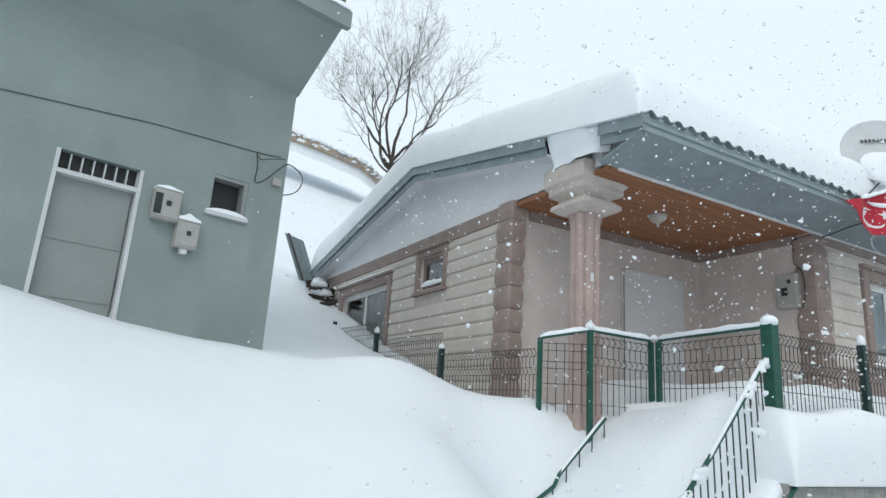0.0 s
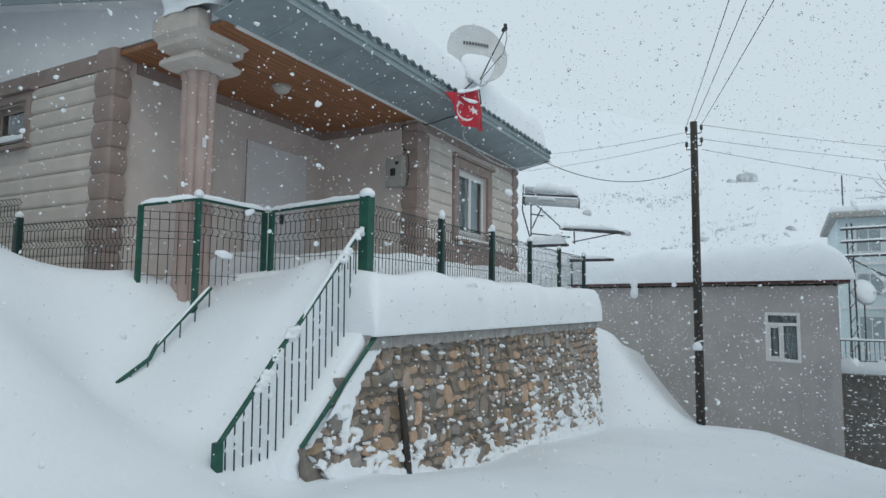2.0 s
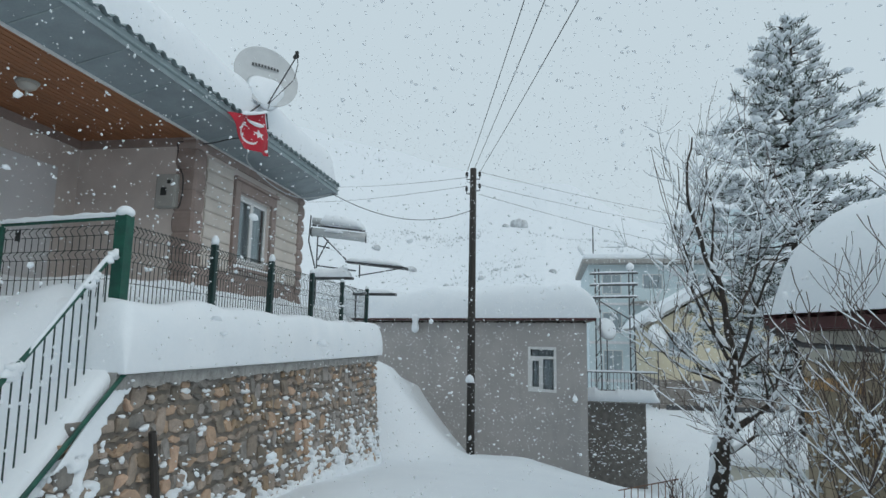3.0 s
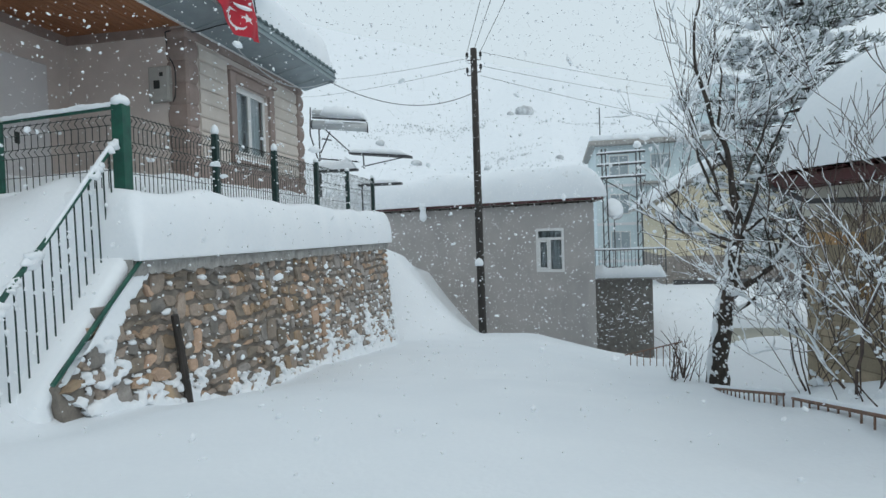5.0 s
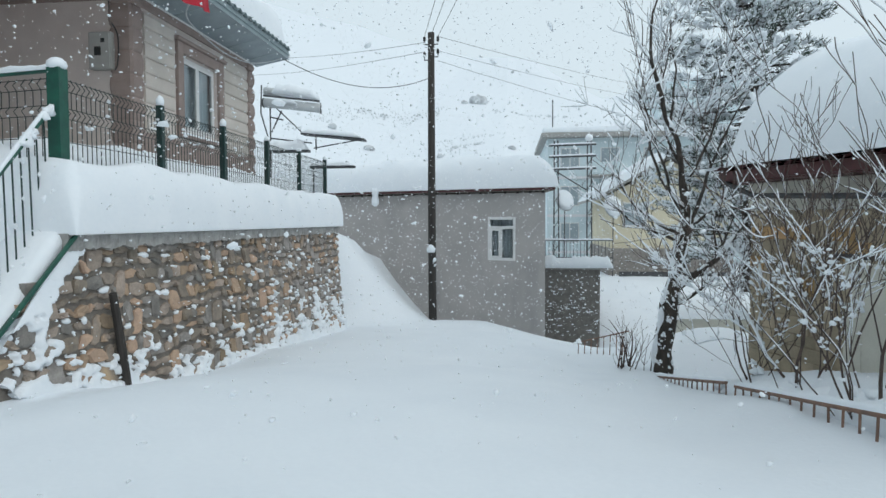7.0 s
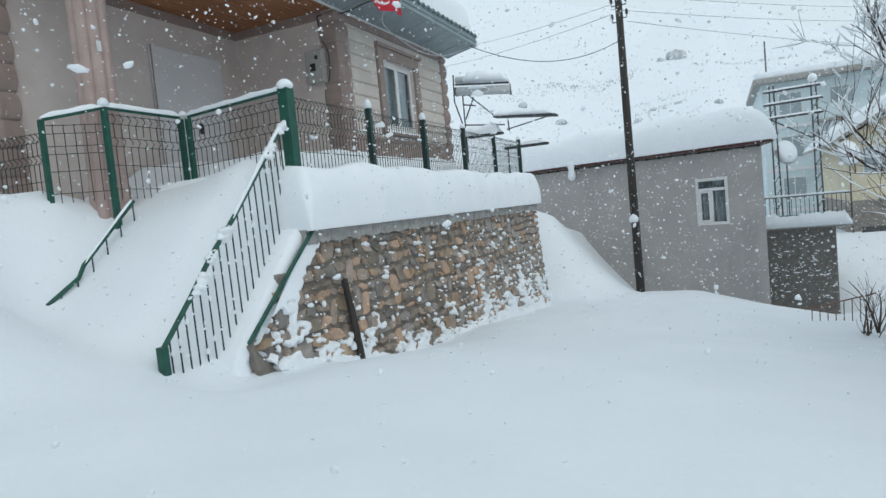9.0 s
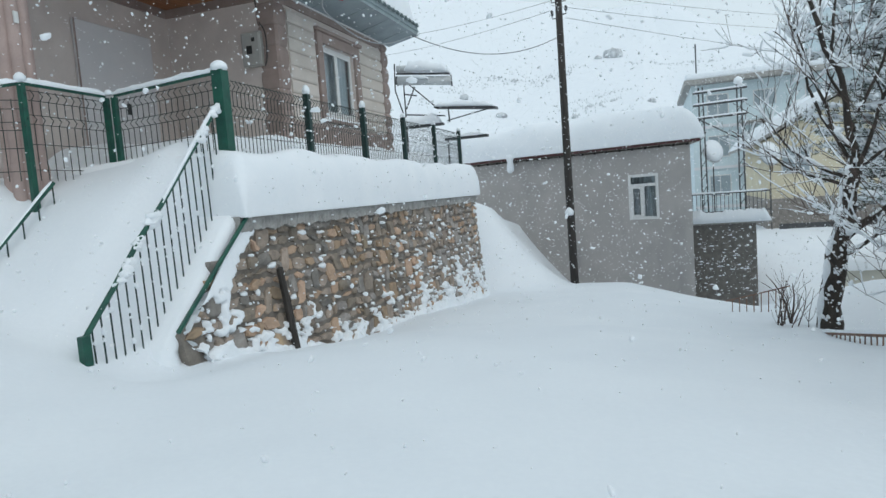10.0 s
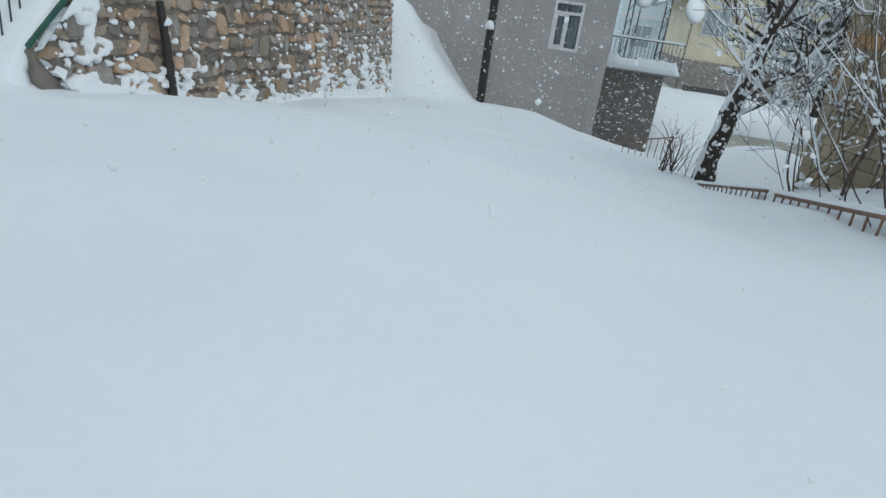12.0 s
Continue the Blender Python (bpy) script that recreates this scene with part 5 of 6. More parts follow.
part("tank_snow", snow_strip(MB(), [(19.0, 6.1, 5.28), (19.0, 5.4, 5.20), (19.0, 4.62, 5.06)], 0.5, 0.36, seed=1.5), M_SNOWCAP, heater, smooth=True)
part("tank_snow", snow_strip(MB(), [(18.88, 5.95, 5.0), (18.86, 5.3, 4.93)], 0.2, 0.13, seed=3.5), M_SNOWCAP, heater, smooth=True)
for (y0, z0, y1, z1) in ((6.52, 5.60, 6.56, 4.7), (6.56, 4.7, 6.24, 3.6), (6.24, 4.85, 6.24, 3.55), (6.24, 4.85, 5.95, 4.9), (6.2, 5.0, 5.12, 3.98), (6.24, 3.86, 4.84, 3.68), (6.24, 4.55, 5.8, 4.45), (6.2, 4.05, 5.85, 4.75), (4.72, 3.98, 4.70, 3.45), (4.55, 4.98, 4.53, 4.62), (6.24, 3.6, 6.24, 1.9)):
    part("strut", MB().tube([(19.0, y0, z0), (19.0, y1, z1)], 0.024, 6), M_STEEL, heater)
part("collector", MB().cbox(18.75, 19.15, -1.1, 1.0, -0.035, 0.035, 0.01, Matrix.Translation((0, 4.15, 3.86)) @ Matrix.Rotation(radians(6.5), 4, "X")), M_STEEL, heater, "dark collector panel edge")
part("collector_snow", snow_strip(MB(), [(18.9, 5.1, 3.98), (18.9, 3.2, 3.80)], 0.42, 0.17, seed=9.5), M_SNOWCAP, heater, smooth=True)
part("panel_brace", MB().tube([(18.9, 4.75, 3.5), (18.9, 3.3, 3.74)], 0.02, 6), M_STEEL, heater)
for y0, y1, z, h in ((6.4, 4.92, 3.43, 0.30), (4.9, 3.42, 2.90, 0.10)):
    rack = thing("snowy_rack", "dark steel rack carrying a bar of snow", "rack", group="racks beyond the fence")
    part("bar", MB().cbox(18.9, 19.1, y1, y0, z - 0.05, z + 0.03, 0.01), M_STEEL, rack)
    part("post", MB().tube([(19.0, y0 - 0.1, z), (19.0, y0 - 0.1, 0.6)], 0.03, 6), M_STEEL, rack)
    part("bar_snow", snow_strip(MB(), [(19.0, y0, z + 0.03), (19.0, y1 + 0.1, z + 0.03)], 0.4, h, seed=y0), M_SNOWCAP, rack)

# ---- basement and balcony beside the grey house ----
bal = thing("balcony_terrace", "stone basement with a railed balcony under snow", "balcony")
part("basement", MB().box(23.5, 27.5, -5.05, -2.6, -4.6, -0.75), M_STONE_GREY, bal, "dark rough stone basement")
part("slab", MB().cbox(23.3, 27.5, -5.55, -2.6, -0.75, -0.55, 0.02), M_COPING, bal)
part("slab_snow", snow_strip(MB(), [(23.45, -5.5, -0.69), (23.45, -2.7, -0.69)], 0.5, 0.44, seed=2.2), M_SNOWCAP, bal, smooth=True)
for z in (0.36, -0.30):
    part("rail", MB().tube([(23.4, -5.5, z), (23.4, -2.7, z)], 0.022, 6), M_STEEL, bal)
for i in range(22):
    y = lerp(-5.5, -2.7, i / 21)
    part("bar", MB().tube([(23.4, y, -0.5), (23.4, y, 0.36)], 0.011, 5), M_STEEL, bal)
part("rail_snow", snow_strip(MB(), [(23.4, -5.5, 0.375), (23.4, -2.7, 0.375)], 0.08, 0.06, seed=8), M_SNOWCAP, bal)

rng = random.Random(81)
mb = MB()
for k in range(90):   # snow caught on the rough basement face
    w = rng.uniform(0.015, 0.05)
    snow_lump(mb, (23.49, rng.uniform(-5.0, -2.7), rng.uniform(-3.4, -0.85)), w * 0.6, w * rng.uniform(0.8, 1.8), w * 0.7, rng.uniform(0, 50))
tagged(part("face_snow", mb, M_SNOWCAP, bal, smooth=True), kind="stuff")

# lattice pole frame
pyl = thing("steel_lattice_frame", "tall steel frame of posts and cross bars, snow on top", "steel frame")
for y in (-3.75, -5.33):
    for dy in (0, 0.28):
        part("post", MB().tube([(30, y - dy, -3.4), (30, y - dy * 0.6, 5.0)], 0.035, 6), M_STEEL, pyl)
    for i in range(9):
        part("lace", MB().tube([(30, y, -1 + 0.6 * i), (30, y - 0.26, -0.6 + 0.6 * i)], 0.018, 5), M_STEEL, pyl)
for z in (4.75, 4.2, 3.6):
    part("cross_bar", MB().tube([(30, -3.5, z), (30, -5.75, z + 0.05)], 0.045, 6), M_STEEL, pyl)
    part("bar_snow", snow_strip(MB(), [(30, -3.5, z + 0.04), (30, -5.75, z + 0.09)], 0.12, 0.07, seed=z), M_SNOWCAP, pyl)
part("brace", MB().tube([(30, -3.7, 3.6), (30, -5.3, 2.6)], 0.03, 6), M_STEEL, pyl)
part("snow_lump", MB().lathe([(0.1, 0), (0.2, 0.12), (0.15, 0.28), (0.03, 0.36)], 10, pose(30, -5.4, 4.95)), M_SNOWCAP, pyl, smooth=True)


def snowy_dish(x, y, z, r, ground_z):
    d = thing("satellite_dish", "far satellite dish heaped with snow on a thin post", "satellite dish", group="far dishes")
    part("reflector", MB().lathe([(0.01, -0.16), (r * 0.6, -0.1), (r, 0), (r * 0.98, -0.03), (r * 0.6, -0.13), (0.01, -0.19)], 20, look((x, y, z), (x + 6, y + 4, z - 2))), M_DISH, d, smooth=True)
    part("dish_snow", MB().lathe([(0.02, 0.22), (r * 0.6, 0.16), (r * 0.95, 0.02), (r * 0.9, -0.06)], 18, look((x - 0.1, y, z + 0.05), (x + 6, y + 4, z - 2))), M_SNOWCAP, d, smooth=True)
    part("post", MB().tube([(x, y, z - 0.1), (x, y, ground_z)], 0.03, 6), M_STEEL, d)


snowy_dish(30.5, -4.3, 2.1, 0.55, -3.4)
snowy_dish(33.3, -7.1, 1.85, 0.62, -3.4)


# ---- far houses ----
def far_window(parent, x, y, z, w, h):
    win = part("window", MB().box(x - 0.06, x - 0.004, y - w / 2 - 0.07, y + w / 2 + 0.07, z - h / 2 - 0.07, z + h / 2 + 0.07), M_PVC, parent)
    part("pane", MB().box(x - 0.075, x - 0.062, y - w / 2, y - 0.03, z - h / 2, z + h / 2), M_FARGLASS, win)
    part("pane", MB().box(x - 0.075, x - 0.062, y + 0.03, y + w / 2, z - h / 2, z + h / 2), M_FARGLASS, win)


yel = thing("yellow_house", "yellow gabled house, its wall colour paled for haze, with snow on its roof", "house")
mb = MB()
mb.prism([(-13.4, -0.4), (-7.1, -0.4), (-7.1, 2.55), (-10.2, 4.35), (-13.4, 2.55)], "x", 34.0, 42.0)
part("wall", mb, M_YELLOW, yel)
part("basement", MB().box(33.9, 42.0, -13.5, -7.0, -4.4, -0.4), M_STONE_GREY, yel, "dark stone basement")
for a, b in (((-6.2, 2.35), (-10.2, 4.65)), ((-14.2, 2.35), (-10.2, 4.65))):
    mb = MB()
    mb.prism([a, b, (b[0], b[1] - 0.16), (a[0], a[1] - 0.16)], "x", 33.3, 42.5)
    part("roof", mb, M_COPING, yel, "roof edge")
    mb = MB()
    n = 8
    top = [(lerp(a[0], b[0], i / n), lerp(a[1], b[1], i / n) + 0.42 * (1 - (1 - min(1, i / 2)) ** 2) + 0.02) for i in range(n + 1)]
    mb.prism([a] + top + [b], "x", 33.25, 42.5)
    part("roof_snow", mb, M_SNOWCAP, yel, smooth=False)
far_window(yel, 34.0, -8.35, 1.45, 1.15, 1.15)
far_window(yel, 34.0, -11.6, 1.45, 1.15, 1.15)
part("yard_fence", MB().box(33.0, 33.1, -13, -7.4, -2.2, -1.6), M_STEEL, yel)

blu = thing("apartment_building", "blue-grey three-storey building, its wall colour paled for the haze of falling snow", "apartment building")
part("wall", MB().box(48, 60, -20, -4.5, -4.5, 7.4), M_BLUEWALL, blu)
part("roof", MB().cbox(47.2, 60.5, -20.5, -4.0, 7.4, 7.75, 0.05), M_COPING, blu, "flat roof slab")
part("roof_snow", MB().cbox(47.3, 60.4, -20.4, -4.1, 7.75, 8.2, 0.2), M_SNOWCAP, blu)
for z in (5.9, 3.0, 0.2):
    for y in (-6.2, -9.2, -12.4, -15.6, -18.4):
        far_window(blu, 48, y, z, 1.3, 1.4)
    part("string_course", MB().box(47.9, 48.0, -20, -4.5, z - 1.6, z - 1.4), M_WHITEPLASTER, blu)
for z in (4.6, 1.7):
    b = part("balcony", MB().cbox(46.9, 48.0, -11.0, -7.6, z - 0.2, z - 0.05, 0.03), M_COPING, blu)
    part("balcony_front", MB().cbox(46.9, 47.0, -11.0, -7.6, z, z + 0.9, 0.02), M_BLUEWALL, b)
solo("roof_antenna", MB().tube([(48.4, -4.9, 7.7), (48.4, -4.9, 10.4)], 0.05, 6), M_STEEL, "thin antenna mast on the far roof", "antenna")
# shares the haze-lightened wall colour of the apartment building
gry = thing("grey_block", "far grey concrete house high on the slope", "house")
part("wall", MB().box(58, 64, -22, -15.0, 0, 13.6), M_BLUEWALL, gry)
part("roof_snow", MB().cbox(57.8, 64.2, -22.2, -14.8, 13.6, 14.3, 0.25), M_SNOWCAP, gry)
for y in (-16.5, -19):
    far_window(gry, 58, y, 12.2, 1.3, 1.4)

# low yard wall behind the tree, and its snow
solo("yard_wall", MB().cbox(14.0, 14.4, -9.5, -5.4, -3.0, -1.15, 0.03), M_PALEPLASTER, "low pale yard wall under a bank of snow", "wall", kind="structure")
pillow("yard_snow", pose(13.85, -9.6, -1.16), 1.6, 4.25, 0.5, "bank of snow lying on the yard wall", nu=24, nv=30, edge=0.6, seed=21.0)

# dark rocks showing through the snow of the hill
for i, (x, y, w) in enumerate(((160, 6.3, 2.3), (158, 9.6, 0.8), (96, 9, 0.5), (99, -2, 0.6), (104, 22, 0.9), (93, 14, 0.4), (88, 4.6, 0.35), (110, 30, 0.8), (112, -8, 0.7), (86, -3.2, 0.4))):
    mb = MB()
    z = ground(x, y)
    mb.grid(12, 8, lambda u, v: (x + w * math.cos(math.pi * v - math.pi / 2) * math.cos(2 * math.pi * u) * (1 + 0.3 * nz(u * 3, v * 3, i)), y + w * 1.1 * math.cos(math.pi * v - math.pi / 2) * math.sin(2 * math.pi * u) * (1 + 0.3 * nz(u * 4, v * 3, i + 3)), z + 0.15 * w + 0.75 * w * math.sin(math.pi * v - math.pi / 2) * (1 + 0.3 * nz(u * 4, v * 4, i + 7))))
    solo("rock", mb, M_ROCK, "dark rock showing through hillside snow", "rock", group="hill rocks", smooth=True)

# thin scatter of scrub and stones that greys the snow of the far slope
rng = random.Random(58)
scrub, made = MB(), 0
while made < 1500:
    x, y = rng.uniform(80, 150), rng.uniform(-60, 50)
    if nz(x, y, 2.0, 0.06) + 0.5 * nz(x, y, 5.0, 0.17) < 0.16:
        continue
    z, w = ground(x, y), rng.uniform(0.08, 0.26)
    scrub.add([(x - w, y - w, z - 0.2), (x - w, y + w, z - 0.2), (x + w, y + w, z - 0.2), (x + w, y - w, z - 0.2), (x, y, z + w * rng.uniform(0.6, 1.5))], [(0, 4, 1), (1, 4, 2), (2, 4, 3), (3, 4, 0)])
    made += 1
solo("hill_scrub", scrub, M_SCRUB, "sparse scrub and stones poking through hillside snow", "scrub", kind="stuff")

# curved stone wall of a road high behind the houses
mb = MB()
arc = [(3.5, 29.4), (6.0, 29.0), (7.6, 29.0), (9.6, 29.0), (11.0, 28.9), (11.9, 28.6)]
hgt = [15.25, 15.05, 14.85, 14.5, 13.7, 12.9]
for i in range(len(arc) - 1):
    for k in range(5):
        u0, u1 = k / 5, (k + 1) / 5
        p, q = Vector(arc[i]).lerp(Vector(arc[i + 1]), u0), Vector(arc[i]).lerp(Vector(arc[i + 1]), u1)
        za, zb = lerp(hgt[i], hgt[i + 1], u0), lerp(hgt[i], hgt[i + 1], u1)
        mb.add([(p.x, p.y, za - 0.45), (q.x, q.y, zb - 0.45), (q.x, q.y, zb), (p.x, p.y, za), (p.x, p.y + 0.5, za - 0.45), (q.x, q.y + 0.5, zb - 0.45), (q.x, q.y + 0.5, zb), (p.x, p.y + 0.5, za)], [(0, 1, 2, 3), (5, 4, 7, 6), (3, 2, 6, 7), (4, 5, 1, 0), (1, 5, 6, 2), (4, 0, 3, 7)])
road_wall = solo("road_wall", mb, M_ORANGEWALL, "curved ochre stone wall of a hillside road", "wall", kind="structure")
rng = random.Random(90)
mb, clots = MB(), MB()
for k in range(150):
    u = rng.random() * (len(arc) - 1.001)
    i = int(u)
    q, z = Vector(arc[i]).lerp(Vector(arc[i + 1]), u - i), lerp(hgt[i], hgt[i + 1], u - i)
    w = rng.uniform(0.06, 0.15)
    if k < 95:
        mb.cbox(-w, w, -0.05, 0.03, -w * 0.6, w * 0.6, 0.03, pose(q.x, q.y, z - rng.uniform(0.06, 0.42), 0, 0, 0))
    else:
        snow_lump(clots, (q.x, q.y - 0.02, z - rng.uniform(0.0, 0.4) * rng.random()), w * 1.6, 0.1, w, rng.uniform(0, 50))
tagged(part("stones", mb, M_STONE_GREY, road_wall), kind="stuff")
tagged(part("wall_snow", clots, M_SNOWCAP, road_wall, smooth=True), kind="stuff")
mb = MB()
for i in range(len(arc) - 1):
    p, q = arc[i], arc[i + 1]
    mb.add([(p[0], p[1] + 0.2, hgt[i]), (q[0], q[1] + 0.2, hgt[i + 1]), (q[0] + 0.4, q[1] + 9, hgt[i + 1] + 4.5), (p[0] + 0.4, p[1] + 9, hgt[i] + 4.5), (p[0], p[1] + 0.2, hgt[i] - 1), (q[0], q[1] + 0.2, hgt[i + 1] - 1)], [(0, 1, 2, 3), (4, 5, 1, 0)])
solo("road_bank", mb, M_SNOW, "snowy slope above the hillside road", "snow slope", kind="stuff", smooth=True)
shed = thing("metal_sheet", "blue-grey corrugated sheet leaning behind the houses", "metal sheet")
mb = MB()
mb.grid(12, 1, lambda u, v: (lerp(3.0, 3.62, u) + 0.62 * v, 17.6 + 0.03 * (round(u * 12) % 2), lerp(6.6, 6.45, u) - 1.4 * v))
part("sheet", mb, M_ROOFMETAL, shed)
part("sheet_edge", MB().tube([(3.12, 17.58, 6.6), (3.74, 17.58, 5.2)], 0.035, 6), M_STEEL, shed)


# ---- bare trees ----
def limb(wood, snow, p, d, length, r, depth, rng, droop=0.0, twig=0.004, kids=(3, 5), load=1.0, spread=0.75):
    """One crooked branch with its side branches; snow lies along the upper side."""
    n = max(4, int(length / 0.2))
    pts, rs = [p.copy()], [r]
    d = d.normalized()
    for i in range(n):
        d = (d + Vector((rng.uniform(-1, 1), rng.uniform(-1, 1), rng.uniform(-0.7, 0.9))) * 0.22 + Vector((0, 0, 0.05 - droop))).normalized()
        p = p + d * (length / n)
        pts.append(p.copy())
        rs.append(max(twig, r * (1 - 0.78 * (i + 1) / n)))
    wood.tube(pts, rs, 7 if r > 0.05 else (5 if r > 0.015 else 4), ends=r > 0.03)
    if load > 0:
        k = 0
        while k < len(pts) - 1:
            m = min(len(pts), k + rng.randint(2, 5))
            if m - k >= 2 and rng.random() < load and abs((pts[m - 1] - pts[k]).normalized().z) < 0.86:
                w = [max(0.017 if load > 0.9 else 0.006, rs[j] * (1.35 if load > 0.9 else 1.05)) * (0.4 if j in (k, m - 1) else 1.0) for j in range(k, m)]
                snow.tube([pts[j] + Vector((-0.4 * rs[j], 0, rs[j] * 0.7 + 0.004)) for j in range(k, m)], w, 5)
            k = m - 1 + rng.randint(0, 1)
            if m == len(pts):
                break
    if depth > 0:
        for c in range(rng.randint(*kids)):
            t = rng.uniform(0.3, 0.98)
            i = min(n - 1, int(t * n))
            axis = (pts[i + 1] - pts[i]).normalized()
            side = axis.orthogonal().normalized()
            side = Matrix.Rotation(rng.uniform(0, 2 * math.pi), 3, axis) @ side
            limb(wood, snow, pts[i], axis * (1 - spread * 0.4) + side * spread + Vector((0, 0, 0.18)), length * rng.uniform(0.38, 0.62), rs[i] * rng.uniform(0.5, 0.72), depth - 1, rng, droop, twig, kids, load, spread)


def bare_tree(name, label, trunk, trunk_r, limbs, seed, depth=3, load=0.8, wood_mat=M_BARK, kids=(3, 5), group=""):
    rng = random.Random(seed)
    tree = thing(name, label, "tree", group=group)
    pts = [Vector(p) for p in trunk]
    fine, rs = [], []
    for i in range(len(pts) - 1):
        for k in range(4):
            t = (i + k / 4) / (len(pts) - 1)
            q = pts[i].lerp(pts[i + 1], k / 4)
            fine.append(q + Vector((rng.uniform(-1, 1), rng.uniform(-1, 1), 0)) * trunk_r * 0.12)
            rs.append(lerp(trunk_r, trunk_r * 0.62, t) * (1 + 0.1 * rng.uniform(-1, 1)))
    fine.append(pts[-1])
    rs.append(trunk_r * 0.6)
    part("trunk", MB().tube(fine, rs, 12), wood_mat, tree, "dark rough trunk", smooth=True)
    wood, snow = MB(), MB()
    for (p, d, length, r) in limbs:
        limb(wood, snow, Vector(p), Vector(d), length, r, depth, rng, 0.0, 0.0035, kids, load)
    tagged(part("crown", wood, wood_mat, tree, smooth=True), kind="stuff")
    if snow.v:
        tagged(part("branch_snow", snow, M_SNOWCAP, tree, "snow lying along the branches", smooth=True), kind="stuff")
    return tree, fine, rs


tree, fine, rs = bare_tree("bare_tree", "leaning bare tree with dark trunk and snow-lined branches", [(10.8, -4.36, -2.2), (10.8, -4.42, -1.0), (10.8, -4.62, 0.1), (10.8, -4.82, 1.2)], 0.20,
    [((10.8, -4.82, 1.15), (-0.05, -0.03, 1.0), 4.2, 0.062), ((10.8, -4.80, 1.05), (-0.1, 0.62, 0.95), 4.2, 0.036), ((10.8, -4.84, 1.0), (0.1, -0.5, 0.8), 2.6, 0.04), ((10.8, -4.82, 1.6), (-0.2, 0.42, 1.0), 3.2, 0.032),
     ((10.8, -4.55, -0.25), (-0.2, -0.85, 0.62), 2.0, 0.075), ((10.8, -4.76, 0.85), (-0.35, 0.9, 0.16), 2.3, 0.036), ((10.8, -4.8, 1.0), (-0.2, -0.8, 0.3), 1.9, 0.034),
     ((10.8, -4.75, 0.75), (-0.25, 0.85, -0.12), 2.2, 0.034), ((10.8, -4.5, -0.5), (-0.2, -0.7, 0.3), 1.4, 0.045), ((10.8, -4.82, 1.9), (0.05, -0.5, 0.8), 2.3, 0.03), ((10.8, -4.8, 1.3), (-0.3, 0.8, 0.5), 2.6, 0.036)], 5, 3, 1.0, kids=(3, 5))
# snow plastered on the trunk's weather side
mb = MB()
rng = random.Random(3)
for k in range(150):
    i = rng.randrange(1, len(fine) - 1)
    a, w = rng.uniform(1.6, 4.2), rng.uniform(0.012, 0.034)
    snow_lump(mb, fine[i].lerp(fine[i + 1], rng.random()) + Vector((math.cos(a), math.sin(a), 0)) * rs[i] * 0.97, w, w, w * rng.uniform(0.9, 2.2), rng.uniform(0, 50))
for a, b in ((1, 6), (6, 12)):
    side = Vector((-0.35, 0.85, 0))
    run = [(fine[min(i, len(fine) - 1)], rs[min(i, len(rs) - 1)]) for i in range(a, b + 1)]
    mb.tube(rounded([p + side * r * 0.95 for p, r in run], 2), [(0.055 + 0.018 * math.sin(0.7 * k + a)) * min(1.0, 0.15 + 0.3 * k, 0.15 + 0.3 * (len(rounded([p for p, r in run], 2)) - 1 - k)) for k in range(len(rounded([p for p, r in run], 2)))], 7)
tagged(part("trunk_snow", mb, M_SNOWCAP, tree, smooth=True), kind="stuff")

bare_tree("bare_tree", "bare leafless tree on the slope behind the house", [(10.9, 28.2, 11.8), (11.0, 28.2, 13.6), (11.05, 28.2, 14.8)], 0.22,
    [((11.05, 28.2, 14.8), (0.15, 0, 1), 6.6, 0.10), ((11.0, 28.2, 14.6), (-0.85, 0.2, 0.75), 7.0, 0.09), ((11.0, 28.2, 14.3), (0.95, 0, 0.7), 7.0, 0.09),
     ((11.0, 28.2, 14.0), (-1.0, -0.3, 0.35), 6.2, 0.08), ((11.0, 28.2, 14.5), (-0.35, 0.3, 1), 6.6, 0.09), ((11.0, 28.2, 14.5), (0.5, -0.3, 0.9), 6.6, 0.09), ((11.0, 28.2, 13.8), (-1.0, 0.1, 0.1), 5.2, 0.06), ((11.0, 28.2, 14.2), (-1.0, 0.2, 0.55), 7.0, 0.08)], 11, 3, 0.55, M_BARK, (5, 7))


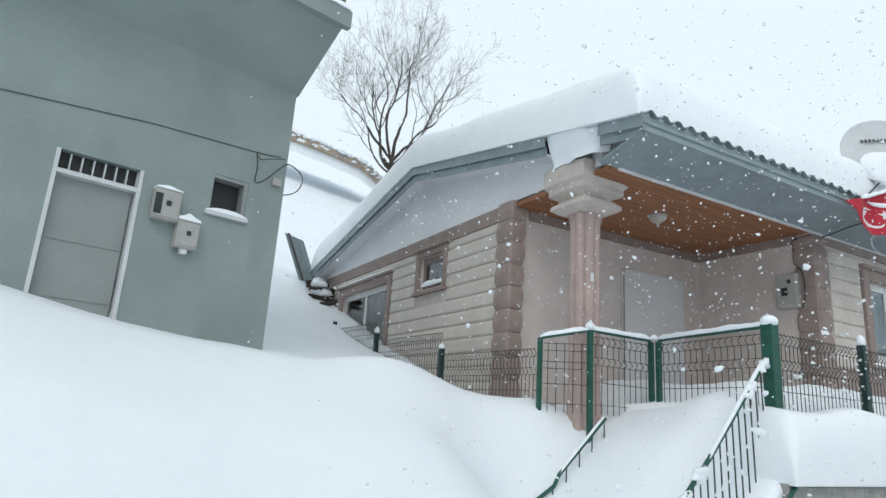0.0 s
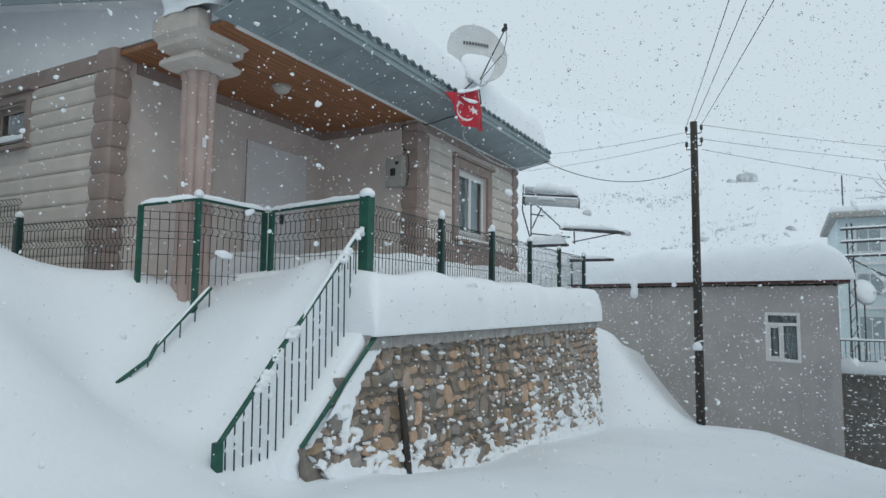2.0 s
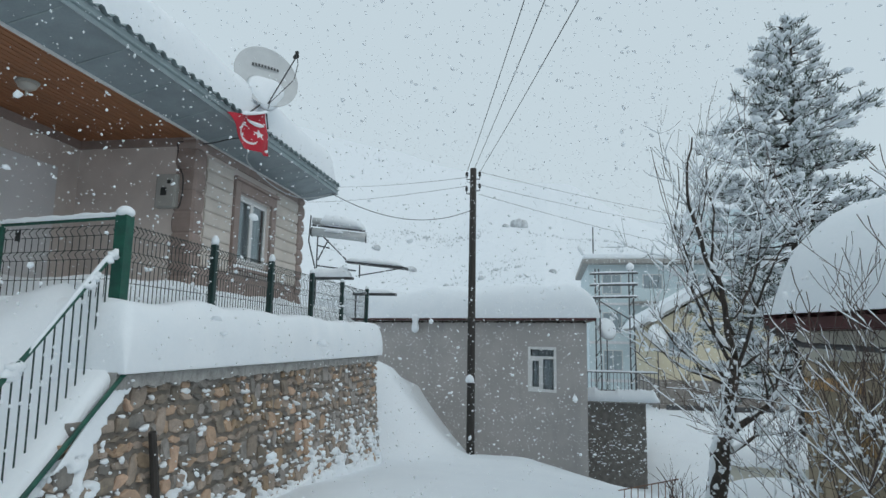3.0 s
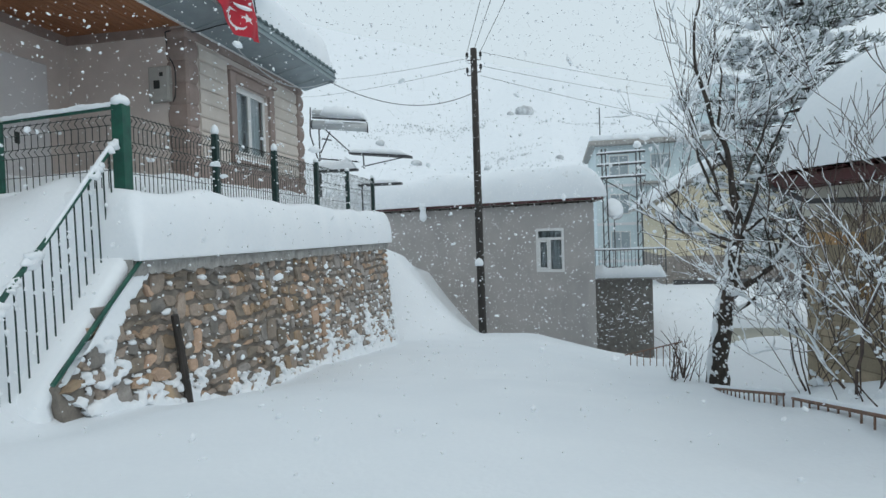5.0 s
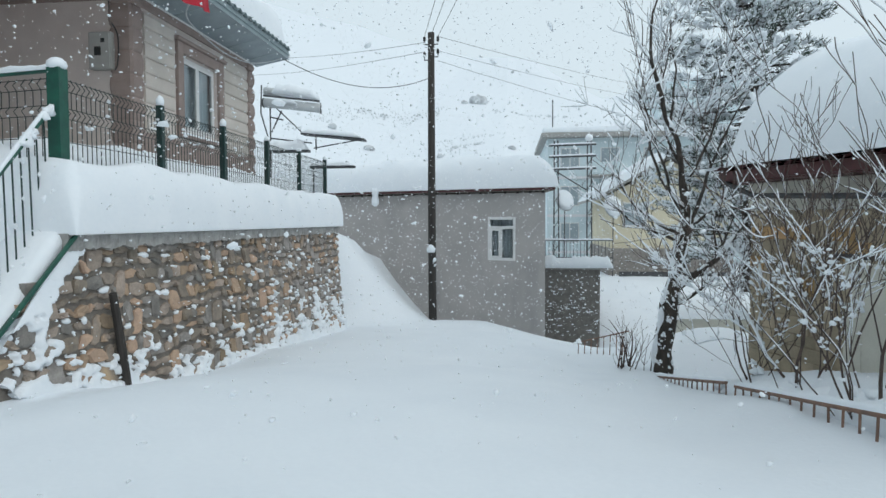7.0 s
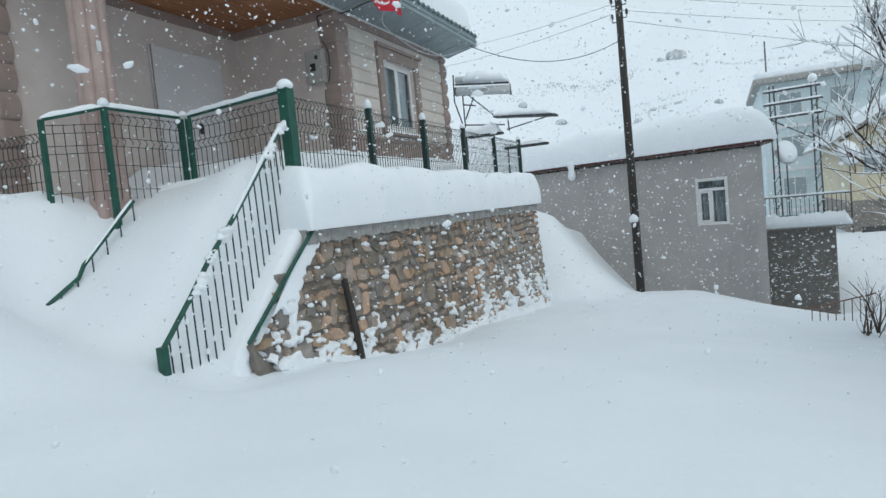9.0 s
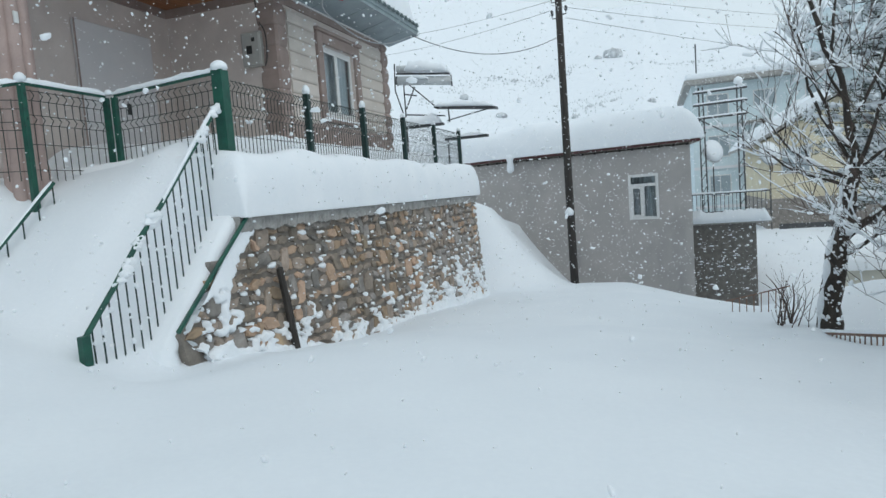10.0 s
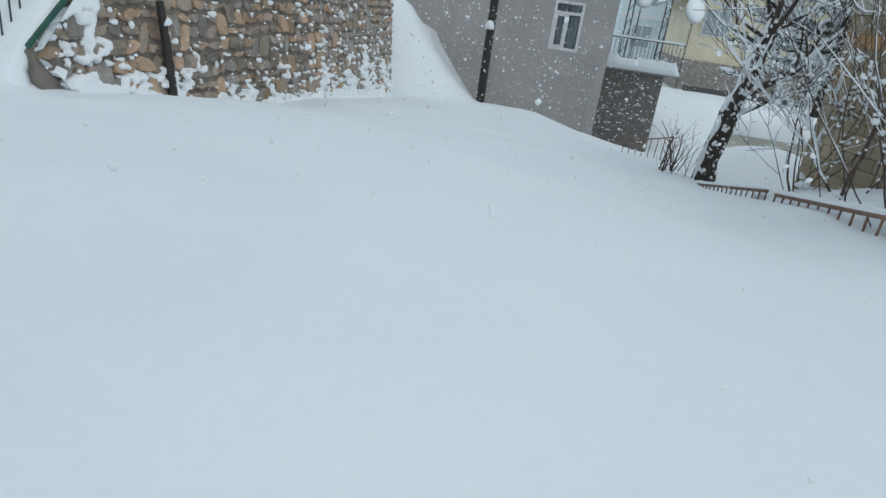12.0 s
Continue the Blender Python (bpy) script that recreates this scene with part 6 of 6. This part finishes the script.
def shrub(label, base, stems, seed, height, load=0.6, depth=3, r=0.010, lean=None):
    rng = random.Random(seed)
    sh = thing("bare_shrub", label, "shrub", group="bare shrubs")
    wood, snow = MB(), MB()
    for i in range(stems):
        a = rng.uniform(0, 2 * math.pi)
        tilt = rng.uniform(0.1, 0.55)
        p = Vector(base) + Vector((rng.uniform(-0.25, 0.25), rng.uniform(-0.15, 0.15), 0))
        limb(wood, snow, p, Vector((math.cos(a) * tilt, math.sin(a) * tilt, 1)), height * rng.uniform(0.65, 1.1), r * rng.uniform(0.7, 1.2) * (1.8 if i < 2 else 1.0), depth, rng, 0.0, 0.003, (2, 4), load, 0.6)
    if lean:
        limb(wood, snow, Vector(base) + Vector((0, 0.05, 0.1)), Vector(lean), 2.6, r * 1.9, 2, rng, 0.02, 0.003, (4, 6), 0.95, 0.6)
    tagged(part("crown", wood, M_TWIG, sh, "thin brown stems", smooth=True), kind="stuff")
    if snow.v:
        tagged(part("stem_snow", snow, M_SNOWCAP, sh, "snow caught on the stems", smooth=True), kind="stuff")
    mb = MB()
    forks = [Vector(c) for c in wood.v if 0.25 < c[2] - base[2] < 1.7]
    for i in range(110 if height > 2 else 2):   # lodged in the forks and on the stems
        w = rng.uniform(0.010, 0.026)
        snow_lump(mb, rng.choice(forks), w * rng.uniform(0.8, 2.0), w, w * rng.uniform(0.7, 1.5), rng.uniform(0, 50))
    if height > 2:   # heaped round the foot
        for k in range(6):
            w = rng.uniform(0.14, 0.26)
            snow_lump(mb, Vector(base) + Vector((rng.uniform(-0.6, 0.6), rng.uniform(-0.2, 0.1), rng.uniform(-0.06, 0.04))), w * 1.7, w * 0.9, w * rng.uniform(0.4, 0.6), rng.uniform(0, 50))
        for k in range(6):
            w = rng.uniform(0.035, 0.075)
            snow_lump(mb, Vector(base) + Vector((rng.uniform(-0.25, 0.25), rng.uniform(-0.08, 0.08), rng.uniform(0.15, 0.5))), w * rng.uniform(0.8, 1.6), w * 0.8, w * rng.uniform(0.7, 1.3), rng.uniform(0, 50))
    tagged(part("caught_snow", mb, M_SNOWCAP, sh, smooth=True), kind="stuff")
    return sh


shrub("tall bare shrub with snow in its forks, against the stone house", (6.9, -4.62, -1.15), 8, 31, 2.3)
shrub("tall bare shrub with snow in its forks, against the stone house", (5.5, -4.6, -0.95), 9, 32, 2.5, lean=(0.9, 0.0, 0.32))
shrub("tall bare shrub beside the low rusty railing", (4.35, -4.55, -0.8), 8, 33, 2.7, r=0.011)
shrub("reddish bare shrub rising over the eave", (3.2, -4.5, -0.7), 8, 37, 3.0, r=0.011)
shrub("small thin shrub poking from the snow by the leaning tree", (10.4, -3.65, -1.75), 7, 34, 0.95, 0.15, 1, 0.012)
shrub("small thin shrub poking from the snow by the leaning tree", (10.9, -3.95, -1.75), 5, 35, 1.1, 0.15, 1, 0.012)

# ---- conifer behind ----
con = thing("conifer", "tall dark conifer with boughs weighed down by snow", "tree")
CX, CY = 18.0, -8.55
part("trunk", MB().tube([(CX, CY, -4.0), (CX, CY, 3), (CX - 0.1, CY - 0.1, 8.0), (CX, CY - 0.2, 11.1)], [0.26, 0.19, 0.08, 0.02], 10), M_BARK, con, smooth=True)
rng = random.Random(77)
needles, lumps, boughs, frost = MB(), MB(), MB(), MB()


def tuft(c, d, size):
    """A spray of needles round a shoot at c along d, with its share of snow."""
    for k in range(17):
        v = (d * rng.uniform(0.2, 1.2) + Vector((rng.uniform(-1, 1), rng.uniform(-1, 1), rng.uniform(-0.6, 0.9)))).normalized() * size * rng.uniform(0.5, 1.05)
        o = c + Vector((rng.uniform(-1, 1), rng.uniform(-1, 1), rng.uniform(-0.6, 0.6))) * size * 0.35
        w = v.orthogonal().normalized() * rng.uniform(0.010, 0.018)
        (frost if rng.random() < 0.5 else needles).add([o - w, o + w, o + v * 0.65 + w * 0.8, o + v, o + v * 0.65 - w * 0.8], [(0, 1, 2, 3, 4)])
    if rng.random() < 0.66:
        r = size * rng.uniform(0.28, 0.72)
        ph = rng.uniform(0, 6)
        m = Matrix.Translation(c + Vector((0, 0, size * 0.22))) @ Vector((d.x, d.y, d.z * 0.5)).to_track_quat("X", "Z").to_matrix().to_4x4() @ Matrix.Diagonal((rng.uniform(1.1, 1.9), rng.uniform(0.6, 1.0), rng.uniform(0.45, 0.85), 1))
        lumps.lathe([(r * 0.35, -r * 0.5), (r * 0.9, -r * 0.15), (r, r * 0.2), (r * 0.6, r * 0.55), (0.004, r * 0.7)], 8, m, squash=lambda q: 1 + 0.28 * math.sin(2 * q + ph) + 0.16 * math.sin(5 * q + 2 * ph))


for lev in range(24):
    z = lerp(0.2, 10.7, lev / 23)
    reach = float(np.interp(z, [0, 3, 6.5, 8.5, 10.0, 10.8], [2.6, 3.1, 2.7, 1.75, 1.0, 0.35])) * rng.uniform(0.85, 1.1)
    count = 8 if z < 8 else 6
    for b in range(count):
        a = 2 * math.pi * b / count + lev * 0.83 + rng.uniform(-0.35, 0.35)
        L = reach * rng.uniform(0.45, 1.15)
        dirv = Vector((math.cos(a), math.sin(a), 0))
        zj = z + rng.uniform(-0.25, 0.25)
        rise = rng.uniform(0.15, 0.6)
        pts = [Vector((CX, CY, zj)) + dirv * (L * t) + Vector((0, 0, rise * L * 0.5 * t * t - 0.18 * L * t)) for t in (0, 0.25, 0.5, 0.75, 1.0)]
        boughs.tube(pts, [0.035, 0.028, 0.02, 0.013, 0.006], 4, ends=False)
        for k in range(int(3 + 6.2 * L)):
            t = rng.uniform(0.2, 1.0) ** 0.75
            i = min(3, int(t * 4))
            off = Vector((rng.uniform(-1, 1), rng.uniform(-1, 1), rng.uniform(-0.4, 0.6))) * 0.42 * (1.15 - 0.6 * t)
            c = pts[i].lerp(pts[i + 1], t * 4 - i) + off
            if off.length > 0.15:
                boughs.tube([c - off * 0.9, c], [0.008, 0.004], 3, ends=False)
            tuft(c, (dirv + off + Vector((0, 0, 0.55))).normalized(), rng.uniform(0.16, 0.30))
tagged(part("branchwork", boughs, M_BARK, con), kind="stuff")
tagged(part("crown", needles, M_NEEDLE, con, "dark green needles"), kind="stuff")
tagged(part("frosted_needles", frost, M_SNOWCAP, con, "needles coated white with snow"), kind="stuff")
tagged(part("bough_snow", lumps, M_SNOWCAP, con, "lumps of snow on the boughs", smooth=True), kind="stuff")

# ---- low rusty railing along the right of the street ----
low = thing("low_railing", "low rusty railing nearly buried in snow", "railing")
lrail = [(11.0, -1.82), (9.6, -1.50), (8.4, -1.23), (6.78, -0.86)], [(6.45, -0.82), (5.04, -0.55), (3.9, -0.33), (2.2, 0.0)]
for seg in lrail:
    part("rail", MB().tube([(x, -4.2, z) for x, z in seg], 0.024, 8), M_RUST, low)
    n = int((seg[0][0] - seg[-1][0]) / 0.23)
    for i in range(n + 1):
        x = lerp(seg[0][0], seg[-1][0], i / n)
        zt = float(np.interp(x, [p[0] for p in seg[::-1]], [p[1] for p in seg[::-1]]))
        part("bar", MB().tube([(x, -4.2, zt), (x + 0.02 * math.sin(7 * x), -4.2 + 0.015 * math.sin(11 * x), zt - 0.55)], 0.011, 6), M_RUST, low)
    part("rail_snow", snow_strip(MB(), [(x, -4.215, z + 0.015) for x, z in seg], 0.07, 0.05, seed=seg[0][0]), M_SNOWCAP, low)
kerb = thing("stone_kerb", "low rubble kerb wall behind the rusty railing, capped with snow", "wall", kind="structure")
part("kerb_core", MB().prism([(1.6, -1.3), (6.5, -1.9), (6.5, -0.99), (1.6, -0.09)], "y", -4.62, -4.36), M_MORTAR, kerb)
rng = random.Random(41)
for row in range(3):
    x = 1.7 + rng.uniform(0, 0.1)
    while x < 6.4:
        w, h = rng.uniform(0.13, 0.3), 0.15
        zc = lerp(-0.17, -1.07, (x + w / 2 - 1.6) / 4.9) - 0.15 * row
        part("stone", MB().cbox(-w / 2 + 0.008, w / 2 - 0.008, -0.05, 0.05, -h / 2 + 0.008, h / 2 - 0.008, 0.03, pose(x + w / 2, -4.345 + rng.uniform(-0.015, 0.01), zc, 0, 9 + rng.uniform(-6, 6), rng.uniform(-5, 5))), rng.choice((M_STONE, M_STONE_ORANGE, M_STONE_GREY)), kerb)
        x += w
tagged(part("kerb_snow", snow_strip(MB(), [(6.7, -4.58, -1.05), (5.0, -4.56, -0.72), (3.4, -4.56, -0.42), (2.2, -4.58, -0.22), (1.5, -4.58, -0.26), (0.8, -4.6, -0.75)], 0.52, 0.27, seed=6.0), M_SNOWCAP, kerb, smooth=True), kind="stuff")
mesh_ = thing("wire_fence", "short rusty wire fence leaning in the snow", "fence")
for i in range(8):
    part("bar", MB().tube([(12.2 + 0.0 * i, -3.0 - 0.13 * i, -2.2), (12.2, -3.02 - 0.13 * i, -1.42 + 0.03 * i)], 0.01, 5), M_RUST, mesh_)
part("rail", MB().tube([(12.2, -2.9, -1.46), (12.2, -4.05, -1.18)], 0.014, 6), M_RUST, mesh_)

# ---- falling snow ----
rng = random.Random(4)
flakes = MB()
seed_ball = bmesh.new()
bmesh.ops.create_icosphere(seed_ball, subdivisions=1, radius=1.0)
BALL_V, BALL_F = [v.co.copy() for v in seed_ball.verts], [tuple(v.index for v in f.verts) for f in seed_ball.faces]
seed_ball.free()


def flake(x, y, z, r):
    """A ragged little clump of snow crystals."""
    turn = Matrix.Rotation(rng.uniform(0, 6.3), 3, Vector((rng.uniform(-1, 1), rng.uniform(-1, 1), 1)))
    sx, sy, sz = rng.uniform(0.6, 1.5), rng.uniform(0.6, 1.2), rng.uniform(0.4, 0.9)
    flakes.add([Vector((x, y, z)) + turn @ Vector((v.x * sx, v.y * sy, v.z * sz)) * r * rng.uniform(0.6, 1.25) for v in BALL_V], BALL_F)


def in_the_way(x, y, z):
    """Inside a house or the ground, or close round the spot where the film was taken."""
    if (x + 1.4) ** 2 + (y + 1.6) ** 2 + (z - 1.2) ** 2 < 1.7 ** 2 or z < ground(x, y) + 0.05:
        return True
    if x > 4.2 and y > 7.3 and z < 7.6 or x > 9.1 and y > 4.8 and z < 7.6 or y > 3.9 and x > 3.9 and 5.1 < z < 6.9:
        return True
    return y > 7.6 and x < 1 or y < -4.3 and x < 8.4 and z < 3.6


for total, x_far, y_lo, y_hi, z_hi, sizes in ((15000, 23, -7, 15, 9.5, (0.008, 0.009, 0.010, 0.011, 0.013, 0.016, 0.021)), (3800, 8, -4, 7.5, 5.6, (0.006, 0.007, 0.009, 0.012, 0.017)), (900, 3.6, -3.5, 4.5, 4.6, (0.004, 0.005, 0.007, 0.010))):
    made = 0
    while made < total:
        x, y, z = lerp(-0.6, x_far, rng.random() ** 0.6), rng.uniform(y_lo, y_hi), rng.uniform(-2.4, z_hi)
        if not in_the_way(x, y, z):
            flake(x, y, z, rng.choice(sizes))
            made += 1
solo("falling_snow", flakes, M_FLAKE, "white snowflakes falling through the air", "snowflakes", kind="stuff", smooth=True)

# ---- the stones of the retaining wall ----
def wall_foot(x):
    return ground(x, 2.9) - 0.3


def course(r, x):
    """Height of the wavering joint under course r."""
    return 0.86 - 0.165 * r + (0.0 if r == 0 else 0.075 * nz(x * 0.9, r * 3.7, 2.0) + 0.04 * nz(x * 2.7, r * 5.1, 6.0))


def wall_end(z):
    """Where the wall begins at a height: it slants back under the stair rail and again at its foot."""
    return 3.92 + (z + 0.18) * 1.06 if z > -0.18 else 3.92 - (z + 0.18) * 0.9


def wall_face(z):
    return 3.16 - 0.075 * (0.86 - z)


def rubble(x0, x1, r0, r1, rng):
    """One rough stone between the joints x0, x1 and the courses r0, r1: an uneven rim and a lumpy face."""
    gap = rng.uniform(0.004, 0.014)
    tilt = rng.uniform(-0.05, 0.05)
    rim = []
    for t in (0.06, 0.5, 0.94):
        x = lerp(x0, x1, t)
        rim.append((x + tilt, course(r0, x) - gap - rng.uniform(0, 0.02) - (0.025 if t != 0.5 else 0)))
    rim.append((x1 - gap, lerp(course(r0, x1), course(r1, x1), rng.uniform(0.35, 0.65))))
    for t in (0.94, 0.5, 0.06):
        x = lerp(x0, x1, t)
        rim.append((x - tilt, course(r1, x) + gap + rng.uniform(0, 0.02) + (0.025 if t != 0.5 else 0)))
    rim.append((x0 + gap, lerp(course(r0, x0), course(r1, x0), rng.uniform(0.35, 0.65))))
    n = len(rim)
    cx, cz = sum(p[0] for p in rim) / n, sum(p[1] for p in rim) / n
    proud = rng.uniform(0.012, 0.045)
    mb = MB()
    mb.v += [(x, wall_face(z) + 0.05, z) for x, z in rim]
    mb.v += [(x, wall_face(z) - proud * rng.uniform(0.25, 0.7), z) for x, z in rim]
    mb.v += [(lerp(cx, x, rng.uniform(0.72, 0.92)), wall_face(z) - proud * rng.uniform(0.6, 1.4), lerp(cz, z, rng.uniform(0.7, 0.92))) for x, z in rim]
    mb.v.append((cx + rng.uniform(-0.04, 0.04), wall_face(cz) - proud * rng.uniform(0.6, 1.5), cz + rng.uniform(-0.02, 0.02)))
    for lev in (0, 1):
        mb.f += [(lev * n + i, (lev + 1) * n + i, (lev + 1) * n + (i + 1) % n, lev * n + (i + 1) % n) for i in range(n)]
    mb.f += [(2 * n + i, 3 * n, 2 * n + (i + 1) % n) for i in range(n)]
    return mb, cx, cz


rng = random.Random(9)
TONES = (M_STONE, M_STONE_ORANGE, M_STONE_GREY)
rest = [MB(), MB(), MB()]
ledges = MB()
count = 0
used = {}
for r in range(20):
    x = 3.88 + rng.uniform(0, 0.2)
    while x < 15.78:
        w = rng.choice((0.11, 0.16, 0.2, 0.24, 0.28, 0.34))
        if used.get(r, 0) > x:
            x = used[r]
        for lo, hi in used.get(("tall", r), []):
            if lo - 0.08 < x < hi:
                x = hi
            elif x < lo < x + w + 0.06:
                w = lo - x
        if x + w > 15.72:
            w = 15.76 - x
        if w < 0.05:
            x += max(w, 0.01)
            continue
        tall = rng.random() < 0.22 and w > 0.15
        mid_z = course(r, x + w / 2) - 0.09
        left = wall_end(mid_z)
        if x + w / 2 > left + 0.06 and mid_z > wall_foot(x + w / 2):
            mb, cx, cz = rubble(x, x + w, r, r + (2 if tall else 1), rng)
            if tall:
                used.setdefault(("tall", r + 1), []).append((x, x + w))
            up = cz - wall_foot(cx) - 0.3
            chance = 0.10 + 0.45 * (1 - sstep(0.1, 1.1, up)) + 0.55 * sstep(7.5, 13.5, cx) * (1 - sstep(0.6, 2.1, up))
            if rng.random() < chance:
                a, b = sorted((rng.uniform(0.0, 0.45), rng.uniform(0.5, 1.0)))
                xa, xb = lerp(x, x + w, a), lerp(x, x + w, b)
                hh, depth_ = rng.uniform(0.02, 0.055), rng.uniform(0.03, 0.06)
                m = 7
                for i in range(m):
                    t = i / (m - 1)
                    xx = lerp(xa, xb, t)
                    zt = course(r, xx) - 0.012
                    k = math.sin(math.pi * min(max(t, 0.04), 0.96)) ** 0.6 * (1 + 0.5 * nz(xx * 9, zt * 9, 3.0))
                    yy = wall_face(zt)
                    ledges.v += [(xx, yy + 0.03, zt + hh * 0.7 * k), (xx, yy - depth_ * 0.6 * k, zt + hh * 0.75 * k), (xx, yy - depth_ * k, zt), (xx, yy - depth_ * 0.75 * k, zt - hh * (0.9 + 0.6 * nz(xx * 14, 0, 1.0)) * k), (xx, yy + 0.03, zt - hh * 1.0 * k)]
                o = len(ledges.v) - 5 * m
                ledges.f += [(o + 5 * i + j, o + 5 * i + (j + 1) % 5, o + 5 * i + 5 + (j + 1) % 5, o + 5 * i + 5 + j) for i in range(m - 1) for j in range(5)]
            tone = rng.choices((0, 1, 2), ((5, 3, 3) if cx < 11 else (5, 1.5, 5)))[0]
            if count < 300 and cx < 10.6:
                ob = part("stone", mb, TONES[tone], stone_wall)
                count += 1
            else:
                rest[tone].add(mb.v, mb.f)
        x += w
for tone, mbr in enumerate(rest):
    if mbr.v:
        tagged(part("stones", mbr, TONES[tone], stone_wall), kind="stuff")
tagged(part("ledge_snow", ledges, M_SNOWCAP, stone_wall, "little ridges of snow caught on the stones", smooth=True), kind="stuff")
# snow blown against the wall: a thin uneven skin that breaks the surface only in patches
def plaster(u, v):
    x, z = lerp(3.88, 15.8, u), lerp(0.84, -2.5, v)
    foot = wall_foot(x) + 0.3
    up = z - foot
    m = 0.7 * nz(x * 1.9, z * 2.6, 1.0) + 0.6 * nz(x * 5.5, z * 7.0, 4.0) + 0.55 * nz(x * 11, z * 13, 8.0)
    bias = -0.64 + 0.36 * (1 - sstep(0.0, 1.3, up)) + 0.42 * sstep(8.5, 14.5, x) * (1 - sstep(0.5, 2.0, up)) + 0.42 * (1 - sstep(0.0, 0.2, up))
    stair = wall_end(z)
    bias += 1.5 * (1 - sstep(0.15, 0.62, x - stair)) * sstep(0.05, 0.35, z) + 0.22 * (1 - sstep(0.7, 2.2, x - stair)) * (1 - sstep(0.1, 0.6, z))
    t = sstep(-0.12, 0.16, m + bias)
    y = wall_face(z) + lerp(0.045, -0.075, t) - 0.02 * t * nz(x * 3, z * 3, 9.0)
    return (max(x, min(stair, 5.06)), y, z)


tagged(part("clinging_snow", MB().grid(560, 160, plaster), M_SNOWCAP, stone_wall, "snow plastered between the stones", smooth=True), kind="stuff")

# ---- sandstone blocks of the house across the street ----
rng = random.Random(12)
blocks = [MB().cbox(-0.5, 0.5, -0.5, 0.5, -0.5, 0.5, 0.02 + 0.015 * k).mesh("block", M_OCHRE if k == 3 else M_SANDSTONE) for k in range(4)]


def block(cx, cy, cz, sx, sy, sz):
    ob = new("block", blocks[3 if rng.random() < (0.34 if 0.7 < cz < 1.1 else 0.04) else rng.randrange(3)])
    ob.parent = rh
    ob.matrix_basis = Matrix.Translation((cx, cy, cz)) @ Matrix.Diagonal((sx, sy, sz, 1))


z = 1.24
while z > -1.6:
    h = rng.uniform(0.15, 0.27)
    x = RX
    first = True
    while x > 2.4:
        w = rng.uniform(0.17, 0.5)
        if not (4.4 < x - w / 2 < 6.42 and z - h / 2 < 0.70):
            block(x - w / 2, RYY - 0.12 + rng.uniform(-0.012, 0.012), z - h / 2, w - 0.006, 0.28, h - 0.006)
        x -= w
    y = RYY - 0.28
    while y > RYY - 1.6:
        w = rng.uniform(0.3, 0.5)
        block(RX - 0.12 + rng.uniform(-0.012, 0.012), y - w / 2, z - h / 2, 0.28, w - 0.006, h - 0.006)
        y -= w
    z -= h
